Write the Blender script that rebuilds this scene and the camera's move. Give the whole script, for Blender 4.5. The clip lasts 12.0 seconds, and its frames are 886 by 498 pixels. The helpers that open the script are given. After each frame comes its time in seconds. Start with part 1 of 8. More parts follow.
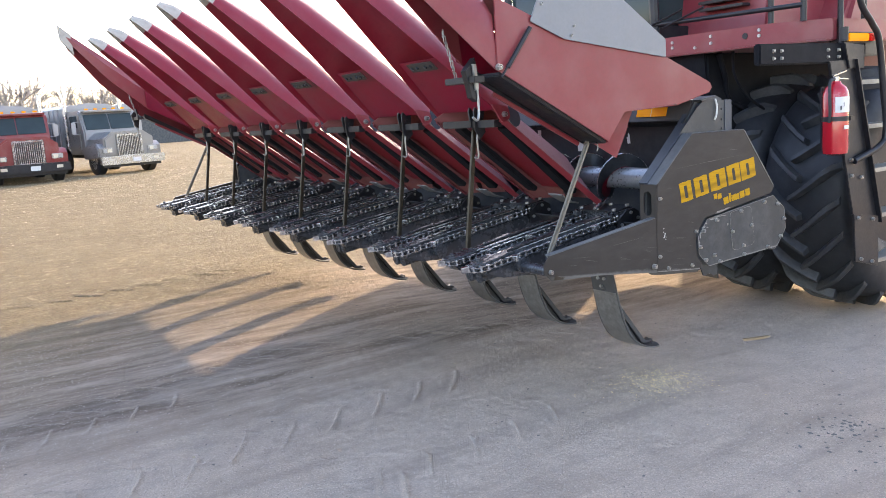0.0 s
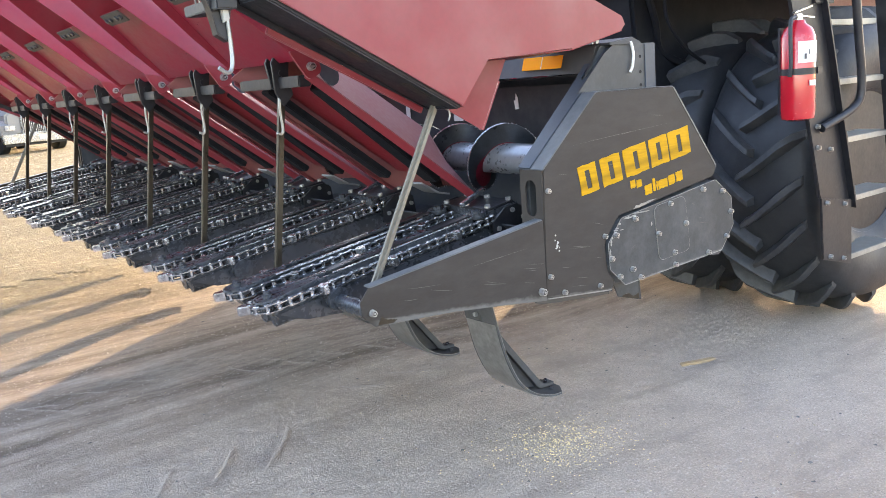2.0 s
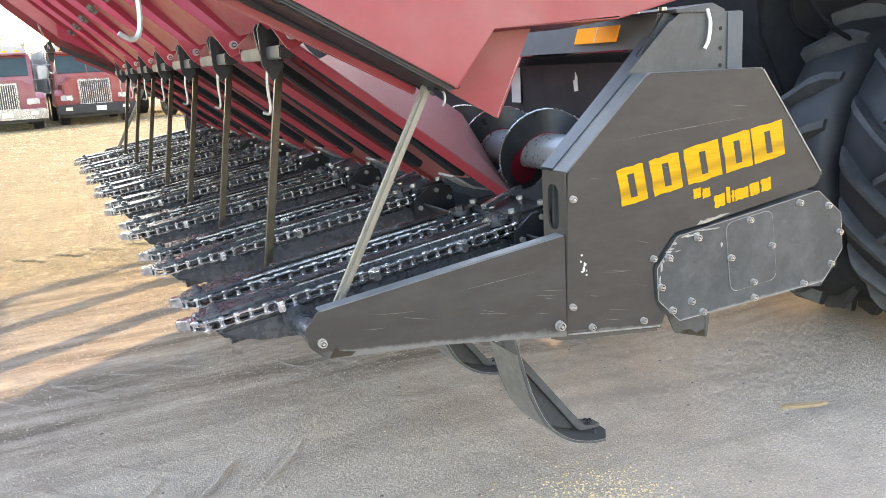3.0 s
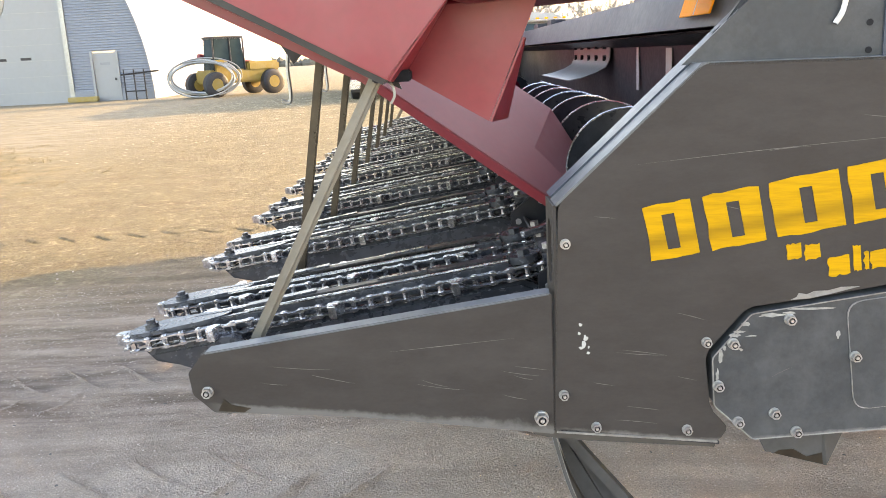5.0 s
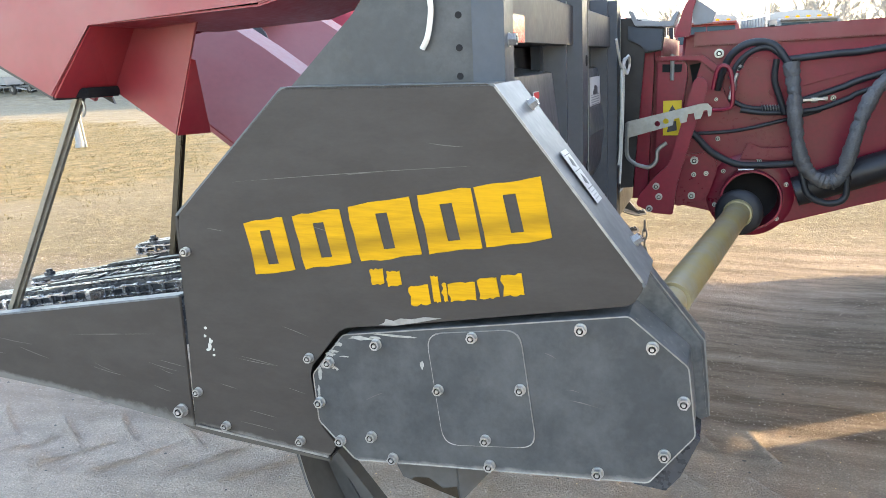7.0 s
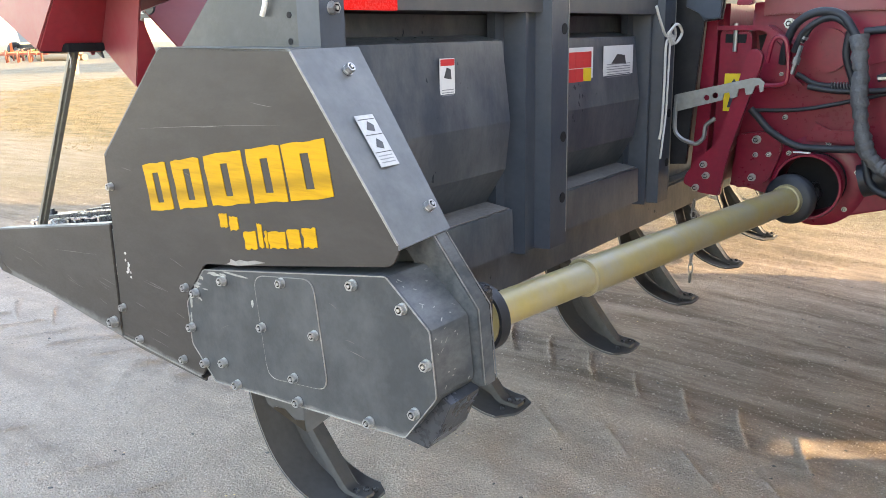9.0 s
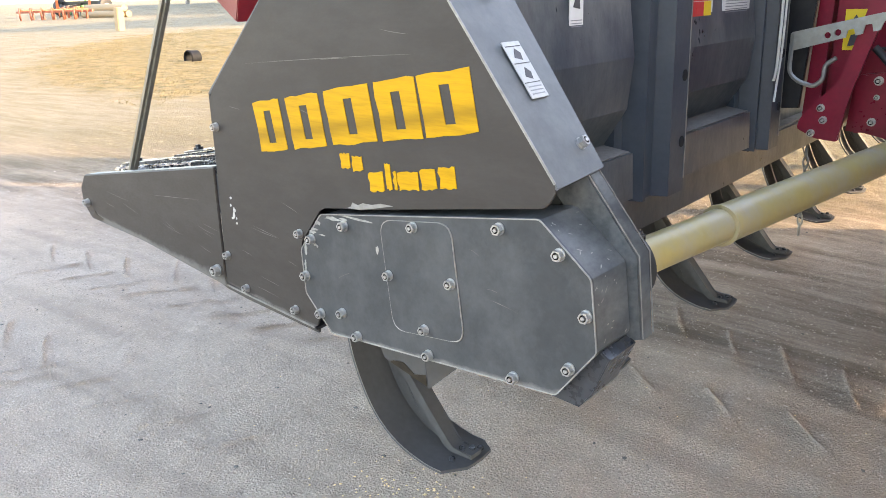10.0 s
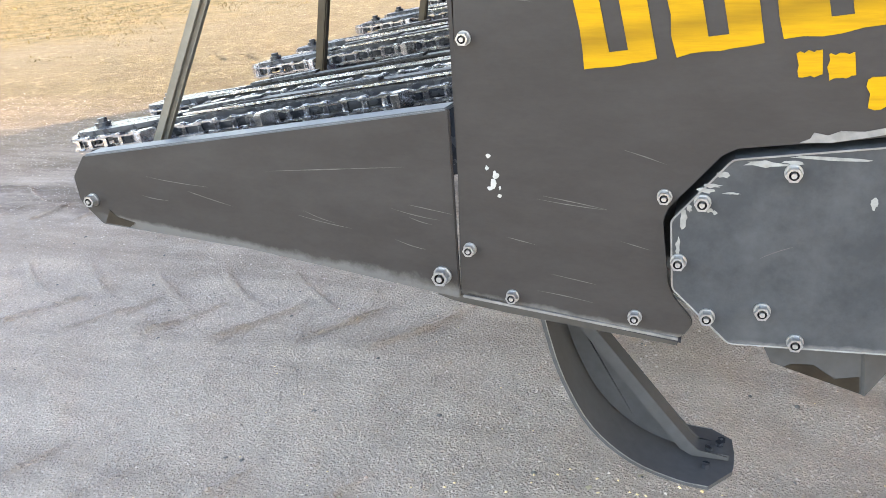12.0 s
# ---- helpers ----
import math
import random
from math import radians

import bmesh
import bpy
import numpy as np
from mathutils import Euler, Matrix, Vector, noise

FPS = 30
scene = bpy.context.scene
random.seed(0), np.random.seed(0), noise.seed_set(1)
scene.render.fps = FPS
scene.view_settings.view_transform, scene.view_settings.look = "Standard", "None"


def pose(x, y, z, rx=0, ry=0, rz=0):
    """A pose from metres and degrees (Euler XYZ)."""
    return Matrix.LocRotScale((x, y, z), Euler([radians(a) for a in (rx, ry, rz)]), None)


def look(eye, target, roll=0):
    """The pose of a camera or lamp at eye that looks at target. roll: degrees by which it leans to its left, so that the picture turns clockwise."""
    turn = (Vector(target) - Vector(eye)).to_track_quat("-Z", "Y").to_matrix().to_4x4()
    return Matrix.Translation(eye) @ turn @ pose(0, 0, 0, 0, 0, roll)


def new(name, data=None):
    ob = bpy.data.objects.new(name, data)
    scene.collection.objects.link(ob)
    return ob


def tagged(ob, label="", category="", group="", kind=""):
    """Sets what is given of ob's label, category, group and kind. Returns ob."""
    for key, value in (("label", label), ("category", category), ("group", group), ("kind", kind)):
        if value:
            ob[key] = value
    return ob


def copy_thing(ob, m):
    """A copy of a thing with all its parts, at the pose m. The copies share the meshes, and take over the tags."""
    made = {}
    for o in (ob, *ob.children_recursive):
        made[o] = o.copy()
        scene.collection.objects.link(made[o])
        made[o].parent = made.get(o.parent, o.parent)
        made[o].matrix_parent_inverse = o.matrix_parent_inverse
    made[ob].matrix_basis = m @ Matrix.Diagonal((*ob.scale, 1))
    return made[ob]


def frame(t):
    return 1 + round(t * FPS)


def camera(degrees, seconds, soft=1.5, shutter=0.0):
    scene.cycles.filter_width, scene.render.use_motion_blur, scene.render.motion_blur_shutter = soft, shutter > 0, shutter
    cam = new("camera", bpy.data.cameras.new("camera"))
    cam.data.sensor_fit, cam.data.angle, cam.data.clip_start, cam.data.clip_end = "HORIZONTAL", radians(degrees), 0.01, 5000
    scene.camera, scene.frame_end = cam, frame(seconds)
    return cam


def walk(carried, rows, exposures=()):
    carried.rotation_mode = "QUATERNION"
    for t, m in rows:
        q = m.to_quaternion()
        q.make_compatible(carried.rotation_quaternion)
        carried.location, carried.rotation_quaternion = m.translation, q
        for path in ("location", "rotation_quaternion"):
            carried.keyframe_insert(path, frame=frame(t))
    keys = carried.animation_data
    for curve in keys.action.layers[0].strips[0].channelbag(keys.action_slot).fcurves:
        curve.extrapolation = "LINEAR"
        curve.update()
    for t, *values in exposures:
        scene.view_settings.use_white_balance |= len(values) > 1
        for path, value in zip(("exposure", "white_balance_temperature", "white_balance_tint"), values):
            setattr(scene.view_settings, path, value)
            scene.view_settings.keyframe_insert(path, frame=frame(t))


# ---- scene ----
cam = camera(55.6, 12.0, 0.55)
METRES, EYE, TILT, LEAN, TURN = 7.389, 1.66, 0.0, 0.0, -33.5
ROWS = [
    (0.0, 0.0, 0.0, 0.0, -0.58, -9.22, 3.6),
    (0.5, 0.0017, 0.0526, -0.0042, -1.14, -9.97, 3.92),
    (1.0, 0.0171, 0.1005, -0.0078, -2.0, -10.55, 4.28),
    (1.5, 0.0524, 0.1495, -0.0108, -2.67, -11.19, 4.7),
    (2.0, 0.0845, 0.2028, -0.0147, -3.83, -11.39, 4.37),
    (2.5, 0.118, 0.2463, -0.0182, -0.26, -12.0, 3.6),
    (3.0, 0.1517, 0.2829, -0.0176, 7.4, -12.57, 3.16),
    (5.0, 0.2492, 0.4034, -0.0209, 33.25, -13.05, 2.89),
    (5.5, 0.2845, 0.4388, -0.0217, 37.83, -12.77, 2.38),
    (6.0, 0.33, 0.4563, -0.0242, 42.38, -12.98, 2.25),
    (6.5, 0.3621, 0.4778, -0.0243, 46.91, -12.58, 2.26),
    (7.0, 0.3837, 0.5128, -0.0225, 51.64, -12.32, 2.41),
    (9.0, 0.4514, 0.6065, -0.0245, 69.75, -14.27, 1.18),
    (9.5, 0.4508, 0.6132, -0.0291, 72.12, -15.86, 1.35),
    (10.0, 0.427, 0.5871, -0.0321, 72.39, -17.1, 1.69),
    (10.5, 0.398, 0.5628, -0.0356, 71.09, -18.93, 2.23),
    (11.0, 0.3532, 0.5477, -0.0374, 67.8, -20.42, 2.68),
    (11.5, 0.312, 0.5273, -0.0452, 61.47, -21.72, 2.97),
    (12.0, 0.279, 0.4999, -0.0464, 52.13, -22.78, 3.73),
]
walk(cam, [(t, pose(0, 0, EYE, TILT, LEAN, TURN) @ pose(METRES * x, METRES * y, METRES * z, 90 + pitch, roll, yaw)) for t, x, y, z, yaw, pitch, roll in ROWS], [(0.0, 2.63, 7000, 25), (1.0, 2.78, 7000, 25), (2.0, 3.20, 7300, 22), (3.0, 3.5, 7800, 19), (5.0, 3.22, 8200, 22), (6.0, 3.22, 7900, 22), (7.0, 3.25, 7200, 17), (9.0, 3.38, 7600, 19), (10.5, 3.29, 7700, 20), (11.0, 3.1, 7700, 20), (11.5, 3.27, 7700, 21), (12.0, 3.42, 7600, 21)])

# ---- light ----
SUN_EL, SUN_AZ = radians(15.0), radians(57.0)
world = bpy.data.worlds.new("world")
scene.world = world
world.use_nodes = True
wn = world.node_tree.nodes
sky = wn.new("ShaderNodeTexSky")
sky.sky_type, sky.sun_disc = "NISHITA", False
sky.sun_elevation, sky.sun_rotation = SUN_EL, SUN_AZ
sky.air_density, sky.dust_density, sky.ozone_density = 1.0, 1.2, 1.0
world.node_tree.links.new(sky.outputs[0], wn["Background"].inputs[0])
wn["Background"].inputs[1].default_value = 0.15
sun_data = bpy.data.lights.new("sun", "SUN")
sun_data.energy, sun_data.angle, sun_data.color = 1.65, radians(0.8), (1.0, 0.82, 0.51)
sun = new("sun", sun_data)
to_sun = Vector((math.sin(SUN_AZ) * math.cos(SUN_EL), math.cos(SUN_AZ) * math.cos(SUN_EL), math.sin(SUN_EL)))
sun.matrix_world = look(to_sun * 60, (0, 0, 0))


# ---- materials ----
def material(name, colour, rough=0.5, metal=0.0, vary=0.15, grain=40.0, patch=3.0, bump=0.1, bump_scale=None, dirt=None, dirt_amount=0.0, coat=0.0, stretch=None, spec=0.5, dirt_rough=0.7, sheen=0.0):
    """A painted, worn or raw surface: base colour with two scales of variation, optional dirt film, fine relief."""
    m = bpy.data.materials.new(name)
    m.use_nodes = True
    nt = m.node_tree
    n, l = nt.nodes, nt.links
    b = n["Principled BSDF"]
    co = n.new("ShaderNodeTexCoord")
    mp = n.new("ShaderNodeMapping")
    l.new(co.outputs["Object"], mp.inputs[0])
    if stretch:
        mp.inputs["Scale"].default_value = stretch
    big, fine = n.new("ShaderNodeTexNoise"), n.new("ShaderNodeTexNoise")
    big.inputs["Scale"].default_value, fine.inputs["Scale"].default_value = patch, grain
    big.inputs["Detail"].default_value, fine.inputs["Detail"].default_value = 5, 6
    l.new(mp.outputs[0], big.inputs[0])
    l.new(mp.outputs[0], fine.inputs[0])
    add = n.new("ShaderNodeMath")
    add.operation = "ADD"
    l.new(big.outputs[0], add.inputs[0])
    l.new(fine.outputs[0], add.inputs[1])
    rng = n.new("ShaderNodeMapRange")
    rng.inputs[1].default_value, rng.inputs[2].default_value = 0.6, 1.4
    rng.inputs[3].default_value, rng.inputs[4].default_value = 1 - vary, 1 + vary
    l.new(add.outputs[0], rng.inputs[0])
    mul = n.new("ShaderNodeMix")
    mul.data_type, mul.blend_type = "RGBA", "MULTIPLY"
    mul.inputs[0].default_value = 1
    mul.inputs[6].default_value = (*colour, 1)
    comb = n.new("ShaderNodeCombineColor")
    for i in range(3):
        l.new(rng.outputs[0], comb.inputs[i])
    l.new(comb.outputs[0], mul.inputs[7])
    out = mul.outputs[2]
    if dirt:
        dn = n.new("ShaderNodeTexNoise")
        dn.inputs["Scale"].default_value, dn.inputs["Detail"].default_value, dn.inputs["Roughness"].default_value = patch * 2.3, 8, dirt_rough
        l.new(mp.outputs[0], dn.inputs[0])
        dr = n.new("ShaderNodeMapRange")
        dr.inputs[1].default_value, dr.inputs[2].default_value = 0.42, 0.75
        dr.inputs[3].default_value, dr.inputs[4].default_value = 0.0, dirt_amount
        l.new(dn.outputs[0], dr.inputs[0])
        dm = n.new("ShaderNodeMix")
        dm.data_type = "RGBA"
        l.new(dr.outputs[0], dm.inputs[0])
        l.new(out, dm.inputs[6])
        dm.inputs[7].default_value = (*dirt, 1)
        out = dm.outputs[2]
    l.new(out, b.inputs["Base Color"])
    rr = n.new("ShaderNodeMapRange")
    rr.inputs[1].default_value, rr.inputs[2].default_value = 0.6, 1.4
    rr.inputs[3].default_value, rr.inputs[4].default_value = max(0.02, rough - 0.1), min(1, rough + 0.1)
    l.new(add.outputs[0], rr.inputs[0])
    l.new(rr.outputs[0], b.inputs["Roughness"])
    b.inputs["Metallic"].default_value = metal
    b.inputs["Specular IOR Level"].default_value = spec
    if sheen:
        b.inputs["Sheen Weight"].default_value, b.inputs["Sheen Roughness"].default_value = sheen, 0.45
    if coat:
        b.inputs["Coat Weight"].default_value, b.inputs["Coat Roughness"].default_value = coat, 0.15
    if bump:
        bt = n.new("ShaderNodeTexNoise")
        bt.inputs["Scale"].default_value, bt.inputs["Detail"].default_value = bump_scale or grain, 6
        l.new(mp.outputs[0], bt.inputs[0])
        bp = n.new("ShaderNodeBump")
        bp.inputs["Strength"].default_value, bp.inputs["Distance"].default_value = bump, 0.01
        l.new(bt.outputs[0], bp.inputs["Height"])
        l.new(bp.outputs[0], b.inputs["Normal"])
    return m


DUST = (0.30, 0.26, 0.21)


def rub_edge(m, x0, z0, x1, z1, w0, w1, colour, strength):
    """Paint rubbed through along an edge from (x0, z0) to (x1, z1), in a ragged band w0 to w1 high."""
    n, l = m.node_tree.nodes, m.node_tree.links
    b = n["Principled BSDF"]
    co, sep = n.new("ShaderNodeTexCoord"), n.new("ShaderNodeSeparateXYZ")
    l.new(co.outputs["Object"], sep.inputs[0])

    def lin(src, a, c, p, q, clamp):
        r = n.new("ShaderNodeMapRange")
        r.clamp = clamp
        for k, v in enumerate((a, c, p, q)):
            r.inputs[k + 1].default_value = v
        l.new(src, r.inputs[0])
        return r.outputs[0]

    def op(kind, a, c):
        x = n.new("ShaderNodeMath")
        x.operation = kind
        for k, v in enumerate((a, c)):
            if isinstance(v, float):
                x.inputs[k].default_value = v
            else:
                l.new(v, x.inputs[k])
        return x.outputs[0]
    above = op("SUBTRACT", sep.outputs[2], lin(sep.outputs[0], x0, x1, z0, z1, False))
    ragged = n.new("ShaderNodeTexNoise")
    ragged.inputs["Scale"].default_value, ragged.inputs["Detail"].default_value, ragged.inputs["Roughness"].default_value = 26, 7, 0.65
    l.new(co.outputs["Object"], ragged.inputs[0])
    t = op("ADD", op("DIVIDE", above, lin(sep.outputs[0], x0, x1, w0, w1, True)), op("MULTIPLY", op("SUBTRACT", ragged.outputs[0], 0.5), 2.2))
    fac = op("MULTIPLY", lin(t, 0.25, 1.0, strength, 0.0, True), lin(sep.outputs[0], x0 - 0.02, x0 + 0.05, 0.0, 1.0, True))
    mix = n.new("ShaderNodeMix")
    mix.data_type = "RGBA"
    l.new(fac, mix.inputs[0])
    l.new(b.inputs["Base Color"].links[0].from_socket, mix.inputs[6])
    mix.inputs[7].default_value = (*colour, 1)
    l.new(mix.outputs[2], b.inputs["Base Color"])
    return m


RED = material("faded_red_paint", (0.205, 0.021, 0.029), 0.40, spec=0.5, sheen=0.12, vary=0.10, grain=60, patch=2.0, bump=0.02, dirt=(0.27, 0.135, 0.125), dirt_amount=0.30, dirt_rough=0.5)
SNOUT_RED = material("deep_faded_snout_red", (0.235, 0.016, 0.030), 0.36, spec=0.4, vary=0.12, grain=60, patch=2.0, bump=0.02, dirt=(0.25, 0.085, 0.09), dirt_amount=0.3, dirt_rough=0.5)
HOOD_RED = material("sun_bleached_dusty_red", (0.215, 0.066, 0.068), 0.44, spec=0.4, sheen=0.05, vary=0.10, grain=60, patch=2.0, bump=0.02, dirt=(0.27, 0.15, 0.142), dirt_amount=0.35, dirt_rough=0.5)
DARK_RED = material("deep_red_paint", (0.205, 0.006, 0.024), 0.34, spec=0.4, vary=0.2, grain=60, patch=3.0, bump=0.03, dirt=(0.08, 0.03, 0.035), dirt_amount=0.25, dirt_rough=0.55)
CHARCOAL = material("charcoal_sheet_paint", (0.036, 0.031, 0.028), 0.50, spec=0.22, vary=0.10, grain=90, patch=2.0, bump=0.03, dirt=(0.085, 0.078, 0.072), dirt_amount=0.25, stretch=(1, 1, 2.5))
TIP_PAINT = rub_edge(material("rubbed_charcoal_tip_paint", (0.036, 0.031, 0.028), 0.50, spec=0.22, vary=0.12, grain=90, patch=2.0, bump=0.03, dirt=(0.085, 0.078, 0.072), dirt_amount=0.32, stretch=(1, 1, 2.5)), 2.68, 0.824, 3.372, 0.747, 0.006, 0.026, (0.135, 0.129, 0.121), 0.8)
SHIELD_PAINT = rub_edge(material("rubbed_charcoal_shield_paint", (0.036, 0.031, 0.028), 0.50, spec=0.22, vary=0.12, grain=90, patch=2.0, bump=0.03, dirt=(0.085, 0.078, 0.072), dirt_amount=0.30, stretch=(1, 1, 2.5)), 3.376, 0.750, 3.704, 0.717, 0.012, 0.008, (0.155, 0.147, 0.135), 0.75)
COVER = rub_edge(material("grey_cast_cover_paint", (0.040, 0.044, 0.047), 0.44, spec=0.34, metal=0.08, vary=0.16, grain=80, patch=4.0, bump=0.05, dirt=(0.13, 0.132, 0.132), dirt_amount=0.40), 3.77, 0.724, 4.347, 0.759, 0.006, 0.010, (0.20, 0.195, 0.185), 0.7)
# paler copy of the cover grey: sky light on the facets, plus scuffs
SKYLIT_COVER = material("scuffed_skylit_cover_side", (0.052, 0.059, 0.064), 0.42, spec=0.4, metal=0.08, vary=0.25, grain=70, patch=7.0, bump=0.05, dirt=(0.21, 0.215, 0.215), dirt_amount=0.55, stretch=(1, 0.5, 1))
SLATE = material("blue_grey_sheet_paint", (0.042, 0.053, 0.069), 0.40, spec=0.3, metal=0.0, vary=0.12, grain=60, patch=3.0, bump=0.04, dirt=(0.12, 0.125, 0.13), dirt_amount=0.25)
# top and sloping flanges, paler than the charcoal side sheet
PALE_SLATE = material("pale_grey_sheet", (0.088, 0.097, 0.104), 0.44, spec=0.35, vary=0.15, grain=60, patch=5.0, bump=0.04, dirt=(0.18, 0.188, 0.19), dirt_amount=0.5)
BACKSHEET = material("dusty_dark_back_sheet", (0.038, 0.049, 0.062), 0.34, vary=0.22, grain=50, patch=3.0, bump=0.06, dirt=(0.165, 0.168, 0.166), dirt_amount=0.62, stretch=(1, 1, 0.6))
GREY_POLY = material("mid_grey_flap", (0.19, 0.20, 0.215), 0.45, vary=0.08, grain=60, patch=2, bump=0.02, dirt=(0.3, 0.29, 0.28), dirt_amount=0.2)
TIP = material("worn_pale_plastic", (0.40, 0.37, 0.325), 0.6, vary=0.2, grain=40, patch=8, bump=0.06)
BLACK = material("black_steel", (0.012, 0.013, 0.017), 0.42, metal=0.2, vary=0.3, grain=50, patch=6, bump=0.08, dirt=(0.11, 0.10, 0.09), dirt_amount=0.15)
# black paint; on underframe and shed wall it also stands for shade
DEEP = material("matt_black_and_shade_paint", (0.008, 0.009, 0.012), 0.65, spec=0.12, vary=0.3, grain=50, patch=5, bump=0.06, dirt=(0.03, 0.031, 0.034), dirt_amount=0.3)
OILY = material("oily_black_frame", (0.050, 0.056, 0.066), 0.27, metal=0.45, vary=0.35, grain=60, patch=8, bump=0.10, dirt=(0.12, 0.12, 0.12), dirt_amount=0.30)
FLIGHT = material("worn_dark_flight_steel", (0.050, 0.056, 0.066), 0.33, metal=0.45, vary=0.3, grain=50, patch=6, bump=0.05, dirt=(0.12, 0.13, 0.15), dirt_amount=0.4)
TROUGH = material("dusted_trough_sheet", (0.022, 0.025, 0.030), 0.46, spec=0.3, vary=0.2, grain=50, patch=3, bump=0.03, dirt=(0.075, 0.072, 0.070), dirt_amount=0.5)
# dust tone, lightened to stand for sky sheen on the slanting face
BEAM = material("dusty_sheen_beam_paint", (0.060, 0.062, 0.066), 0.55, spec=0.3, vary=0.12, grain=50, patch=3, bump=0.03, dirt=(0.12, 0.105, 0.09), dirt_amount=0.45)
# less dusty red for hollows, a deeper copy that stands for shade
SHADED_RED = material("glossy_shaded_inner_red", (0.21, 0.018, 0.026), 0.38, spec=0.35, vary=0.15, grain=60, patch=3, bump=0.03, dirt=(0.17, 0.06, 0.055), dirt_amount=0.3)
TUBE = material("worn_blue_grey_tube", (0.27, 0.295, 0.33), 0.30, metal=0.65, vary=0.2, grain=60, patch=8, bump=0.05, dirt=(0.16, 0.17, 0.18), dirt_amount=0.4)
CHAIN = material("worn_chain_steel", (0.56, 0.57, 0.60), 0.22, metal=0.95, vary=0.35, grain=120, patch=16, bump=0.1, dirt=(0.03, 0.03, 0.032), dirt_amount=0.8)
BRIGHT = material("polished_wear_steel", (0.60, 0.60, 0.60), 0.25, metal=0.95, vary=0.2, grain=120, patch=20, bump=0.05)
ZINC = material("zinc_bolt_steel", (0.46, 0.46, 0.45), 0.36, metal=0.8, vary=0.3, grain=260, patch=60, bump=0.1, dirt=(0.06, 0.055, 0.05), dirt_amount=0.55)
ROD = material("dull_plated_rod", (0.17, 0.16, 0.135), 0.45, metal=0.4, vary=0.25, grain=60, patch=8, bump=0.06, dirt=(0.22, 0.19, 0.14), dirt_amount=0.5)
GALV = material("galvanised_steel", (0.32, 0.33, 0.32), 0.45, metal=0.7, vary=0.2, grain=60, patch=10, bump=0.06, dirt=(0.25, 0.22, 0.17), dirt_amount=0.5)
BRONZE = material("brown_stained_steel_rod", (0.036, 0.029, 0.021), 0.34, metal=0.5, vary=0.35, grain=50, patch=6, bump=0.06, dirt=(0.13, 0.10, 0.06), dirt_amount=0.22)
SKID = material("scuffed_skid_steel", (0.072, 0.072, 0.073), 0.72, spec=0.2, metal=0.0, vary=0.25, grain=50, patch=6, bump=0.05, dirt=(0.07, 0.07, 0.07), dirt_amount=0.6)
SOLE = material("ground_polished_steel", (0.30, 0.295, 0.28), 0.36, metal=0.75, vary=0.25, grain=60, patch=8, bump=0.06, dirt=(0.12, 0.11, 0.10), dirt_amount=0.6)
EDGE = material("bare_metal_edge", (0.23, 0.222, 0.21), 0.5, metal=0.4, vary=0.3, grain=80, patch=20, bump=0.1)
RUB = material("faint_rubbed_scratch", (0.088, 0.082, 0.076), 0.5, vary=0.5, grain=90, patch=30, bump=0.0)
CHIP_DUSTY = material("scraped_dusty_primer", (0.24, 0.235, 0.215), 0.65, vary=0.35, grain=120, patch=30, bump=0.2)
SCUFF = material("brown_scuffed_edge", (0.048, 0.043, 0.038), 0.6, vary=0.3, grain=60, patch=14, bump=0.1)
CHIP = material("chipped_pale_primer", (0.42, 0.41, 0.385), 0.6, vary=0.2, grain=80, patch=20, bump=0.1)
YELLOW = material("yellow_decal_vinyl", (0.50, 0.262, 0.002), 0.5, spec=0.18, vary=0.10, grain=90, patch=9, bump=0.02, dirt=(0.22, 0.115, 0.004), dirt_amount=0.6, stretch=(0.4, 1, 5))
yn_, yl_ = YELLOW.node_tree.nodes, YELLOW.node_tree.links
yb_ = yn_["Principled BSDF"]
ysep_, yslope_, yoff_, ywave_, yband_, ymix_ = yn_.new("ShaderNodeTexCoord"), yn_.new("ShaderNodeVectorMath"), yn_.new("ShaderNodeMath"), yn_.new("ShaderNodeMath"), yn_.new("ShaderNodeMapRange"), yn_.new("ShaderNodeMix")
yslope_.operation = "DOT_PRODUCT"
yslope_.inputs[1].default_value = (-0.155, 0, 1)
yl_.new(ysep_.outputs["Object"], yslope_.inputs[0])
yoff_.operation, yoff_.inputs[1].default_value = "SUBTRACT", 1.130 - 0.155 * 3.55
yl_.new(yslope_.outputs["Value"], yoff_.inputs[0])
ywave_.operation = "ABSOLUTE"
yl_.new(yoff_.outputs[0], ywave_.inputs[0])
yband_.inputs[1].default_value, yband_.inputs[2].default_value, yband_.inputs[3].default_value, yband_.inputs[4].default_value = 0.003, 0.022, 0.55, 0.0
yl_.new(ywave_.outputs[0], yband_.inputs[0])
ymix_.data_type = "RGBA"
ymix_.inputs[7].default_value = (0.16, 0.085, 0.004, 1)
yl_.new(yband_.outputs[0], ymix_.inputs[0])
yl_.new(yb_.inputs["Base Color"].links[0].from_socket, ymix_.inputs[6])
yl_.new(ymix_.outputs[2], yb_.inputs["Base Color"])
SHAFT = material("dusty_yellow_shaft_guard", (0.355, 0.275, 0.105), 0.36, vary=0.12, grain=40, patch=3, bump=0.03, dirt=(0.31, 0.285, 0.235), dirt_amount=1.0)
# near-black that paints the shade inside holes, slots and nut wells
HOLE_SHADE = material("hole_shade_dark", (0.006, 0.006, 0.007), 0.9, vary=0.2, bump=0.0)
RUBBER = material("black_rubber", (0.012, 0.014, 0.018), 0.55, vary=0.3, grain=60, patch=4, bump=0.06, dirt=(0.075, 0.08, 0.088), dirt_amount=0.25)
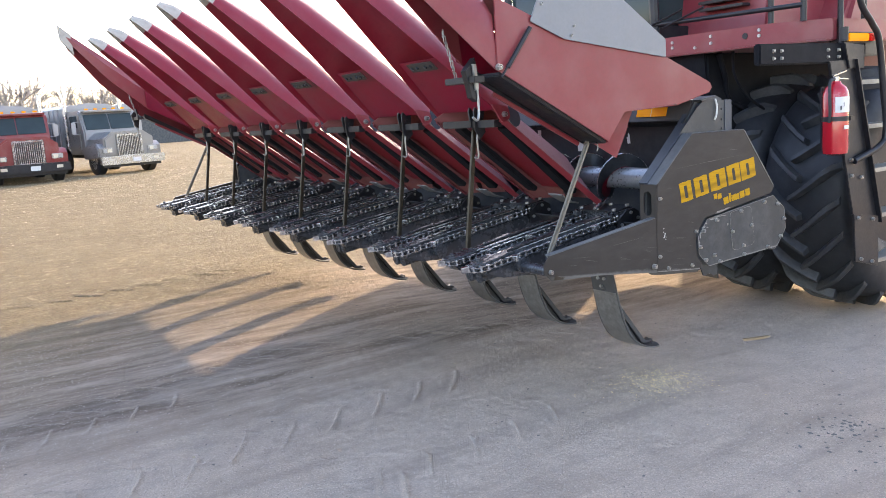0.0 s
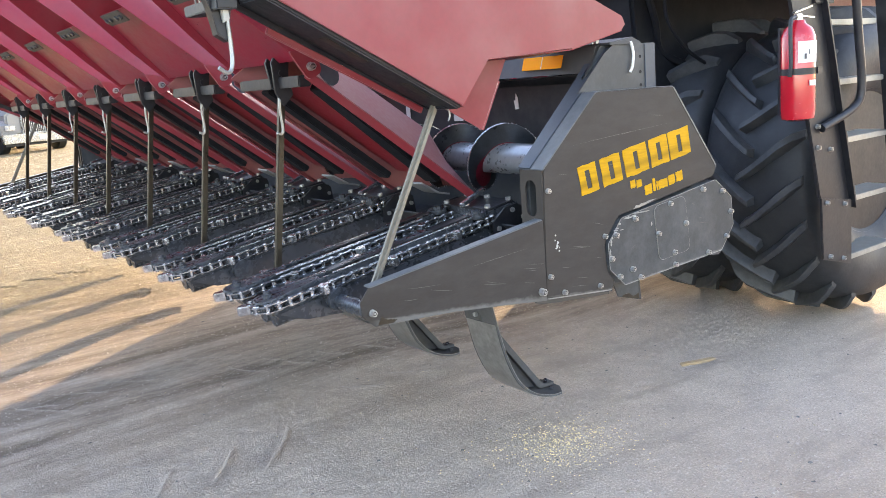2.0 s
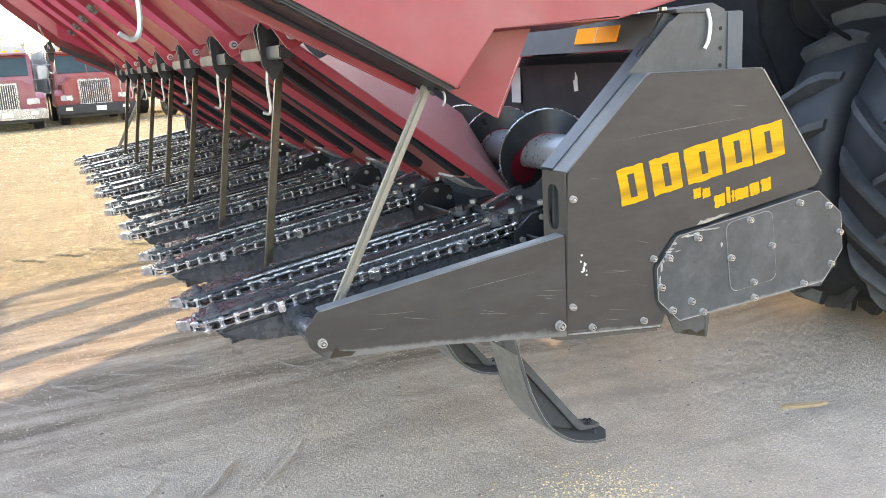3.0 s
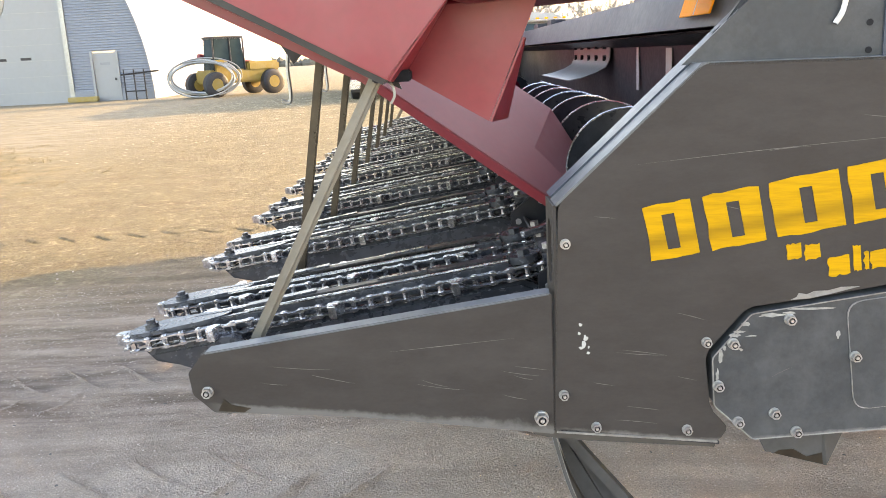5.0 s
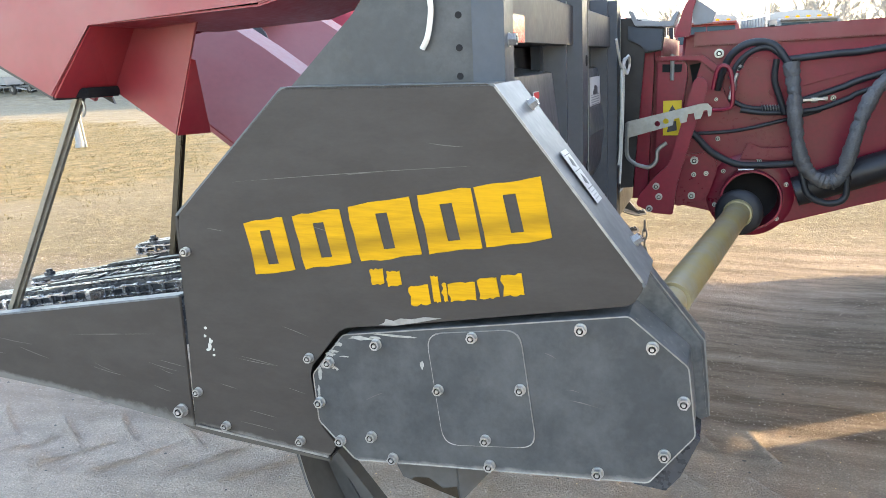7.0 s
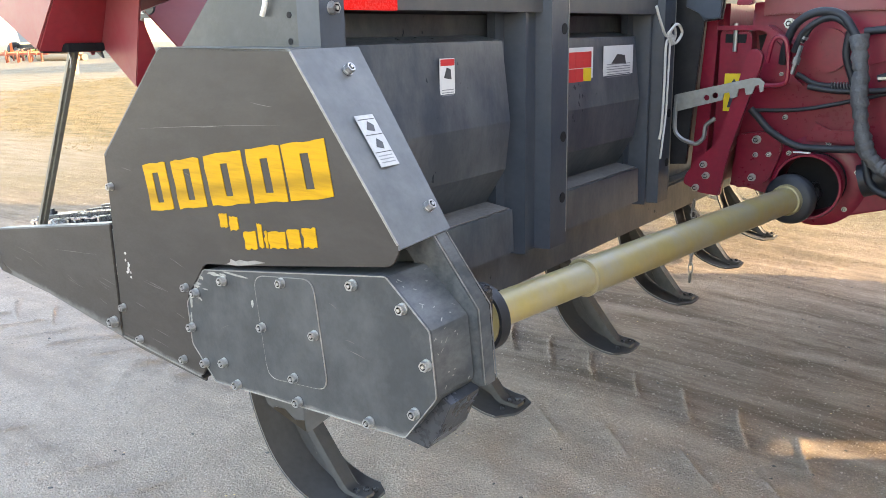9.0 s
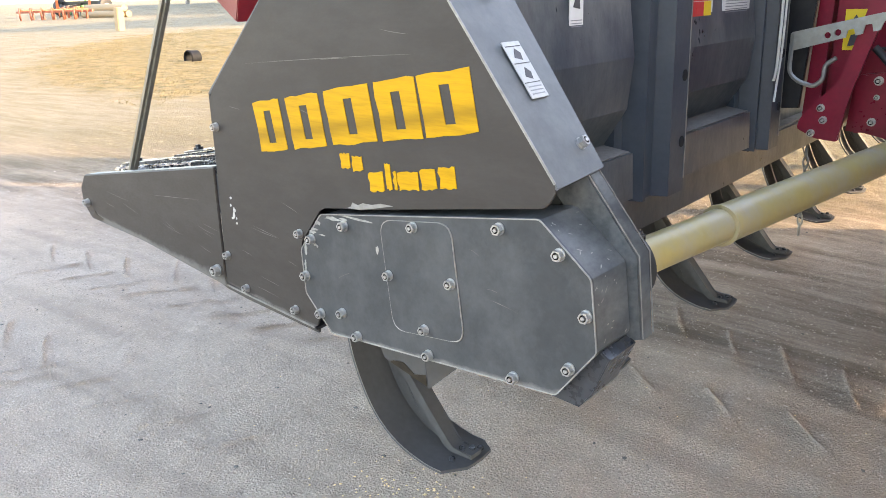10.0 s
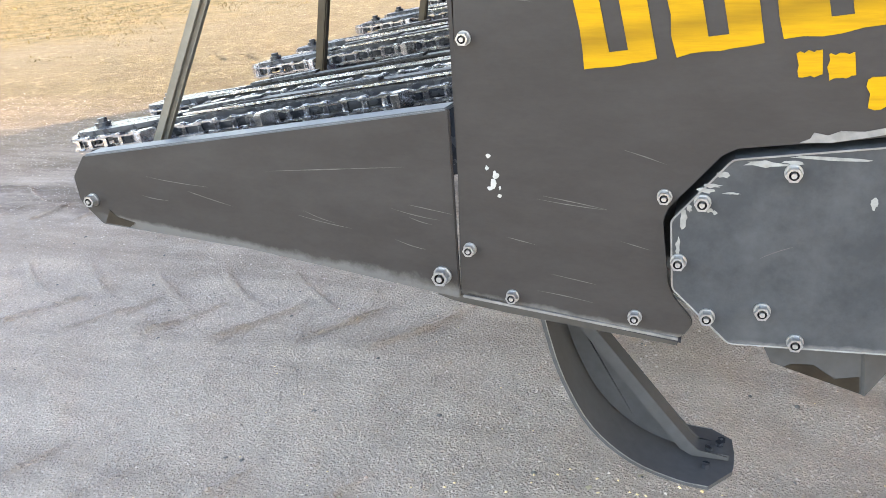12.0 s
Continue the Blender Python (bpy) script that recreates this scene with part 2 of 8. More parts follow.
HOSE = material("black_hose_sleeve", (0.085, 0.086, 0.088), 0.55, vary=0.35, grain=120, patch=14, bump=0.35, dirt=(0.12, 0.11, 0.10), dirt_amount=0.4)
DULL_LABEL = material("soiled_label_film", (0.42, 0.43, 0.43), 0.5, vary=0.15, grain=60, patch=12, bump=0.0, dirt=(0.15, 0.15, 0.15), dirt_amount=0.4)
SETTLED = material("settled_grey_dust", (0.13, 0.12, 0.108), 0.9, vary=0.35, grain=90, patch=10, bump=0.3)
WHITE = material("white_label", (0.62, 0.62, 0.61), 0.5, vary=0.06, grain=60, patch=12, bump=0.0)
INK = material("dark_label_print", (0.05, 0.05, 0.055), 0.5, vary=0.05, bump=0.0)
LABEL_RED = material("red_label_print", (0.55, 0.03, 0.03), 0.5, vary=0.05, bump=0.0)
LABEL_YELLOW = material("yellow_warning_label", (0.75, 0.52, 0.02), 0.45, vary=0.06, bump=0.0)
AMBER = material("amber_reflector", (1.0, 0.36, 0.004), 0.6, spec=0.15, vary=0.05, grain=300, bump=0.1, bump_scale=400)
RED_REF = material("red_reflector", (0.75, 0.015, 0.012), 0.25, vary=0.05, grain=300, bump=0.1, bump_scale=400, coat=0.5)
EXT_RED = material("glossy_red_cylinder", (0.43, 0.010, 0.02), 0.22, vary=0.05, bump=0.0, coat=0.6)
ROPE = material("white_cord", (0.55, 0.54, 0.50), 0.8, vary=0.15, grain=200, bump=0.3)
GLASS_DARK = material("dark_window_glass", (0.025, 0.040, 0.042), 0.08, vary=0.2, grain=2, patch=1, bump=0.0, spec=0.35)
TRUCK_RED = material("weathered_truck_red", (0.22, 0.028, 0.028), 0.35, vary=0.15, patch=1.0, bump=0.02, dirt=DUST, dirt_amount=0.3)
TRUCK_MAROON = material("maroon_truck_paint", (0.20, 0.05, 0.065), 0.3, vary=0.15, patch=1.0, bump=0.02, dirt=DUST, dirt_amount=0.3)
TRUCK_SILVER = material("silver_truck_paint", (0.245, 0.24, 0.235), 0.32, metal=0.3, vary=0.1, patch=1.0, bump=0.02, dirt=DUST, dirt_amount=0.2)
CHROME = material("dull_chrome", (0.42, 0.43, 0.45), 0.26, metal=0.9, vary=0.1, patch=3, bump=0.02)
TRAILER = material("ribbed_aluminium", (0.34, 0.35, 0.36), 0.45, metal=0.4, vary=0.12, patch=1.0, bump=0.03)
LENS = material("headlamp_lens", (0.60, 0.55, 0.45), 0.15, vary=0.1, bump=0.0, coat=0.5)
BLUE_STEEL = material("pale_blue_corrugated_steel", (0.165, 0.188, 0.222), 0.5, metal=0.1, vary=0.1, grain=8, patch=0.4, bump=0.02)
DOOR_WHITE = material("white_door_paint", (0.235, 0.245, 0.25), 0.5, vary=0.05, grain=6, patch=0.5, bump=0.02)
MACHINE_YELLOW = material("machine_yellow_paint", (0.25, 0.175, 0.035), 0.45, vary=0.15, patch=1.5, bump=0.03, dirt=DUST, dirt_amount=0.3)
GREEN = material("machine_green_paint", (0.04, 0.20, 0.05), 0.45, vary=0.15, patch=1.5, bump=0.03)
ORANGE = material("machine_orange_paint", (0.33, 0.095, 0.05), 0.5, vary=0.15, patch=1.5, bump=0.03)
BARK = material("grey_bark", (0.30, 0.28, 0.26), 0.9, vary=0.3, grain=20, bump=0.4)
HEDGE = material("dark_far_scrub", (0.10, 0.095, 0.075), 0.9, vary=0.3, grain=3, patch=0.3, bump=0.3)
KERNEL = material("spilled_corn_kernel", (0.78, 0.60, 0.31), 0.5, vary=0.3, grain=30, patch=20, bump=0.0)
PEBBLE = material("gravel_pebble", (0.33, 0.30, 0.27), 0.85, vary=0.3, grain=60, patch=9, bump=0.2)
pn_, pl_ = PEBBLE.node_tree.nodes, PEBBLE.node_tree.links
geo_, ramp_ = pn_.new("ShaderNodeNewGeometry"), pn_.new("ShaderNodeValToRGB")
ramp_.color_ramp.elements[0].color, ramp_.color_ramp.elements[1].color = (0.28, 0.230, 0.185, 1), (0.58, 0.485, 0.40, 1)
mid_ = ramp_.color_ramp.elements.new(0.72)
mid_.color = (0.44, 0.36, 0.295, 1)
pl_.new(geo_.outputs["Random Per Island"], ramp_.inputs[0])
pl_.new(ramp_.outputs[0], pn_["Principled BSDF"].inputs["Base Color"])
CRUMB = material("dry_crumbled_soil", (0.36, 0.30, 0.25), 0.9, vary=0.3, grain=60, patch=9, bump=0.1)
LUG = material("dusty_tread_rubber", (0.026, 0.029, 0.034), 0.58, vary=0.25, grain=60, patch=5, bump=0.06, dirt=(0.10, 0.102, 0.105), dirt_amount=0.5)
HUSK = material("dry_husk", (0.38, 0.31, 0.195), 0.8, vary=0.3, grain=15, patch=2, bump=0.2)
STRAW = material("dry_grass", (0.205, 0.150, 0.070), 0.8, vary=0.45, grain=9, patch=1.2, bump=0.0, dirt=(0.13, 0.12, 0.045), dirt_amount=0.7)
WOOD = material("weathered_wood_scrap", (0.36, 0.25, 0.14), 0.75, vary=0.25, grain=30, patch=12, bump=0.3, stretch=(1, 6, 6))


def ground_material():
    """Packed gravel yard: grey-brown fines, pale chips, darker brown streaks, and a dry-grass island beyond."""
    m = bpy.data.materials.new("packed_gravel_yard")
    m.use_nodes = True
    nt = m.node_tree
    n, l = nt.nodes, nt.links
    b = n["Principled BSDF"]
    b.inputs["Roughness"].default_value = 0.92
    b.inputs["Specular IOR Level"].default_value = 0.25
    co = n.new("ShaderNodeTexCoord")

    def noise_node(scale, detail=6, rough=0.6, vec=None):
        t = n.new("ShaderNodeTexNoise")
        t.inputs["Scale"].default_value, t.inputs["Detail"].default_value, t.inputs["Roughness"].default_value = scale, detail, rough
        l.new(vec or co.outputs["Object"], t.inputs[0])
        return t.outputs[0]

    def maths(op, a, c):
        x = n.new("ShaderNodeMath")
        x.operation = op
        for v, i in ((a, 0), (c, 1)):
            if isinstance(v, (int, float)):
                x.inputs[i].default_value = v
            else:
                l.new(v, x.inputs[i])
        return x.outputs[0]

    def ramp(src, lo, hi):
        r = n.new("ShaderNodeMapRange")
        r.inputs[1].default_value, r.inputs[2].default_value = lo, hi
        l.new(src, r.inputs[0])
        return r.outputs[0]

    def mix(f, a, c, kind="MIX"):
        x = n.new("ShaderNodeMix")
        x.data_type, x.blend_type = "RGBA", kind
        if isinstance(f, float):
            x.inputs[0].default_value = f
        else:
            l.new(f, x.inputs[0])
        for v, i in ((a, 6), (c, 7)):
            if isinstance(v, tuple):
                x.inputs[i].default_value = (*v, 1)
            else:
                l.new(v, x.inputs[i])
        return x.outputs[2]

    # gravel colour lifted above real gravel to brighten the shaded apron
    base = mix(ramp(noise_node(0.7), 0.35, 0.68), (0.596, 0.479, 0.377), (0.697, 0.564, 0.451))
    base = mix(ramp(noise_node(5.0, 8, 0.7), 0.45, 0.75), base, (0.462, 0.366, 0.290))
    mp = n.new("ShaderNodeMapping")
    mp.inputs["Rotation"].default_value = (0, 0, radians(-8))
    mp.inputs["Scale"].default_value = (0.35, 2.4, 1)
    l.new(co.outputs["Object"], mp.inputs[0])
    base = mix(ramp(noise_node(1.3, 5, 0.6, mp.outputs[0]), 0.50, 0.72), base, (0.378, 0.294, 0.228))
    vo = n.new("ShaderNodeTexVoronoi")
    vo.inputs["Scale"].default_value = 95
    l.new(co.outputs["Object"], vo.inputs[0])
    chips = ramp(vo.outputs["Distance"], 0.45, 0.08)
    # every grain its own tone
    tone = n.new("ShaderNodeSeparateColor")
    l.new(vo.outputs["Color"], tone.inputs[0])
    base = mix(maths("MULTIPLY", ramp(tone.outputs[0], 0.70, 1.0), 0.3), base, (0.40, 0.335, 0.28))
    base = mix(maths("MULTIPLY", ramp(tone.outputs[1], 0.80, 1.0), 0.25), base, (0.706, 0.596, 0.502))
    base = mix(maths("MULTIPLY", ramp(chips, 0.30, 0.0), 0.32), base, (0.26, 0.215, 0.175))
    base = mix(ramp(noise_node(260, 4, 0.7), 0.38, 0.60), mix(0.18, base, (0.30, 0.25, 0.21)), base)
    base = mix(maths("MULTIPLY", ramp(noise_node(22, 6, 0.7), 0.56, 0.72), 0.35), base, (0.40, 0.33, 0.27))
    # streaky band of darker brown, starting near y = 5
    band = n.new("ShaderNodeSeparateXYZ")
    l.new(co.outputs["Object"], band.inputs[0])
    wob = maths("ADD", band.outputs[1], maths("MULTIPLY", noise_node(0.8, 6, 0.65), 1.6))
    brown_band = maths("MULTIPLY", ramp(wob, 5.0, 5.9), ramp(noise_node(2.2, 7, 0.7, mp.outputs[0]), 0.30, 0.62))
    base = mix(maths("MULTIPLY", brown_band, 0.92), base, (0.145, 0.108, 0.082))
    # dry grass island beyond the yard
    sep = n.new("ShaderNodeSeparateXYZ")
    l.new(co.outputs["Object"], sep.inputs[0])

    ex, ey = maths("ADD", sep.outputs[0], 13.4), maths("SUBTRACT", sep.outputs[1], 16.8)
    u = maths("DIVIDE", maths("ADD", maths("MULTIPLY", ex, -0.85), maths("MULTIPLY", ey, 0.52)), 12.0)
    v = maths("DIVIDE", maths("ADD", maths("MULTIPLY", ex, 0.52), maths("MULTIPLY", ey, 0.85)), 5.5)
    d = maths("ADD", maths("POWER", maths("ABSOLUTE", u, 0.0), 2.5), maths("POWER", maths("ABSOLUTE", v, 0.0), 2.0))
    d = maths("ADD", d, maths("MULTIPLY", maths("SUBTRACT", noise_node(0.9, 6, 0.7), 0.5), 1.1))
    grass = mix(ramp(noise_node(3.2, 9, 0.8), 0.40, 0.60), (0.255, 0.185, 0.085), (0.095, 0.082, 0.034))
    # tan dirt of the open yard, beyond the grey gravel apron; toned down to offset its sunlight
    dirt = mix(ramp(noise_node(1.1, 7, 0.7), 0.35, 0.68), (0.192, 0.160, 0.080), (0.275, 0.234, 0.126))
    dirt = mix(maths("MULTIPLY", ramp(noise_node(1.6, 6, 0.7, mp.outputs[0]), 0.50, 0.66), 0.6), dirt, (0.185, 0.130, 0.075))
    dirt = mix(ramp(noise_node(45, 5, 0.75), 0.42, 0.62), mix(0.75, dirt, (0.105, 0.075, 0.045)), dirt)
    dirt = mix(maths("MULTIPLY", ramp(noise_node(9, 6, 0.8), 0.54, 0.64), 0.7), dirt, (0.37, 0.315, 0.185))
    dirt = mix(maths("MULTIPLY", ramp(noise_node(13, 9, 0.82, mp.outputs[0]), 0.54, 0.62), 0.65), dirt, (0.105, 0.080, 0.042))
    dirt = mix(maths("MULTIPLY", ramp(tone.outputs[2], 0.6, 1.0), 0.6), dirt, (0.12, 0.088, 0.055))
    pale = mix(ramp(noise_node(2.1, 8, 0.75, mp.outputs[0]), 0.42, 0.62), (0.265, 0.232, 0.170), (0.185, 0.152, 0.096))
    dirt = mix(maths("MULTIPLY", ramp(sep.outputs[0], -1.5, -5.5), 0.75), dirt, pale)
    edge = maths("ADD", maths("SUBTRACT", sep.outputs[1], maths("MULTIPLY", sep.outputs[0], 0.35)), maths("MULTIPLY", noise_node(0.5, 5, 0.6), 2.0))
    open_yard = ramp(edge, 6.2, 8.8)
    base = mix(open_yard, base, dirt)
    base = mix(ramp(d, 1.15, 0.75), base, grass)
    # pale litter of husks further out
    far = ramp(sep.outputs[1], 14.0, 24.0)
    lit = maths("MULTIPLY", far, ramp(noise_node(3.0, 8, 0.8), 0.5, 0.6))
    base = mix(maths("MULTIPLY", lit, 0.5), base, (0.36, 0.30, 0.19))
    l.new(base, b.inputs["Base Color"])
    bp = n.new("ShaderNodeBump")
    bp.inputs["Strength"].default_value, bp.inputs["Distance"].default_value = 0.95, 0.020
    hsum = maths("ADD", maths("ADD", maths("MULTIPLY", noise_node(110, 6, 0.75), 0.7), maths("MULTIPLY", noise_node(52, 5, 0.7), 0.6)), maths("ADD", maths("MULTIPLY", chips, 0.45), maths("MULTIPLY", noise_node(14, 6, 0.6), 1.0)))
    l.new(hsum, bp.inputs["Height"])
    l.new(bp.outputs[0], b.inputs["Normal"])
    return m


# ---- building helpers ----
def thing(name, loc=(0, 0, 0)):
    e = new(name)
    e.empty_display_size = 0.2
    e.location = loc
    return e


def part(name, bm, mat, parent=None, label="", smooth=40):
    """Links a bmesh as one mesh object; its coordinates are the world's, whatever its parent."""
    bmesh.ops.recalc_face_normals(bm, faces=bm.faces[:])
    me = bpy.data.meshes.new(name)
    bm.to_mesh(me)
    bm.free()
    me.materials.append(mat)
    if smooth:
        me.polygons.foreach_set("use_smooth", [True] * len(me.polygons))
        me.set_sharp_from_angle(angle=radians(smooth))
    ob = new(name, me)
    if parent:
        ob.parent = parent
        if parent.type == "EMPTY":
            ob.matrix_parent_inverse = Matrix.Translation(-parent.location)
    if label:
        ob["label"] = label
    return ob


def again(ob, m, parent=None):
    """Another object on the same mesh, moved by m."""
    o = ob.copy()
    scene.collection.objects.link(o)
    o.parent = parent or ob.parent
    o.matrix_parent_inverse = ob.matrix_parent_inverse if not (parent and parent.type == "EMPTY") else Matrix.Translation(-parent.location)
    o.matrix_basis = m
    return o


def box(bm, c, s, m=None, bevel=0.0):
    g = bmesh.ops.create_cube(bm, size=1.0, matrix=(m or Matrix()) @ Matrix.LocRotScale(c, None, s))
    if bevel:
        es = list({e for v in g["verts"] for e in v.link_edges})
        bmesh.ops.bevel(bm, geom=es, offset=bevel, segments=2, affect="EDGES")
    return bm


def span(bm, a, b, w, h, up=(0, 0, 1), bevel=0.0):
    """A bar from a to b, w wide and h deep."""
    a, b = Vector(a), Vector(b)
    d = (b - a).normalized()
    side = d.cross(Vector(up))
    side = side.normalized() if side.length > 1e-6 else Vector((1, 0, 0))
    top = side.cross(d)
    m = Matrix((d, side, top)).transposed().to_4x4()
    m.translation = (a + b) / 2
    return box(bm, (0, 0, 0), ((b - a).length, w, h), m, bevel)


def cyl(bm, a, b, r, seg=16, r2=None):
    a, b = Vector(a), Vector(b)
    q = (b - a).to_track_quat("Z", "Y").to_matrix().to_4x4()
    q.translation = (a + b) / 2
    bmesh.ops.create_cone(bm, cap_ends=True, segments=seg, radius1=r, radius2=r if r2 is None else r2, depth=(b - a).length, matrix=q)
    return bm


def tube(bm, pts, r, seg=8, closed=False):
    """A round bar bent along pts."""
    pts = [Vector(p) for p in pts]
    rings = []
    n = len(pts)
    ref = None
    for i, p in enumerate(pts):
        d = (pts[(i + 1) % n] - pts[i - 1]) if closed or 0 < i < n - 1 else (pts[1] - pts[0] if i == 0 else pts[-1] - pts[-2])
        d.normalize()
        if ref is None:
            ref = d.orthogonal().normalized()
        ref = (ref - d * ref.dot(d)).normalized()
        o = d.cross(ref)
        rr = r[i] if isinstance(r, (list, tuple)) else r
        rings.append([bm.verts.new(p + rr * (math.cos(k * math.tau / seg) * ref + math.sin(k * math.tau / seg) * o)) for k in range(seg)])
    for i in range(n if closed else n - 1):
        a, b = rings[i], rings[(i + 1) % n]
        for k in range(seg):
            bm.faces.new((a[k], a[(k + 1) % seg], b[(k + 1) % seg], b[k]))
    if not closed:
        bm.faces.new(rings[0])
        bm.faces.new(rings[-1])
    return bm


def curve_pts(ctrl, n=8):
    """Smooth points through control points."""
    c = [Vector(p) for p in ctrl]
    c = [2 * c[0] - c[1]] + c + [2 * c[-1] - c[-2]]
    out = []
    for i in range(1, len(c) - 2):
        for k in range(n):
            t = k / n
            out.append(0.5 * ((2 * c[i]) + (c[i + 1] - c[i - 1]) * t + (2 * c[i - 1] - 5 * c[i] + 4 * c[i + 1] - c[i + 2]) * t * t + (3 * c[i] - c[i - 1] - 3 * c[i + 1] + c[i + 2]) * t ** 3))
    out.append(c[-2])
    return out


def prism(bm, outline, y0, y1, bevel=0.0, holes=(), plane="xz", m=None):
    """A plate: an outline (with holes) drawn in a plane and given thickness."""
    def at(p, q):
        v = {"xz": (p[0], q, p[1]), "yz": (q, p[0], p[1]), "xy": (p[0], p[1], q)}[plane]
        return (m @ Vector(v)) if m else Vector(v)
    if not holes:
        lo = [bm.verts.new(at(p, y0)) for p in outline]
        hi = [bm.verts.new(at(p, y1)) for p in outline]
        n = len(outline)
        f0, f1 = bm.faces.new(lo), bm.faces.new(hi[::-1])
        for i in range(n):
            bm.faces.new((lo[i], hi[i], hi[(i + 1) % n], lo[(i + 1) % n]))
        if bevel:
            es = list({e for f in (f0, f1) for e in f.edges})
            bmesh.ops.bevel(bm, geom=es, offset=bevel, segments=2, affect="EDGES")
        return bm
    edges, loops = [], []
    for loop in (outline, *holes):
        vs = [bm.verts.new(at(p, y0)) for p in loop]
        loops.append(vs)
        edges += [bm.edges.new((vs[i], vs[(i + 1) % len(vs)])) for i in range(len(vs))]
    g = bmesh.ops.triangle_fill(bm, edges=edges, use_beauty=True)
    fs = [f for f in g["geom"] if isinstance(f, bmesh.types.BMFace)]
    ex = bmesh.ops.extrude_face_region(bm, geom=fs)
    d = at((0, 0), y1) - at((0, 0), y0)
    bmesh.ops.translate(bm, vec=d, verts=[v for v in ex["geom"] if isinstance(v, bmesh.types.BMVert)])
    return bm


def rounded(points, r, seg=4):
    """An outline with its corners rounded."""
    out = []
    n = len(points)
    for i in range(n):
        p, a, b = Vector(points[i]), Vector(points[i - 1]), Vector(points[(i + 1) % n])
        ra = min(r, 0.45 * (a - p).length, 0.45 * (b - p).length)
        p0, p1 = p + (a - p).normalized() * ra, p + (b - p).normalized() * ra
        for k in range(seg + 1):
            t = k / seg
            q = (1 - t) ** 2 * p0 + 2 * t * (1 - t) * p + t * t * p1
            out.append((q.x, q.y))
    return out


def shell(bm, sections, thick=0.006):
    """A sheet skin through a row of equal-length sections, given thickness."""
    rows = [[bm.verts.new(p) for p in s] for s in sections]
    fs = []
    for a, b in zip(rows, rows[1:]):
        for k in range(len(a) - 1):
            fs.append(bm.faces.new((a[k], a[k + 1], b[k + 1], b[k])))
    bmesh.ops.recalc_face_normals(bm, faces=fs)
    bmesh.ops.solidify(bm, geom=fs, thickness=thick)
    return bm


def lathe(bm, profile, centre, axis="y", seg=48, cap=True):
    """A solid of revolution: profile of (along, radius)."""
    rings = []
    for a, r in profile:
        ring = []
        for k in range(seg):
            c, s = r * math.cos(k * math.tau / seg), r * math.sin(k * math.tau / seg)
            v = {"y": (c, a, s), "x": (a, c, s), "z": (c, s, a)}[axis]
            ring.append(bm.verts.new(Vector(centre) + Vector(v)))
        rings.append(ring)
    for p, q in zip(rings, rings[1:]):
        for k in range(seg):
            bm.faces.new((p[k], p[(k + 1) % seg], q[(k + 1) % seg], q[k]))
    if cap:
        bm.faces.new(rings[0])
        bm.faces.new(rings[-1])
    return bm


def bolt_mesh(r=0.011, h=0.012):
    """A nut and washer on a stud end, facing -y."""
    bm = bmesh.new()
    cyl(bm, (0, 0.001, 0), (0, -0.003, 0), r * 1.10, 16)
    hexa, rim, well = ([bm.verts.new((q * math.cos(math.tau * k / n), y, q * math.sin(math.tau * k / n))) for k in range(n)] for q, y, n in ((r, -0.003, 12), (r * 0.97, -0.003 - h, 12), (r * 0.62, -0.003 - h, 12)))
    for ring in (hexa, rim):
        for k in range(1, 12, 2):
            ring[k].co.x *= 0.88
            ring[k].co.z *= 0.88
    deep = [bm.verts.new((0.55 * r * math.cos(math.tau * k / 12), 0.004 - h, 0.55 * r * math.sin(math.tau * k / 12))) for k in range(12)]
    for lo, hi in ((hexa, rim), (rim, well), (well, deep)):
        for k in range(12):
            f = bm.faces.new((lo[k], lo[(k + 1) % 12], hi[(k + 1) % 12], hi[k]))
            # well faces use the second slot, their shade put into the colour
            f.material_index = 1 if lo is well else 0
    bm.faces.new(deep).material_index = 1
    cyl(bm, (0, 0.004 - h, 0), (0, -0.003 - h * 1.15, 0), r * 0.36, 8)
    return bm


B = bmesh.new

# ---- ground ----
def rise(x, y):
    """The yard climbs gently towards the buildings, and more towards the open shed."""
    t = min(1, max(0, (y - 9) / 27))
    s = min(1, max(0, (y - 36.5) / 6)) * min(1, max(0, (-20.5 - x) / 3)) if y < 80 else 0
    r = min(1, max(0, (y - 4.5) / 4))
    d = min(1, max(0, (x - 3.5) / 1.7)) * min(1, max(0, (14 - x) / 4)) * min(1, max(0, (12 - y) / 4))
    return 0.31 * t * t * (3 - 2 * t) + 0.05 * r * r * (3 - 2 * r) + 0.62 * s * s * (3 - 2 * s) - 0.08 * d * d * (3 - 2 * d)


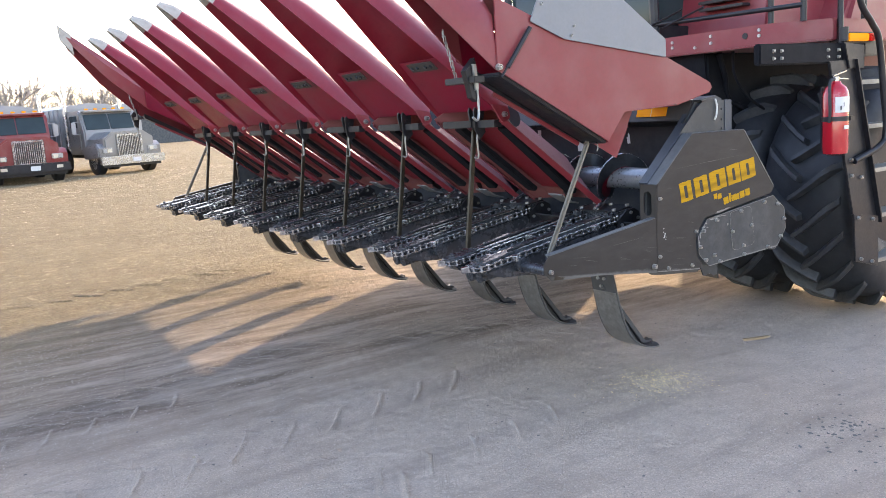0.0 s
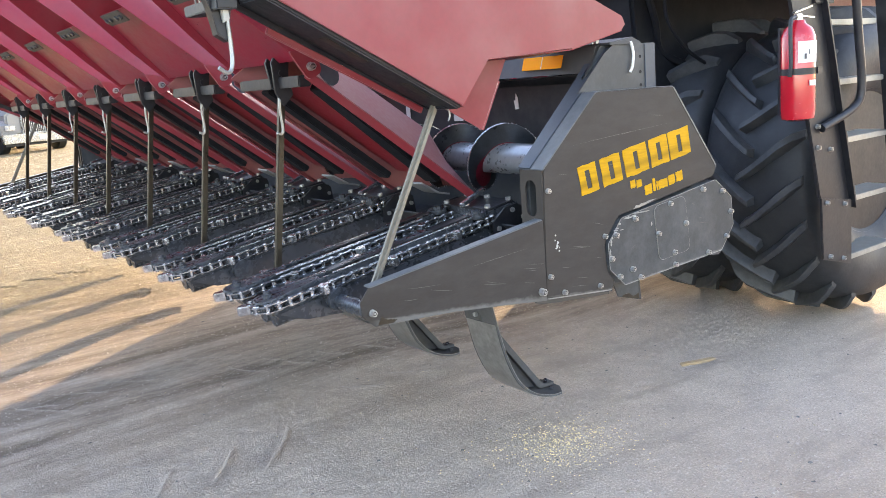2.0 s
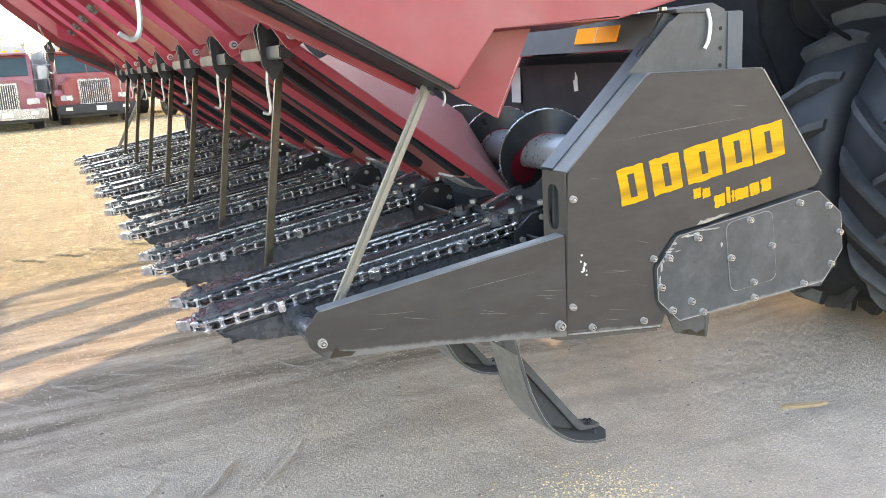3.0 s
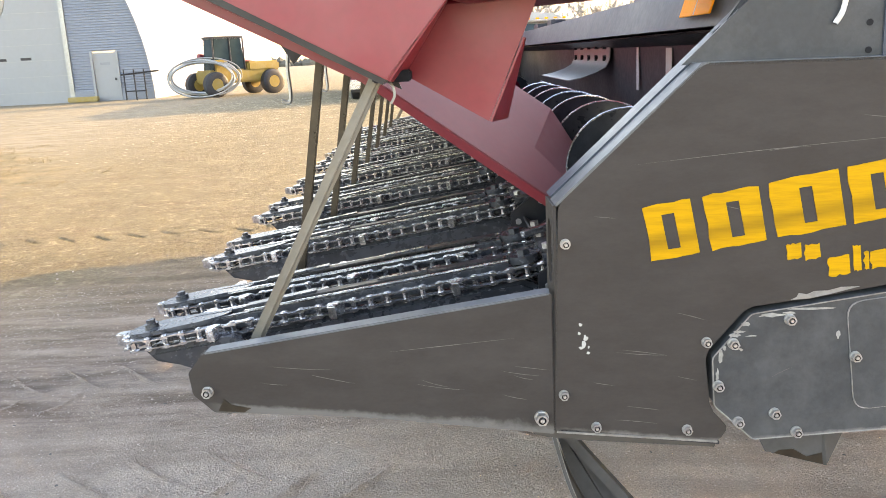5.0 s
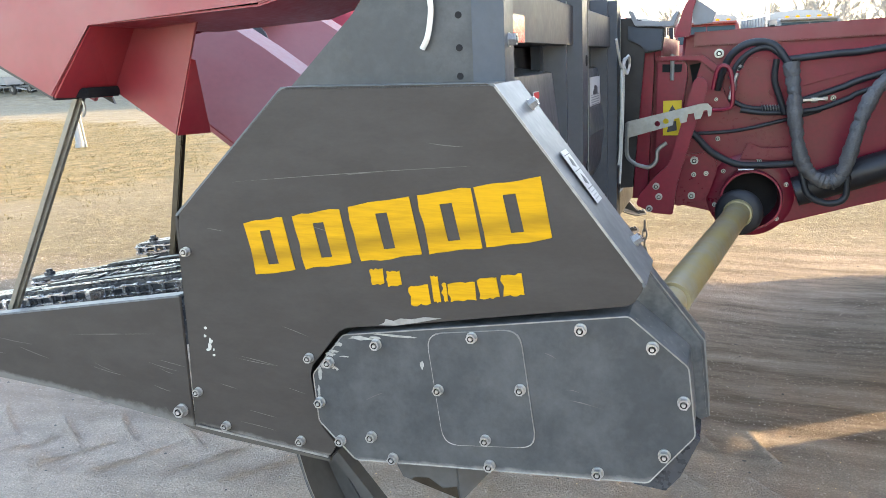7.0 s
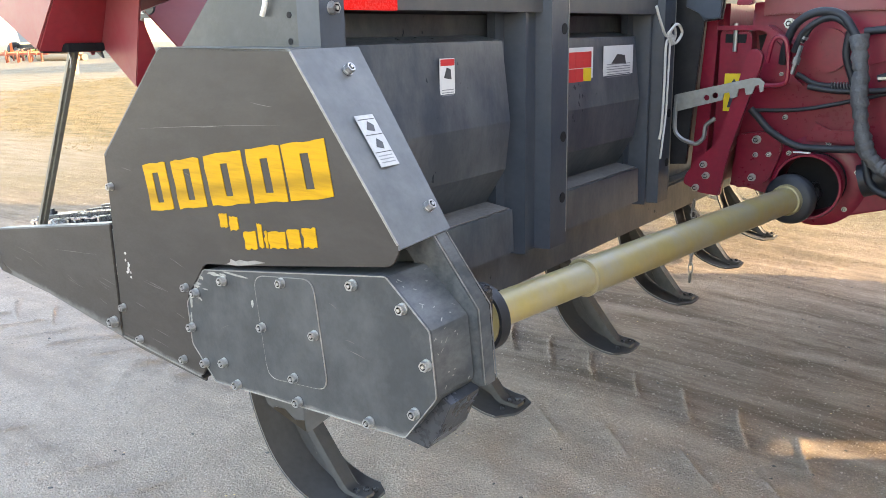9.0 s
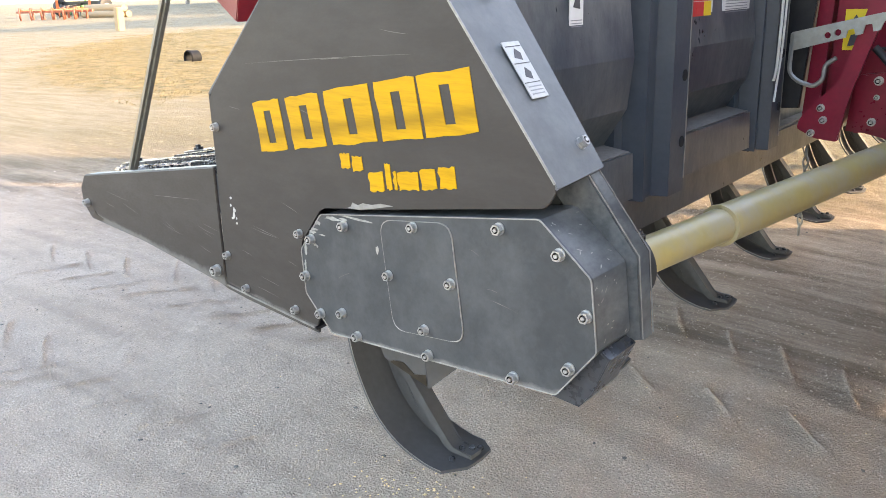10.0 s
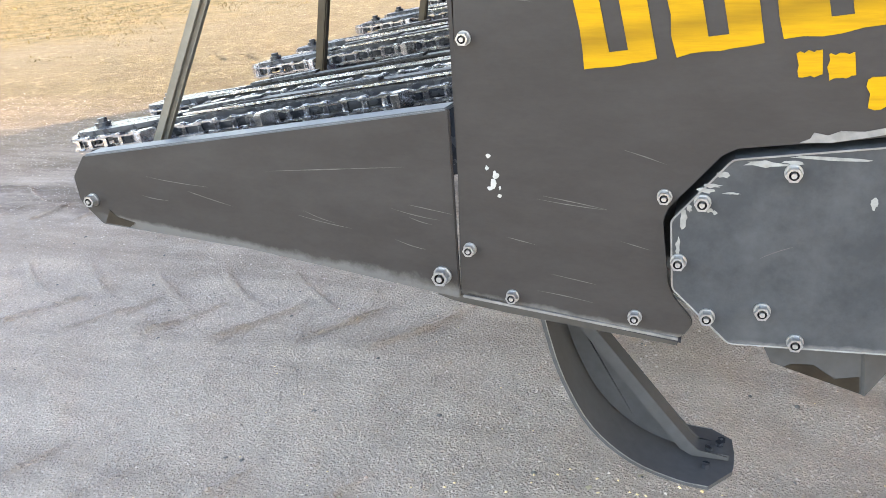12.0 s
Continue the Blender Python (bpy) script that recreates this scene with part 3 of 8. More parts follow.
# rows of lug prints: first bar's inner end, step to the next, bars, heading of a bar, its change per bar, length, hollow, ridge
PRINT_ROWS = (
    (1.43, 4.24, 0.295, 0.025, 6, 238, -1.5, 0.36, 0.006, 0.024), (0.55, 4.08, 0.295, 0.036, 3, 246, -2, 0.34, 0.006, 0.020),
    (1.29, 4.22, 0.292, 0.030, 5, 143, -1, 0.38, 0.003, 0.016), (0.42, 4.02, 0.292, 0.050, 3, 155, -3, 0.40, 0.010, 0.020),
    (0.22, 5.07, 0.250, 0.048, 9, 148, -2.2, 0.40, 0.010, 0.018), (0.10, 5.00, 0.250, 0.048, 6, 245, 0, 0.26, 0.007, 0.020),
    (3.24, 5.21, 0.248, -0.070, 7, 122, -1.5, 0.32, 0.005, 0.020), (3.57, 4.51, 0.297, 0.004, 5, 137, 0, 0.28, 0.004, 0.018),
    (-2.0, 8.58, 0.308, 0.026, 18, 136, 0, 0.36, 0.040, 0.010), (0.25, 3.15, 0.292, 0.032, 6, 150, 0, 0.36, 0.007, 0.018), (0.36, 3.10, 0.292, 0.032, 6, 243, 0, 0.30, 0.005, 0.020),
    (1.75, 3.35, 0.29, 0.03, 5, 240, 0, 0.30, 0.004, 0.016), (2.2, 5.6, 0.26, 0.0, 5, 146, 0, 0.36, 0.012, 0.014),
)
BARS = {}
for bx, by, sx, sy, count, head, turn, length, hollow, ridge in PRINT_ROWS:
    for k in range(count):
        a = radians(head + turn * k)
        ox, oy = bx + sx * k, by + sy * k
        bar = (ox, oy, math.cos(a), math.sin(a), length * (0.85 + 0.3 * abs(noise.noise((ox, oy, 1)))), hollow, ridge)
        for i in range(-1, 2):
            for j in range(-1, 2):
                BARS.setdefault((math.floor(ox + 0.5 * length * bar[2]) + i, math.floor(oy + 0.5 * length * bar[3]) + j), []).append(bar)


def tread_print(x, y):
    """Hollows pressed by tyre lugs, each with a crumbled ridge along one side."""
    h = 0.0
    for ox, oy, c, s, length, hollow, ridge in BARS.get((math.floor(x), math.floor(y)), ()):
        u, v = (x - ox) * c + (y - oy) * s, -(x - ox) * s + (y - oy) * c
        v += 0.35 * (u - length / 2) ** 2
        if -0.05 < u < length + 0.05 and -0.08 < v < 0.10:
            end = min(1, (u + 0.05) / 0.06) * min(1, (length + 0.05 - u) / 0.08)
            rough = 0.75 + 0.6 * noise.noise((x * 9, y * 9, 8))
            h += end * rough * (0.75 * ridge * max(0.0, 1 - abs(v - 0.030) / 0.016) - 0.6 * hollow * max(0.0, 1 - (abs(v + 0.006) / 0.030) ** 2))
    return h


def steps(lo, hi, fine_lo, fine_hi, fine):
    """Grid lines, close together in the middle stretch and wider outwards."""
    out = list(np.arange(fine_lo, fine_hi + 1e-6, fine))
    d, p = fine, fine_hi
    while p < hi:
        d *= 1.045 if d < 0.12 else 1.2
        p += d
        out.append(p)
    d, p = fine, fine_lo
    while p > lo:
        d *= 1.045 if d < 0.12 else 1.2
        p -= d
        out.insert(0, p)
    return out


def ground_height(x, y):
    h = rise(x, y)
    if -9 < x < 11 and -3 < y < 14:
        h += 0.016 * noise.noise((x * 0.9, y * 0.9, 0)) + 0.005 * noise.noise((x * 14, y * 14, 1)) + 0.003 * noise.noise((x * 33, y * 33, 4)) + 0.014 * noise.noise((x * 1.2, y * 7, 6)) * max(0, noise.noise((x * 0.6, y * 0.6, 9)) + 0.3) + 0.005 * noise.noise((x * 5, y * 5, 3)) + tread_print(x, y)
    u, v = ((x + 13.4) * -0.85 + (y - 16.8) * 0.52) / 12.0, ((x + 13.4) * 0.52 + (y - 16.8) * 0.85) / 5.5
    d = abs(u) ** 2.5 + v * v
    if d < 1:
        h -= 0.14 * (1 - d) ** 2
        h += 0.05 * noise.noise((x * 0.8, y * 0.8, 5)) * (1 - d)
    return h


gx = steps(-1500, 1500, -0.4, 5.4, 0.012)
gy = steps(-400, 1800, 2.4, 6.1, 0.012)
gy = sorted([v for v in gy if not 6.1 < v < 9.3] + list(np.arange(6.13, 9.3, 0.032)))
verts = [(x, y, ground_height(x, y)) for y in gy for x in gx]
W = len(gx)
faces = [(j * W + i, j * W + i + 1, (j + 1) * W + i + 1, (j + 1) * W + i) for j in range(len(gy) - 1) for i in range(W - 1)]
me = bpy.data.meshes.new("ground")
me.from_pydata(verts, [], faces)
me.polygons.foreach_set("use_smooth", [True] * len(me.polygons))
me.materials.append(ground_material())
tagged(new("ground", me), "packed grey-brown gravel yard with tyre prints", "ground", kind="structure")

# ---- corn header: numbers of the plan ----
PITCH = 0.762
ROWS_Y = [3.515 + PITCH * k for k in range(8)]
HOOD_Y = [3.895 + PITCH * k for k in range(7)]
MID_Y = (ROWS_Y[0] + ROWS_Y[-1]) / 2
NEAR_Y, FAR_Y = 3.03, 2 * MID_Y - 3.03
MIRROR = Matrix.Translation((0, 2 * MID_Y, 0)) @ Matrix.Diagonal((1, -1, 1, 1))

nut = bolt_mesh()
NUT = bpy.data.meshes.new("bolt")
bmesh.ops.recalc_face_normals(nut, faces=nut.faces[:])
nut.to_mesh(NUT)
nut.free()
NUT.materials.append(ZINC)
NUT.materials.append(HOLE_SHADE)


def bolt(parent, x, y, z, turn=None, scale=1.0):
    """A nut facing -y unless turned."""
    o = new("bolt", NUT)
    o.parent = parent
    if parent.type == "EMPTY":
        o.matrix_parent_inverse = Matrix.Translation(-parent.location)
    o.matrix_basis = Matrix.Translation((x, y, z)) @ (turn or Matrix()) @ Matrix.Scale(scale, 4)
    return o


def slot_hole(cx, cz, w, h, seg=6):
    """Outline of an upright slot with round ends."""
    r = w / 2
    up = [(cx + r * math.cos(a), cz + h / 2 - r + r * math.sin(a)) for a in [math.pi * k / seg for k in range(seg + 1)]]
    dn = [(cx + r * math.cos(a), cz - h / 2 + r + r * math.sin(a)) for a in [math.pi + math.pi * k / seg for k in range(seg + 1)]]
    return up + dn


def mirrored(ob, name=None):
    """The same thing at the other end of the header, mirrored: its meshes are flipped copies."""
    made = {}
    flips = {}
    for o in (ob, *ob.children_recursive):
        c = o.copy()
        if o.data:
            key = o.data.name
            full = o.matrix_parent_inverse @ o.matrix_basis if o.parent else o.matrix_basis
            if key not in flips or o.data is NUT:
                d = o.data.copy()
                d.transform(Matrix.Diagonal((1, -1, 1, 1)))
                d.flip_normals()
                flips[key] = d
            c.data = flips[key]
        scene.collection.objects.link(c)
        made[o] = c
        if o.parent in made:
            c.parent = made[o.parent]
            F = Matrix.Diagonal((1, -1, 1, 1))
            c.matrix_parent_inverse = F @ o.matrix_parent_inverse @ F
            c.matrix_basis = F @ o.matrix_basis @ F
        else:
            F = Matrix.Diagonal((1, -1, 1, 1))
            c.matrix_basis = Matrix.Translation((0, 2 * MID_Y, 0)) @ F @ o.matrix_basis @ F
    return made[ob]


# ---- end shield with its decal, tip plate and drive cover ----
def scratch(a, b):
    """A shallow scrape that fades out to a point at both ends, a little bowed."""
    a, b = Vector(a), Vector(b)
    bow = (hash((round(a.x * 1000), round(b.z * 1000))) % 7 - 3) * 0.0006
    bm = B()
    up, lo = [], []
    for k in range(9):
        u = k / 8
        c = a.lerp(b, u) + Vector((0, -0.0004, bow * 4 * u * (1 - u)))
        w = 0.0011 * math.sin(math.pi * min(1, 0.02 + u * 0.96)) * (0.6 + 0.4 * noise.noise((c.x * 60, c.z * 60, 0)))
        up.append(bm.verts.new(c + Vector((0, 0, w))))
        lo.append(bm.verts.new(c - Vector((0, 0, w))))
    for k in range(8):
        bm.faces.new((lo[k], lo[k + 1], up[k + 1], up[k]))
    return bm


def end_shield():
    e = thing("end_shield", (3.8, 3.1, 0.0))
    y = NEAR_Y
    outline = rounded([(3.376, 0.748), (3.704, 0.716), (3.724, 0.746), (3.686, 0.790), (3.674, 0.905), (3.753, 0.998), (3.90, 1.016), (4.316, 1.078), (4.338, 1.114), (4.078, 1.460), (3.661, 1.466), (3.392, 1.215)], 0.012, 3)
    side = part("side_sheet", prism(B(), outline, y, y + 0.006, 0.0015), SHIELD_PAINT, e, "flat charcoal-painted sheet")
    # returned flanges round the edge
    f = B()
    prism(f, [(y + 0.003, 0.750), (y + 0.115, 0.750), (y + 0.115, 1.214), (y + 0.003, 1.214)], 3.382, 3.388, 0, [slot_hole(y + 0.062, 1.112, 0.054, 0.132)], "yz")
    part("front_flange", f, CHARCOAL, e)
    part("slope_flange", span(B(), (3.387, y + 0.033, 1.214), (3.661, y + 0.033, 1.465), 0.066, 0.006, (0.66, 0, -0.75), 0.001), PALE_SLATE, e)
    part("top_flange", span(B(), (3.659, y + 0.05, 1.464), (4.080, y + 0.05, 1.458), 0.10, 0.006, bevel=0.001), PALE_SLATE, e)
    rf = B()
    a, b = Vector((4.079, 0, 1.460)), Vector((4.339, 0, 1.114))
    quad = [(a.x, y, a.z), (a.x + 0.002, y + 0.19, a.z), (b.x, y + 0.15, b.z + 0.01), (b.x, y, b.z)]
    shell(rf, [quad[:2], [quad[3], quad[2]]], 0.006)
    rear = part("rear_flange", rf, PALE_SLATE, e, "blue-grey sloping sheet")
    part("bottom_skirt", prism(B(), [(3.330, 0.752), (3.704, 0.713), (3.700, 0.700), (3.44, 0.723), (3.36, 0.733), (3.335, 0.741)], y + 0.010, y + 0.018, 0.001), SCUFF, e, "brown scuffed lower skirt")
    part("bottom_flange", span(B(), (3.388, y + 0.03, 0.752), (3.706, y + 0.03, 0.714), 0.06, 0.006), BLACK, e)
    part("worn_edge", span(B(), (3.381, y - 0.001, 0.7495), (3.702, y - 0.001, 0.7175), 0.003, 0.004), EDGE, side, "bare metal lower edge")
    part("worn_edge", span(B(), (4.082, y - 0.001, 1.455), (4.333, y - 0.001, 1.121), 0.003, 0.004), EDGE, side)
    for x, z in ((3.404, 1.139), (3.396, 0.829), (3.460, 0.758), (3.641, 0.746), (3.676, 0.930)):
        bolt(e, x, y, z, scale=0.85)
    n = Vector((0.352, 0, 0.256)).normalized().to_track_quat("-Y", "Z").to_matrix().to_4x4()
    for t, dy in ((0.135, 0.115), (0.86, 0.122)):
        p = a.lerp(b, t)
        bolt(e, p.x + 0.004, y + dy, p.z + 0.003, n, 0.95)
    # chipped paint and pale primer patches
    k = B()
    rg = random.Random(12)
    for x, z, w, h in ((3.431, 0.975, 0.0042, 0.0032), (3.428, 0.957, 0.0032, 0.0034), (3.441, 0.946, 0.0060, 0.0045), (3.437, 0.935, 0.0058, 0.0080), (3.432, 0.927, 0.0045, 0.0036), (3.4465, 0.928, 0.0020, 0.0028), (3.4455, 0.916, 0.0034, 0.0026), (3.4395, 0.951, 0.0022, 0.0028)):
        chip = [(x + w * rg.uniform(0.6, 1.15) * math.cos(a2), z + h * rg.uniform(0.6, 1.15) * math.sin(a2)) for a2 in [math.tau * i / 11 for i in range(11)]]
        part("paint_chip", prism(B(), chip, y - 0.0012, y + 0.002), CHIP, side, "flaked white primer spot")
    k = B()
    prism(k, [(3.835, 1.010), (3.87, 1.011), (3.91, 1.019), (3.965, 1.032), (3.93, 1.032), (3.905, 1.026), (3.88, 1.026), (3.866, 1.020), (3.85, 1.023), (3.846, 1.015)], y - 0.001, y + 0.002)
    part("paint_chip", k, EDGE, side)
    # long faint scratches
    for x0, z0, x1, z1 in ((3.53, 1.285, 4.04, 1.318), (3.50, 0.915, 3.60, 0.905), (3.52, 0.80, 3.585, 0.79), (3.78, 1.30, 3.86, 1.305), (3.62, 0.86, 3.66, 0.85), (3.508, 0.92, 3.602, 0.905), (3.619, 0.992, 3.677, 0.974), (3.497, 0.771, 3.583, 0.760), (3.453, 0.853, 3.499, 0.844), (3.70, 1.20, 3.74, 1.19), (3.46, 1.19, 3.50, 1.185), (3.95, 1.36, 4.02, 1.352)):
        part("scratch", scratch((x0, y, z0), (x1, y, z1)), RUB, side)
    return e, side, rear


def decal_block(bm, x0, x1, base, height, lean, y, seed):
    """One slanted block with a slightly ragged edge."""
    r = random.Random(seed)
    slope = 0.155
    lo, hi = [], []
    for k in range(7):
        t = k / 6
        x = x0 + (x1 - x0) * t
        lo.append((x, base + slope * (x - 3.55) + r.uniform(-0.002, 0.002)))
    for k in range(7):
        t = k / 6
        x = x1 + (x0 - x1) * t - lean
        hi.append((x + r.uniform(-0.002, 0.002), base + height + slope * (x + lean - 3.55) + r.uniform(-0.002, 0.002)))
    left = [(hi[-1][0] + lean * t + r.uniform(-0.003, 0.003), hi[-1][1] + (lo[0][1] - hi[-1][1]) * t) for t in (0.25, 0.5, 0.75)]
    if x1 - x0 > 0.08:
        xc, zc = (x0 + x1 - lean) / 2, base + height / 2 + slope * ((x0 + x1) / 2 - 3.55)
        g = 0.012
        slit = [(xc + g + 0.008, zc - 0.034), (xc + g - 0.006, zc + 0.034), (xc - g - 0.006, zc + 0.031), (xc - g + 0.008, zc - 0.037)]
        prism(bm, lo + hi + left, y - 0.0015, y + 0.002, 0, [slit])
    else:
        prism(bm, lo + hi + left, y - 0.0015, y + 0.002)
    return bm


def lean_out(ob, x0, y0, slope):
    """Turns the meshes of a thing so that its face draws outwards towards the rear."""
    m = Matrix(((1, 0, 0, 0), (slope, 1, 0, y0 - NEAR_Y - slope * x0), (0, 0, 1, 0), (0, 0, 0, 1)))
    for o in ob.children_recursive:
        if o.data is NUT:
            o.location = m @ o.location
        else:
            o.data.transform(m)


shield, shield_side, shield_rear = end_shield()
for i, (x0, x1, hgt) in enumerate(((3.568, 3.660, 0.106), (3.684, 3.785, 0.106), (3.806, 3.932, 0.108), (3.947, 4.050, 0.108), (4.058, 4.178, 0.108))):
    part("decal_block", decal_block(B(), x0, x1, 1.094, hgt, 0.020, NEAR_Y, i), YELLOW, shield_side, "chipped yellow vinyl decal block" if i == 0 else "")
for i, (x0, x1, z, hgt) in enumerate(((3.826, 3.852, 1.046, 0.030), (3.860, 3.888, 1.040, 0.028), (3.905, 3.945, 0.998, 0.036), (3.952, 3.966, 1.000, 0.050), (3.972, 3.980, 1.000, 0.034), (3.985, 4.035, 0.998, 0.034), (4.042, 4.080, 0.998, 0.036), (4.087, 4.126, 0.998, 0.038))):
    part("decal_block", decal_block(B(), x0, x1, z, hgt, 0.004, NEAR_Y, 20 + i), YELLOW, shield_side)
# pictogram label on the sloping rear sheet
pa, pb = Vector((4.085, 3.03, 1.464)), Vector((4.341, 3.03, 1.112))
dn = (pb - pa).normalized()
nrm = Vector((-dn.z, 0, dn.x))
LM = Matrix((Vector((0, 1, 0)), -dn, nrm)).transposed().to_4x4()
LM.translation = pa.lerp(pb, 0.50) + Vector((0, 0.084, 0)) + nrm * 0.004
lab = part("warning_label", box(B(), (0, 0, 0), (0.052, 0.112, 0.002), LM, 0.0006), DULL_LABEL, shield_rear, "white label with dark pictograms")
for v in (0.046, 0.012, -0.026):
    part("label_line", box(B(), (0, v, 0.0012), (0.046, 0.0015, 0.001), LM), INK, lab)
for v, w in ((0.030, 0.024), (-0.008, 0.022)):
    part("label_mark", prism(B(), [(-w / 2, v - 0.006), (w / 3, v - 0.012), (w / 2, v + 0.002), (0, v + 0.012)], 0.0008, 0.0016, plane="xy", m=LM), INK, lab)
for v in (-0.034, -0.041, -0.048):
    part("label_line", box(B(), (0, v, 0.0012), (0.038, 0.002, 0.001), LM), GREY_POLY, lab)
lean_out(shield, 3.40, 3.044, -0.040)
tagged(shield, "charcoal end shield of a corn header with yellow decal", "end shield")


def tip_plate():
    e = thing("divider_tip_plate", (3.0, 3.08, 0.0))
    ang = math.atan2(3.098 - 3.046, 3.37 - 2.65)
    m = Matrix.Translation((3.378, 3.042, 0)) @ Matrix.Rotation(-ang, 4, "Z") @ Matrix.Translation((-3.378, 0, 0))
    outline = rounded([(3.3755, 1.041), (2.664, 0.934), (2.630, 0.893), (2.635, 0.847), (2.676, 0.806), (2.985, 0.790), (3.20, 0.766), (3.3755, 0.745)], 0.004, 2)
    p = part("plate", prism(B(), outline, 0.0, 0.007, 0.0015, m=m), TIP_PAINT, e)
    part("top_flange", span(B(), m @ Vector((3.372, 0.022, 1.040)), m @ Vector((2.668, 0.022, 0.934)), 0.042, 0.006, bevel=0.002), PALE_SLATE, e)
    bolt(e, *(m @ Vector((2.668, -0.001, 0.853))), scale=1.0)
    part("rust_patch", prism(B(), [(2.685, 0.81), (2.74, 0.806), (2.755, 0.815), (2.715, 0.823), (2.70, 0.835)], -0.0012, 0.001, m=m), BRONZE, p)
    bolt(e, *(m @ Vector((3.350, -0.001, 0.783))), scale=1.2)
    for x0, z0, x1, z1 in ((2.80, 0.905, 2.93, 0.895), (3.1, 0.86, 3.2, 0.845), (3.27, 0.885, 3.35, 0.872), (3.05, 0.93, 3.3, 0.952), (3.30, 0.893, 3.372, 0.883), (3.298, 0.874, 3.337, 0.864), (3.113, 0.868, 3.168, 0.852), (3.273, 0.834, 3.324, 0.822), (2.883, 0.885, 2.975, 0.864), (2.78, 0.87, 2.84, 0.864)):
        part("scratch", scratch(m @ Vector((x0, 0, z0)), m @ Vector((x1, 0, z1))), RUB, p)
    cyl_b = B()
    part("pivot_tube", cyl(cyl_b, (2.672, 3.11, 0.857), (2.672, 3.30, 0.857), 0.028, 20), OILY, e)
    return tagged(e, "tapered charcoal steel plate along the row unit", "divider plate")


tip = tip_plate()


def drive_cover():
    e = thing("drive_cover", (4.06, 3.05, 0.0))

    def face_y(x):
        return 3.024 - 0.050 * (x - 3.70)
    # the face stands a little askew to the shield
    m = Matrix(((1, 0, 0, 0), (-0.050, 1, 0, 3.024 + 0.050 * 3.70), (0, 0, 1, 0), (0, 0, 0, 1)))
    outline = rounded([(3.759, 0.987), (4.312, 1.063), (4.412, 0.980), (4.425, 0.857), (4.347, 0.759), (3.769, 0.724), (3.691, 0.799), (3.686, 0.899)], 0.006, 2)
    inner = [(4.06 + (x - 4.06) * 0.996, 0.9 + (z - 0.9) * 0.992) for x, z in outline]
    # housing sides take the lighter grey, sky light put into the colour
    part("housing", prism(B(), inner, 0.006, 0.118, 0.0, m=m), SKYLIT_COVER, e, smooth=12)
    face = part("face_plate", prism(B(), outline, 0.0, 0.008, 0.0015, m=m), COVER, e, "dark grey scuffed face plate")
    panel = [(3.937, 1.003), (4.118, 1.025), (4.145, 0.800), (3.963, 0.783)]
    part("inspection_panel", prism(B(), rounded(panel, 0.030, 5), -0.003, 0.002, 0.001, m=m), COVER, face, "small rounded inspection panel")
    part("panel_edge", tube(B(), [(x, face_y(x) - 0.0015, z) for x, z in rounded(panel, 0.030, 5)], 0.0017, 4, True), EDGE, face)
    part("worn_edge", tube(B(), [(x, face_y(x) - 0.0003, z) for x, z in outline], 0.0015, 4, True), EDGE, face, "bare metal rim")
    k = B()
    for x, z, a, b in ((3.702, 0.905, 0.0045, 0.016), (3.696, 0.862, 0.003, 0.014), (3.709, 0.918, 0.004, 0.006), (3.728, 0.944, 0.010, 0.004), (3.737, 0.951, 0.012, 0.003), (3.795, 0.984, 0.030, 0.0045), (3.83, 0.987, 0.014, 0.003), (3.87, 0.994, 0.045, 0.003), (3.748, 0.966, 0.010, 0.004), (3.735, 0.917, 0.006, 0.003), (3.741, 0.914, 0.003, 0.004), (3.704, 0.84, 0.002, 0.008), (3.76, 0.942, 0.012, 0.0015), (3.925, 0.940, 0.005, 0.008)):
        chip = [(x + a * (0.45 + 0.8 * random.random()) * math.cos(q), z + b * (0.45 + 0.8 * random.random()) * math.sin(q)) for q in [math.tau * i / 13 for i in range(13)]]
        part("paint_chip", prism(B(), chip, -0.0008, 0.002, m=m), CHIP_DUSTY, face)
    for x, z in ((3.831, 0.974), (4.229, 1.034), (4.352, 1.011), (4.405, 0.917), (4.374, 0.816), (4.258, 0.766), (4.054, 0.752), (3.853, 0.739), (3.739, 0.763), (3.809, 0.780), (3.725, 0.928), (3.698, 0.841)):
        bolt(e, x, face_y(x), z, scale=0.92)
    for x, z in ((4.028, 1.004), (3.957, 0.895), (4.118, 0.912), (4.048, 0.804)):
        bolt(e, x, face_y(x) - 0.002, z, scale=0.88)
    for x0, z0, x1, z1 in ((3.80, 0.855, 3.84, 0.875), (4.16, 0.985, 4.185, 0.975), (4.20, 0.90, 4.27, 0.888), (4.07, 0.895, 4.09, 0.90), (4.20, 0.918, 4.225, 0.916)):
        part("scratch", scratch((x0, face_y(x0), z0), (x1, face_y(x1), z1)), RUB, face)
    # scratches and bare fold lines on the rear facets
    for x, z in ((4.408, 0.9785), (4.4205, 0.8575)):
        part("worn_edge", tube(B(), [(x - 0.002, face_y(x) + 0.008, z), (x - 0.002, face_y(x) + 0.112, z)], 0.0016, 4), EDGE, face)
    for x, z, d in ((4.38, 1.001, 0.012), (4.365, 1.013, 0.02), (4.412, 0.94, 0.010)):
        part("scratch", tube(B(), [(x, face_y(x) + 0.01, z + 0.001), (x + 0.004, face_y(x) + 0.01 + d, z - 0.008)], 0.0009, 4), CHIP_DUSTY, face)
    # nicks on the rear facets
    rg = random.Random(31)
    for k in range(26):
        d, u = rg.uniform(0.012, 0.105), rg.random()
        upper = k % 2
        x, z = (4.312 + 0.098 * u, 1.061 - 0.082 * u) if upper else (4.4115 + 0.012 * u, 0.975 - 0.115 * u)
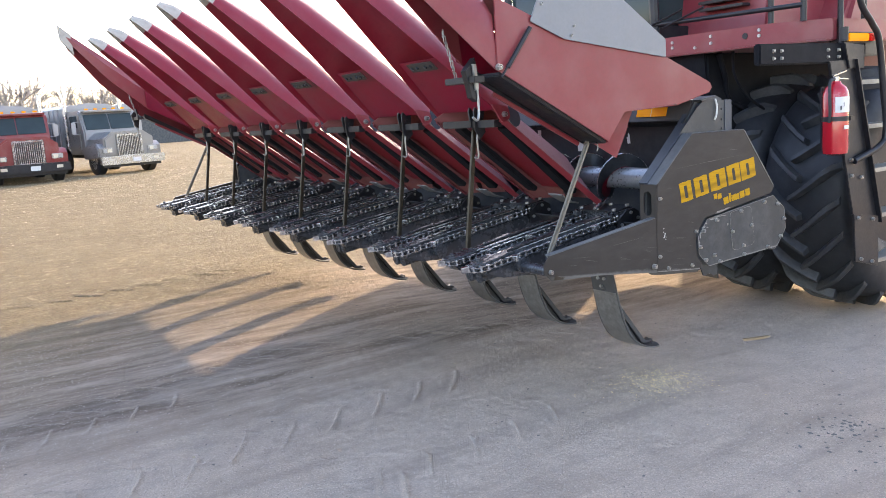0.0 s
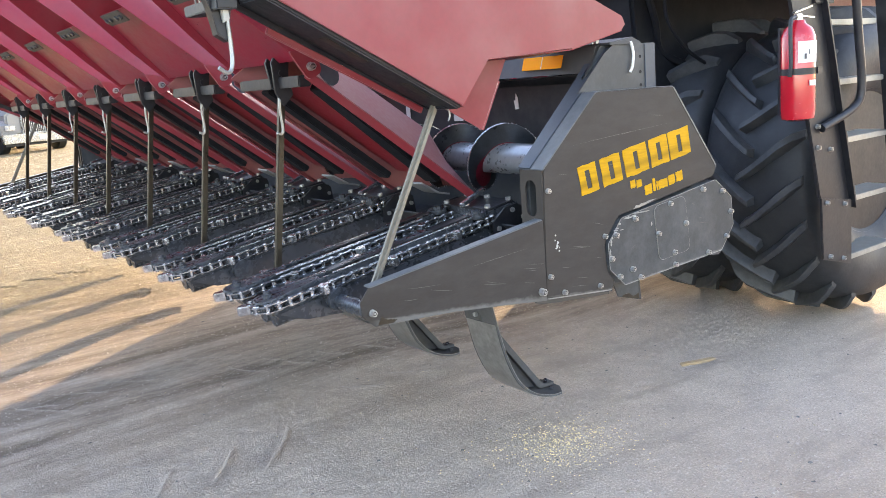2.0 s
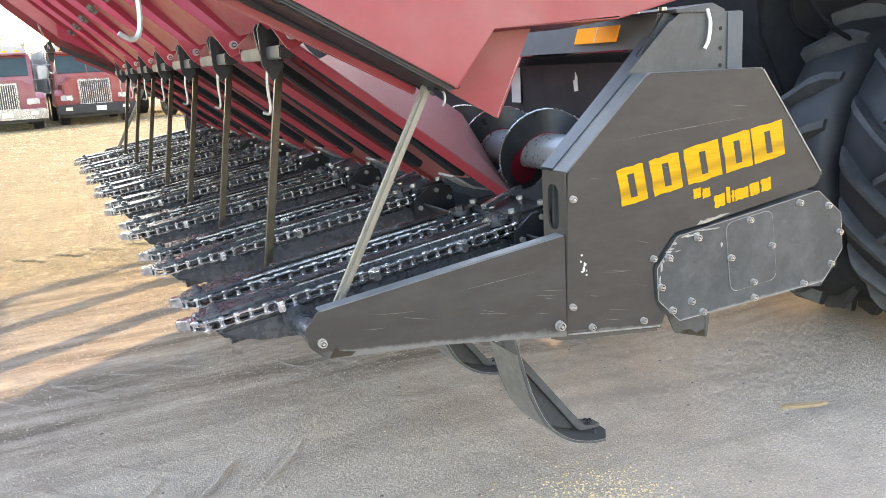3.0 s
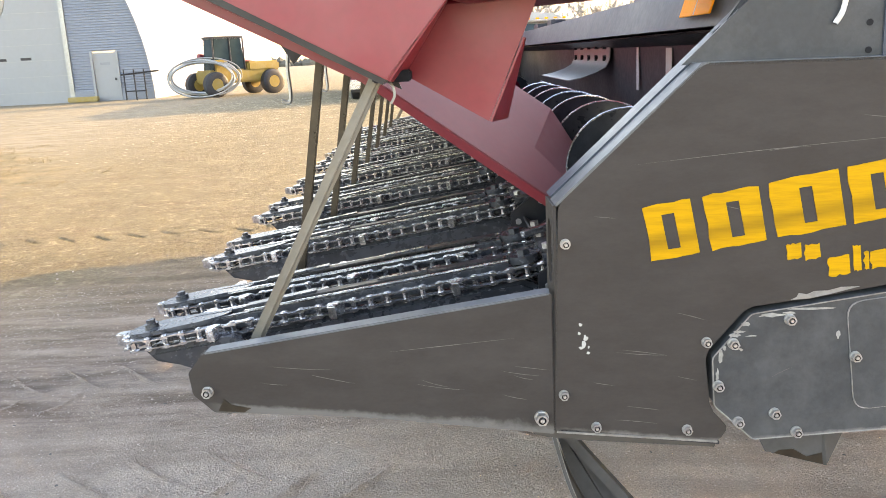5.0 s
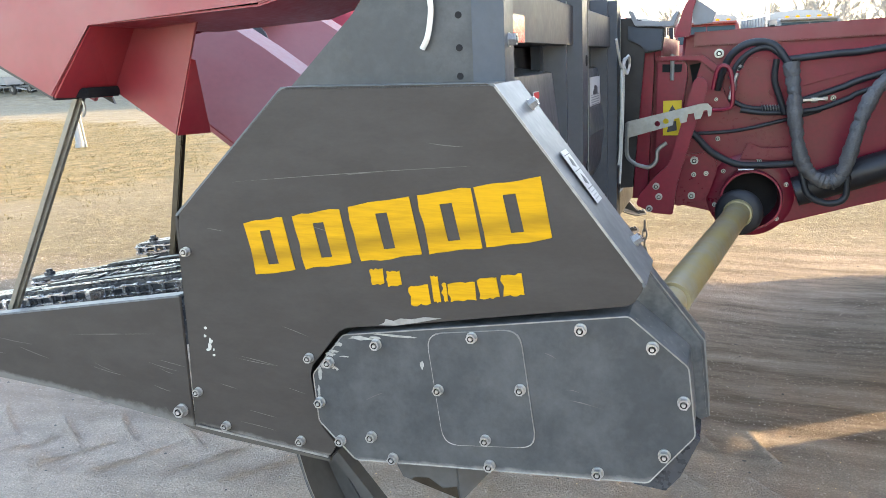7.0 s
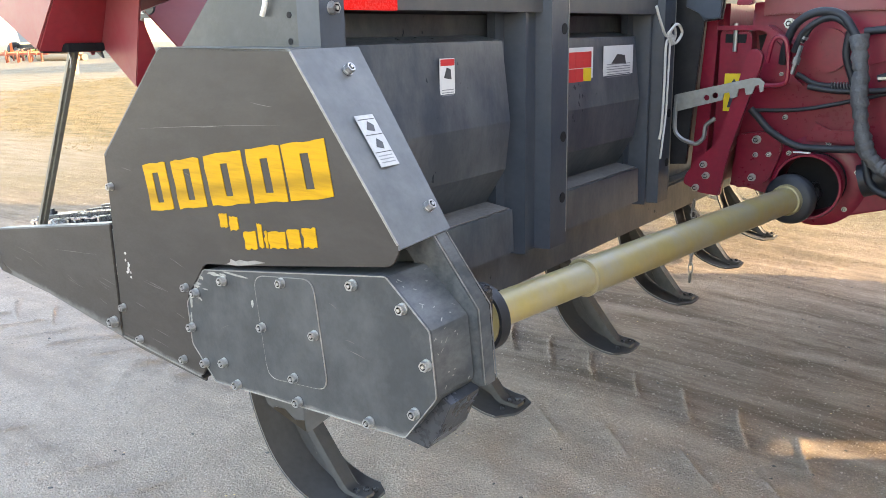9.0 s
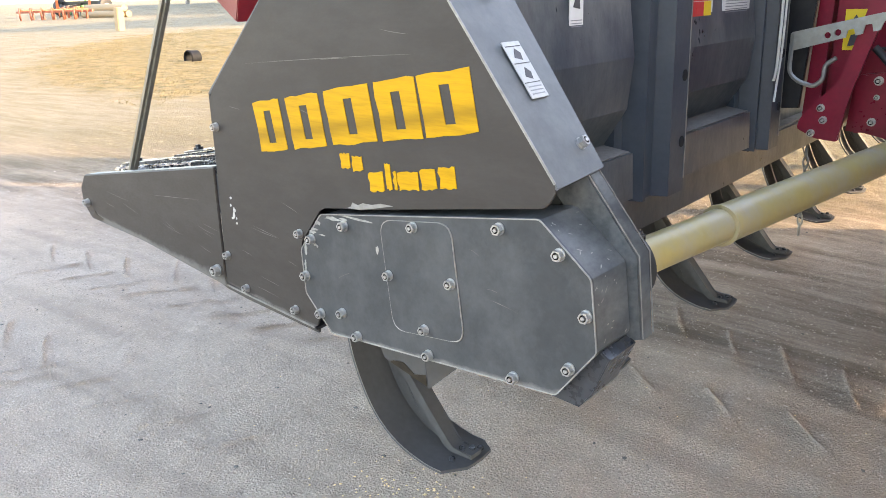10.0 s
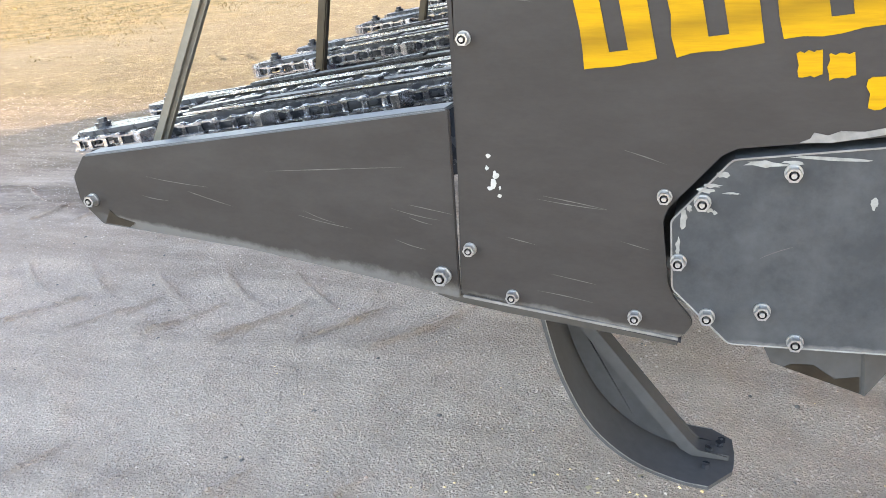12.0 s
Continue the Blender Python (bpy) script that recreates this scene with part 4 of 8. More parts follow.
        nx, nz = (0.64, 0.77) if upper else (0.995, 0.10)
        y, r1, r2 = face_y(x) + d, rg.uniform(0.0006, 0.0018), rg.uniform(0.001, 0.005)
        c = Vector((x - 0.0003 * nx, y, z - 0.0003 * nz))
        bm, ax, ay = B(), Vector((nz, 0, -nx)) * r1, Vector((0, 1, 0)) * r2
        sk1 = rg.uniform(-1, 1) * r2
        bm.faces.new([bm.verts.new(c + ax * math.cos(q) + ay * math.sin(q) + Vector((nz, 0, -nx)) * sk1 * math.sin(q) + Vector((nx, 0, nz)) * 0.0012) for q in [math.tau * i / 9 for i in range(9)]])
        part("paint_chip", bm, CHIP_DUSTY, face)
    # open folded foot under the housing
    foot = part("foot", prism(B(), [(3.79, 0.735), (3.832, 0.648), (3.958, 0.610), (3.945, 0.735)], 3.112, 3.118, 0.001), SKID, e, "bent steel foot with scraped rust")
    part("foot_web", shell(B(), [[(3.945, 3.113, 0.735), (3.958, 3.113, 0.610)], [(4.075, 3.215, 0.735), (4.040, 3.185, 0.690)]], 0.006), SKID, foot)
    part("rust_patch", prism(B(), [(3.85, 0.644), (3.955, 0.613), (3.952, 0.640), (3.92, 0.632), (3.89, 0.652), (3.86, 0.650)], 3.1108, 3.113), BRONZE, foot)
    # rear gusset below the housing
    part("gusset", prism(B(), [(4.30, 0.768), (4.415, 0.845), (4.432, 0.835), (4.400, 0.762), (4.375, 0.732), (4.32, 0.738)], 3.02, 3.115, 0.002), OILY, e, smooth=15)
    return tagged(e, "bolted dark grey drive cover with inspection panel", "drive cover")


cover = drive_cover()


def bearing_arm():
    """Bent end bracket that carries the drive shaft."""
    e = thing("drive_bracket", (4.4, 3.15, 0.0))
    p = [(4.245, 1.100), (4.332, 1.122), (4.433, 0.990), (4.446, 0.842), (4.428, 0.836), (4.385, 0.84), (4.380, 0.96)]
    arm_part = part("arm", prism(B(), p, 3.110, 3.150, 0.005), SKYLIT_COVER, e, "bent plate worn along its edge")
    for y in (3.1105, 3.1495):
        part("worn_edge", tube(B(), [(4.331, y, 1.1225), (4.4332, y, 0.9905), (4.4462, y, 0.845)], 0.0012, 4), EDGE, arm_part)
    part("bearing_block", box(B(), (4.352, 3.190, 0.915), (0.075, 0.080, 0.170), bevel=0.006), OILY, e, "greasy bearing block")
    part("back_plate", prism(B(), [(4.05, 1.20), (4.25, 1.19), (4.395, 0.97), (4.405, 0.80), (4.05, 0.76)], 3.135, 3.15), OILY, e)
    h = B()
    lathe(h, [(3.140, 0.055), (3.25, 0.050), (3.26, 0.040), (3.41, 0.036)], (4.287, 0, 0.890), "y", 28)
    part("hub", h, OILY, e)
    return tagged(e, "bent grey steel bracket behind the drive cover", "bracket")


arm = bearing_arm()


def drive_shaft():
    e = thing("drive_shaft", (4.47, 4.0, 0.0))
    a, b = Vector((4.288, 3.330, 0.886)), Vector((4.528, 4.97, 0.905))
    d = b - a
    j = a + d * 0.228
    part("inner_guard", cyl(B(), a + d * 0.02, j, 0.040, 28), SHAFT, e, "dusty yellow plastic guard tube")
    o = B()
    cyl(o, j, b - d * 0.05, 0.046, 28)
    cyl(o, j, j + d * 0.004, 0.049, 28)
    part("outer_guard", o, SHAFT, e)
    for c, r0, dep in ((a, 0.077, 0.016), (b - d * 0.045, 0.088, 0.075)):
        u = d.normalized()
        q = u.to_track_quat("Y", "Z").to_matrix().to_4x4()
        q.translation = c
        cb = B()
        if dep < 0.05:
            lathe(cb, [(-0.012, r0 * 0.86), (-0.014, r0 * 0.98), (-0.004, r0), (0.014, r0 * 0.98), (0.022, r0 * 0.70), (0.012, r0 * 0.66), (-0.004, r0 * 0.86)], (0, 0, 0), "y", 36, False)
        else:
            lathe(cb, [(-0.008, r0 * 0.54), (-0.004, r0 * 0.84), (0.006, r0 * 0.97), (0.020, r0), (0.036, r0 * 0.97), (0.044, r0 * 0.86), (0.044, r0 * 0.60), (0.010, r0 * 0.54)], (0, 0, 0), "y", 36, False)
        bmesh.ops.transform(cb, matrix=q, verts=cb.verts[:])
        part("collar", cb, RUBBER, e, "ribbed black rubber collar")
        rb = B()
        lathe(rb, [(-0.013, r0 * 0.62), (-0.013, r0 * 0.84), (0.0, r0 * 0.84), (0.004, r0 * 0.62)] if dep < 0.05 else [(-0.03, r0 * 0.53), (-0.028, r0 * 0.60), (-0.006, r0 * 0.62), (-0.002, r0 * 0.53)], (0, 0, 0), "y", 36, False)
        bmesh.ops.transform(rb, matrix=q, verts=rb.verts[:])
        part("collar_ring", rb, SHAFT, e, "yellow plastic ring")
    part("inner_sleeve", cyl(B(), b - d * 0.030, b + d * 0.010, 0.058, 20), BRONZE, e, "stained inner sleeve")
    yk = B()
    for sy in (-1, 1):
        span(yk, b + Vector((0.012, -0.02, sy * 0.040)), b + Vector((0.03, 0.09, sy * 0.034)), 0.05, 0.020, bevel=0.004)
    cyl(yk, b + Vector((0.018, 0.035, -0.052)), b + Vector((0.018, 0.035, 0.052)), 0.015, 12)
    cyl(yk, b + Vector((0.025, 0.07, 0)), b + Vector((0.03, 0.13, 0)), 0.036, 16)
    part("joint", yk, OILY, e, "greasy cross joint")
    return tagged(e, "dusty pale plastic guarded drive shaft with black collars", "drive shaft")


drive_shaft()

# ---- header frame, back sheet and auger ----
def header_frame():
    e = thing("header_frame", (3.95, MID_Y, 0.0))
    y0, y1 = NEAR_Y + 0.10, FAR_Y - 0.10
    # end walls of the trough
    for ya in (y0, y1 - 0.012):
        outline = [(3.40, 0.80), (3.40, 1.20), (3.70, 1.50), (3.80, 1.632), (4.06, 1.632), (4.08, 1.45), (4.30, 1.10), (4.10, 0.80)]
        part("end_wall", prism(B(), outline, ya, ya + 0.012), COVER, e)
    # back sheet seen from inside, bent in section
    sec = [(3.80, 1.53), (3.90, 1.50), (3.915, 1.25), (3.90, 1.05), (3.82, 0.93), (3.68, 0.90), (3.50, 0.93), (3.42, 0.99)]
    part("back_sheet", shell(B(), [[(x, y0, z) for x, z in sec], [(x, y1, z) for x, z in sec]], 0.006), TROUGH, e, "dusty black trough sheet")
    # upper beam, slanting front face
    part("top_beam", prism(B(), [(3.755, 1.535), (3.79, 1.632), (4.00, 1.66), (4.05, 1.64), (4.05, 1.535)], y0 + 0.012, y1 - 0.012, 0.004), BEAM, e, "dusty square top beam")
    # lower tube and ledge
    part("bottom_tube", box(B(), (3.93, MID_Y, 0.815), (0.14, y1 - y0 - 0.03, 0.13), bevel=0.01), BACKSHEET, e)
    led = [(3.94, 1.02), (4.045, 1.005), (4.05, 0.885), (3.98, 0.87)]
    bulge = [(3.94, 1.478), (4.020, 1.462), (4.046, 1.250), (4.030, 1.120), (3.965, 1.02)]
    posts = [3.31, 4.06, 4.68, 5.05, 7.32, 7.69, 8.32, 9.06]
    for a, b in ((3.15, 3.86), (4.12, 4.712), (7.652, 8.26), (8.52, 9.22)):
        part("rear_panel", shell(B(), [[(x, a, z) for x, z in bulge], [(x, b - 0.015, z) for x, z in bulge]], 0.005), BACKSHEET, e, "dusty folded rear panel", smooth=5)
        shelf = part("ledge", prism(B(), led, a, b, 0.004), BACKSHEET, e)
        part("ledge_dust", prism(B(), [(3.955, 1.0195), (4.040, 1.0075), (4.040, 1.0105), (3.955, 1.0225)], a + 0.015, b - 0.015), SETTLED, shelf, "dust lying along the ledge")
    part("rear_skin", box(B(), (3.935, MID_Y, 1.2), (0.008, y1 - y0 - 0.03, 0.66)), BACKSHEET, e)
    for k, (a, b) in enumerate(((3.865, 4.115), (4.715, 4.925), (7.439, 7.649), (8.257, 8.507))):
        p = B()
        # top-hat channel, upright
        hat = [(a, 3.985), (a + 0.045, 3.985), (a + 0.06, 4.045), (a + 0.075, 4.045), (a + 0.085, 4.030), (b - 0.112, 4.030), (b - 0.098, 4.075), (b, 4.075), (b, 3.96), (a, 3.96)]
        prism(p, [(x, y) for y, x in hat], 0.86, 1.70, plane="xy")
        ob = part("post", p, SLATE, e, "folded dark steel channel post")
        # pale strip painting the lit line down the post corner
        part("worn_edge", box(B(), (4.0762, b - 0.002, 1.285), (0.002, 0.0035, 0.78)), EDGE, ob, "bright lit line on the post corner")
        for z in (1.003, 1.184, 1.49):
            # not cut through: a black disc paints the hole's shade
            part("hole", cyl(B(), (4.0750, b - 0.026, z), (4.0768, b - 0.026, z), 0.0155, 14), HOLE_SHADE, ob)
    return tagged(e, "dark steel frame and back sheet of a corn header", "header frame")


frame_ob = header_frame()
# labels on the rear panels
def rear_label(y0, y1, z0, z1, top_colour, lines, label):
    x = 4.034
    e = part("safety_label", box(B(), (x, (y0 + y1) / 2, (z0 + z1) / 2), (0.002, y1 - y0, z1 - z0)), WHITE)
    if top_colour:
        part("label_band", box(B(), (x + 0.0015, (y0 + y1) / 2, z1 - (z1 - z0) * 0.09), (0.001, (y1 - y0) * 0.94, (z1 - z0) * 0.14)), top_colour, e)
    for k in range(lines):
        z = z0 + (z1 - z0) * (0.08 + 0.06 * k)
        part("label_line", box(B(), (x + 0.0015, (y0 + y1) / 2, z), (0.001, (y1 - y0) * 0.8, (z1 - z0) * 0.018)), GREY_POLY, e)
    part("label_mark", prism(B(), [(y0 + (y1 - y0) * a, z0 + (z1 - z0) * b) for a, b in ((0.25, 0.58), (0.75, 0.54), (0.7, 0.76), (0.45, 0.80))], x + 0.001, x + 0.002, plane="yz"), INK, e)
    return tagged(e, label, "label")


rear_label(3.545, 3.605, 1.315, 1.425, LABEL_RED, 5, "white and red safety label on the dark panel")
rear_label(4.43, 4.655, 1.300, 1.435, None, 9, "white instruction label on the dark panel")
g = part("safety_label", box(B(), (4.034, 4.262, 1.372), (0.002, 0.185, 0.125), bevel=0.0008), WHITE)
for iy in range(3):
    for iz in range(2):
        part("label_cell", box(B(), (4.0355, 4.209 + 0.053 * iy, 1.347 + 0.050 * iz), (0.001, 0.051, 0.048)), LABEL_YELLOW if (iy, iz) == (2, 0) else LABEL_RED, g)
tagged(g, "white label with a grid of red pictograms", "label")
tagged(part("reflector", box(B(), (4.056, 3.27, 1.56), (0.004, 0.19, 0.055), bevel=0.001), RED_REF), "red reflective strip on the top beam", "reflector")
rm = Matrix.Translation((3.766, 3.405, 1.583)) @ Matrix.Rotation(radians(18), 4, "Y")
amb = part("reflector", box(B(), (-0.008, 0, 0), (0.004, 0.225, 0.052), rm, 0.001), AMBER)
part("divider_line", box(B(), (-0.0105, 0, 0), (0.001, 0.003, 0.05), rm), WHITE, amb)
tagged(amb, "amber reflective strip on the dark top beam", "reflector")
tg = B()
prism(tg, [(3.72 + a * 0.013, 1.43 + b * 0.03) for a, b in ((-1, -1), (0.6, -1.1), (1.2, 0.2), (0.4, 0.3), (0.2, 1.2), (-0.6, 0.6))], 3.893, 3.8965, plane="yz")
tagged(part("paper_scrap", tg, WHITE), "torn white paper scrap stuck on the back sheet", "scrap")
for yy, zz, hh in ((4.56, 1.42, 0.15), (4.14, 1.42, 0.14)):
    tagged(part("label_strip", box(B(), (3.892, yy, zz), (0.002, 0.035 if yy > 4.3 else 0.07, hh)), WHITE), "narrow pale label on the trough sheet", "label")

# side plate above the shield, with slanted slotted bar, cord and bolts
def side_plate():
    e = thing("side_plate", (3.95, 3.12, 1.47))
    part("plate", prism(B(), [(3.64, 1.462), (3.79, 1.60), (3.84, 1.632), (4.028, 1.632), (4.028, 1.462)], 3.104, 3.112, 0.001), COVER, e)
    bar = B()
    prism(bar, [(-0.36, -0.030), (0.02, -0.034), (0.235, -0.034), (0.235, 0.050), (0.02, 0.036), (-0.36, 0.030)], 0, 0.006, 0, [[(0.085, -0.014), (0.145, -0.014), (0.160, 0), (0.145, 0.014), (0.085, 0.014), (0.070, 0)]], "xy", Matrix.Translation((3.655, 3.139, 1.459)) @ Matrix.Rotation(radians(-42.3), 4, "Y"))
    part("slotted_bar", bar, SLATE, e)
    part("post", prism(B(), [(4.02, 3.10), (4.08, 3.10), (4.08, 3.17), (4.02, 3.17)], 1.45, 1.632, 0.003, plane="xy"), SLATE, e)
    for z in (1.473, 1.524, 1.582):
        # black discs paint the shade of holes in the plate
        part("hole", cyl(B(), (3.994, 3.1030, z), (3.994, 3.1045, z), 0.0065, 12), HOLE_SHADE, e)
    bolt(e, 4.078, 3.135, 1.535, Matrix.Rotation(radians(90), 4, "Z"), 1.1)
    cap = part("cap_plate", box(B(), (3.872, 3.26, 1.636), (0.115, 0.33, 0.010), Matrix.Identity(4), 0.002), COVER, e, "bolted grey cap plate")
    for x, yb in ((3.853, 3.20), (3.880, 3.36)):
        part("bolt", cyl(B(), (x, yb, 1.640), (x, yb, 1.654), 0.013, 8), ZINC, cap)
    return tagged(e, "dark grey side plate with slotted bar and holes", "side plate")


side_plate()
tagged(part("cord_end", tube(B(), curve_pts([(3.935, 3.098, 1.64), (3.945, 3.095, 1.60), (3.938, 3.094, 1.55), (3.925, 3.096, 1.525)], 5), 0.0055, 8), ROPE), "frayed white cord end hanging on the side plate", "cord")


def auger():
    e = thing("auger", (3.66, MID_Y, 1.2))
    AZ = 1.216
    part("auger_tube", cyl(B(), (3.63, 3.14, AZ), (3.63, FAR_Y - 0.11, AZ), 0.062, 28), TUBE, e, "worn blue-grey steel tube")
    pitch = 0.30
    for lo, hi, hand in ((3.435, 5.60, 1), (6.80, 8.89, -1)):
        n = int((hi - lo) / pitch * 28)

        def helix(r0, r1, dy, thick):
            bm = B()
            a, b = [], []
            for k in range(n + 1):
                q, y = hand * k * math.tau / 28, lo + k * pitch / 28 + dy
                a.append(bm.verts.new((3.63 + r0 * math.cos(q), y, AZ + r0 * math.sin(q))))
                out = r1(k * pitch / 28) if callable(r1) else r1
                b.append(bm.verts.new((3.63 + out * math.cos(q), y, AZ + out * math.sin(q))))
            fs = [bm.faces.new((a[k], b[k], b[k + 1], a[k + 1])) for k in range(n)]
            bmesh.ops.solidify(bm, geom=fs, thickness=thick)
            return bm
        fl = part("flight", helix(0.048, 0.142, 0.0, 0.006), FLIGHT, e, "dark worn spiral flight")
        part("flight_paint", helix(0.050, lambda d: 0.066 + 0.055 * max(0.0, math.sin(math.tau * d / pitch + 3.4)) * (1.0 if d < 0.32 else 0.35 + 0.3 * noise.noise((d * 9, lo, 2))), -0.0085, 0.001), DARK_RED, fl, "red paint left near the core")
        r = B()
        tube(r, [(3.63 + 0.1415 * math.cos(hand * k * math.tau / 28), lo + k * pitch / 28, AZ + 0.143 * math.sin(hand * k * math.tau / 28)) for k in range(n + 1)], 0.0030, 5)
        part("flight_edge", r, BRIGHT, e, "polished flight edge")
    return tagged(e, "spiral cross auger with dark flights and polished edges", "auger")


auger()
deflect = thing("deflector", (3.85, 5.5, 1.45))
lipline = [(3.888, 1.525), (3.884, 1.450), (3.868, 1.418), (3.83, 1.398), (3.77, 1.380), (3.71, 1.370)]
part("sheet", shell(B(), [[(x, 5.02, z) for x, z in lipline], [(x, 5.95, z) for x, z in lipline]], 0.004), GALV, deflect, "bent dusty sheet")
for k in range(5):
    for z in (1.505, 1.455):
        part("bolt", cyl(B(), (3.884, 5.10 + 0.19 * k, z), (3.868, 5.10 + 0.19 * k, z), 0.012, 6), BLACK, deflect)
tagged(deflect, "bent dusty sheet deflector bolted over the auger", "deflector")

# ---- row units: gathering chains on tilted decks ----
DECK = Matrix.Translation((2.40, 0, 0.872)) @ Matrix.Rotation(radians(-8.3), 4, "Y")


def chain_path(length, half, link):
    """Points of a stadium loop, one per chain joint."""
    total = 2 * length + math.tau * half
    n = 2 * round(total / link / 2)
    out = []
    for i in range(n):
        s = i * total / n
        if s < length:
            out.append((half + s, half))
        elif s < length + math.pi * half:
            a = (s - length) / half
            out.append((half + length + half * math.sin(a), half * math.cos(a)))
        elif s < 2 * length + math.pi * half:
            out.append((half + length - (s - length - math.pi * half), -half))
        else:
            a = (s - 2 * length - math.pi * half) / half
            out.append((half - half * math.sin(a), -half * math.cos(a)))
    return out


def gathering_chain(length, half):
    """A roller chain: paired side bars, above and below, on upright rollers."""
    bm = B()
    p = chain_path(length, half, 0.0415)
    n = len(p)
    for i in range(n):
        a, b = Vector((*p[i], 0)), Vector((*p[(i + 1) % n], 0))
        d = (b - a).normalized()
        z = 0.0125 if i % 2 else 0.0095
        for s in (-1, 1):
            span(bm, a - d * 0.009 + Vector((0, 0, s * z)), b + d * 0.009 + Vector((0, 0, s * z)), 0.018, 0.0035)
        cyl(bm, a - Vector((0, 0, 0.0165)), a + Vector((0, 0, 0.0165)), 0.0068, 6)
    return bm, p


def row_unit():
    e = thing("row_unit")
    L, H = 1.03, 0.062
    for s in (-1, 1):
        cy = s * 0.122
        shift = Matrix.Translation((0.0 if s < 0 else 0.02, cy, 0))
        bm, pts = gathering_chain(L - 2 * H, H)
        bmesh.ops.transform(bm, matrix=shift, verts=bm.verts[:])
        chain = part("gathering_chain", bm, CHAIN, e, "worn black steel roller chain", smooth=30)
        n = len(pts)
        for k in range(3, n, 7):
            a = Vector((*pts[k], 0))
            nx = Vector((*pts[(k + 1) % n], 0)) - Vector((*pts[k - 1], 0))
            out = Vector((nx.y, -nx.x, 0)).normalized()
            c = Vector((L / 2, 0, 0))
            if out.dot(a - Vector((min(max(a.x, H), L - H), 0, 0))) < 0:
                out = -out
            m = shift @ Matrix.Translation(a) @ Matrix((nx.normalized(), out, Vector((0, 0, 1)))).transposed().to_4x4()
            lug = B()
            prism(lug, [(-0.020, 0.002), (0.020, 0.002), (0.014, 0.036), (-0.004, 0.040)], -0.014, 0.017, 0.003, plane="xy", m=m)
            shiny = (k // 7) % 2 and a.x > 0.1
            part("lug", lug, BRIGHT if shiny else CHAIN, chain, "bright worn steel lug" if shiny else "")
        # chain guide and cover bars between the two runs
        g = B()
        span(g, (0.10, cy - 0.018, 0.004), (L - 0.10, cy - 0.018, 0.004), 0.020, 0.034, bevel=0.003)
        span(g, (0.16, cy + 0.020, 0.010), (L - 0.16, cy + 0.020, 0.010), 0.018, 0.030, bevel=0.003)
        part("chain_guide", g, OILY, e, "oily guide bar")
        part("wear_strip", span(B(), (0.20, cy - s * 0.034, 0.022), (0.86, cy - s * 0.034, 0.022), 0.010, 0.006), BRIGHT, e, "shiny worn strip")
        part("wear_strip", span(B(), (0.30, cy + s * 0.029, 0.027), (0.93, cy + s * 0.027, 0.027), 0.005, 0.004), BRIGHT, e, "shiny worn strip")
        part("guide_cap", span(B(), (0.42, cy, 0.0285), (0.92, cy + 0.006, 0.0285), 0.034, 0.005, bevel=0.0015), BLACK, e, "flat black guide cap")
        # front idler shoe with its bolt
        sh = B()
        prism(sh, rounded([(0.012, cy - 0.03), (0.05, cy - 0.05), (0.20, cy - 0.036), (0.26, cy - 0.012), (0.26, cy + 0.03), (0.10, cy + 0.048), (0.02, cy + 0.03)], 0.018, 3), 0.014, 0.024, 0.002, plane="xy")
        part("idler_shoe", sh, OILY, e, "rounded black shoe plate")
        w = B()
        cyl(w, (0.065, cy, 0.023), (0.065, cy, 0.033), 0.017, 12)
        cyl(w, (0.065, cy, 0.033), (0.065, cy, 0.042), 0.0105, 6)
        part("idler_bolt", w, OILY, e)
        for cx, r in ((H, 0.052), (L - H, 0.054)):
            sp = B()
            teeth = []
            for k in range(16):
                a = k * math.tau / 16
                rr = r if k % 2 else r - 0.012
                teeth.append((cx + rr * math.cos(a), cy + rr * math.sin(a)))
            prism(sp, teeth, -0.005, 0.005, plane="xy")
            part("sprocket", sp, OILY, e)
        # rear drive sprocket cover
        rc = B()
        cyl(rc, (L - H, cy, 0.012), (L - H, cy, 0.030), 0.040, 14)
        cyl(rc, (L - H, cy, 0.030), (L - H, cy, 0.040), 0.016, 6)
        part("sprocket_hub", rc, OILY, e)
        # loose clods and straps lying on the deck
        part("clip_strap", span(B(), (0.30, cy + 0.004, 0.030), (0.47, cy + 0.012, 0.033), 0.028, 0.006, bevel=0.001), OILY, e)
        part("clip_strap", span(B(), (0.62, cy + 0.012, 0.030), (0.74, cy - 0.004, 0.034), 0.022, 0.006, bevel=0.001), OILY, e)
        # side frame below the chain with a rounded nose
        fr = B()
        prof = [(0.05, -0.020), (0.95, -0.020), (1.02, -0.060), (1.02, -0.15), (0.70, -0.165), (0.35, -0.125), (0.16, -0.085), (0.07, -0.050)]
        prism(fr, prof, cy - 0.052, cy + 0.052, 0.012)
        part("side_frame", fr, OILY, e, "rounded oily black frame")
        dk = B()
        box(dk, (0.56, s * 0.045, -0.018), (0.84, 0.035, 0.008))
        part("deck_plate", dk, BLACK, e, "deck plate beside the stalk slot")
        part("snap_roll", cyl(B(), (0.10, s * 0.040, -0.085), (0.98, s * 0.040, -0.075), 0.030, 12, 0.045), OILY, e)
    gb = B()
    box(gb, (1.08, 0, -0.06), (0.18, 0.36, 0.17), bevel=0.02)
    box_ob = part("gearbox", gb, OILY, e, "greasy gearbox housing")
    part("cover_plate", prism(B(), rounded([(1.01, -0.15), (1.15, -0.15), (1.15, 0.15), (1.01, 0.15)], 0.02, 2), 0.024, 0.034, 0.002, plane="xy"), BLACK, box_ob)
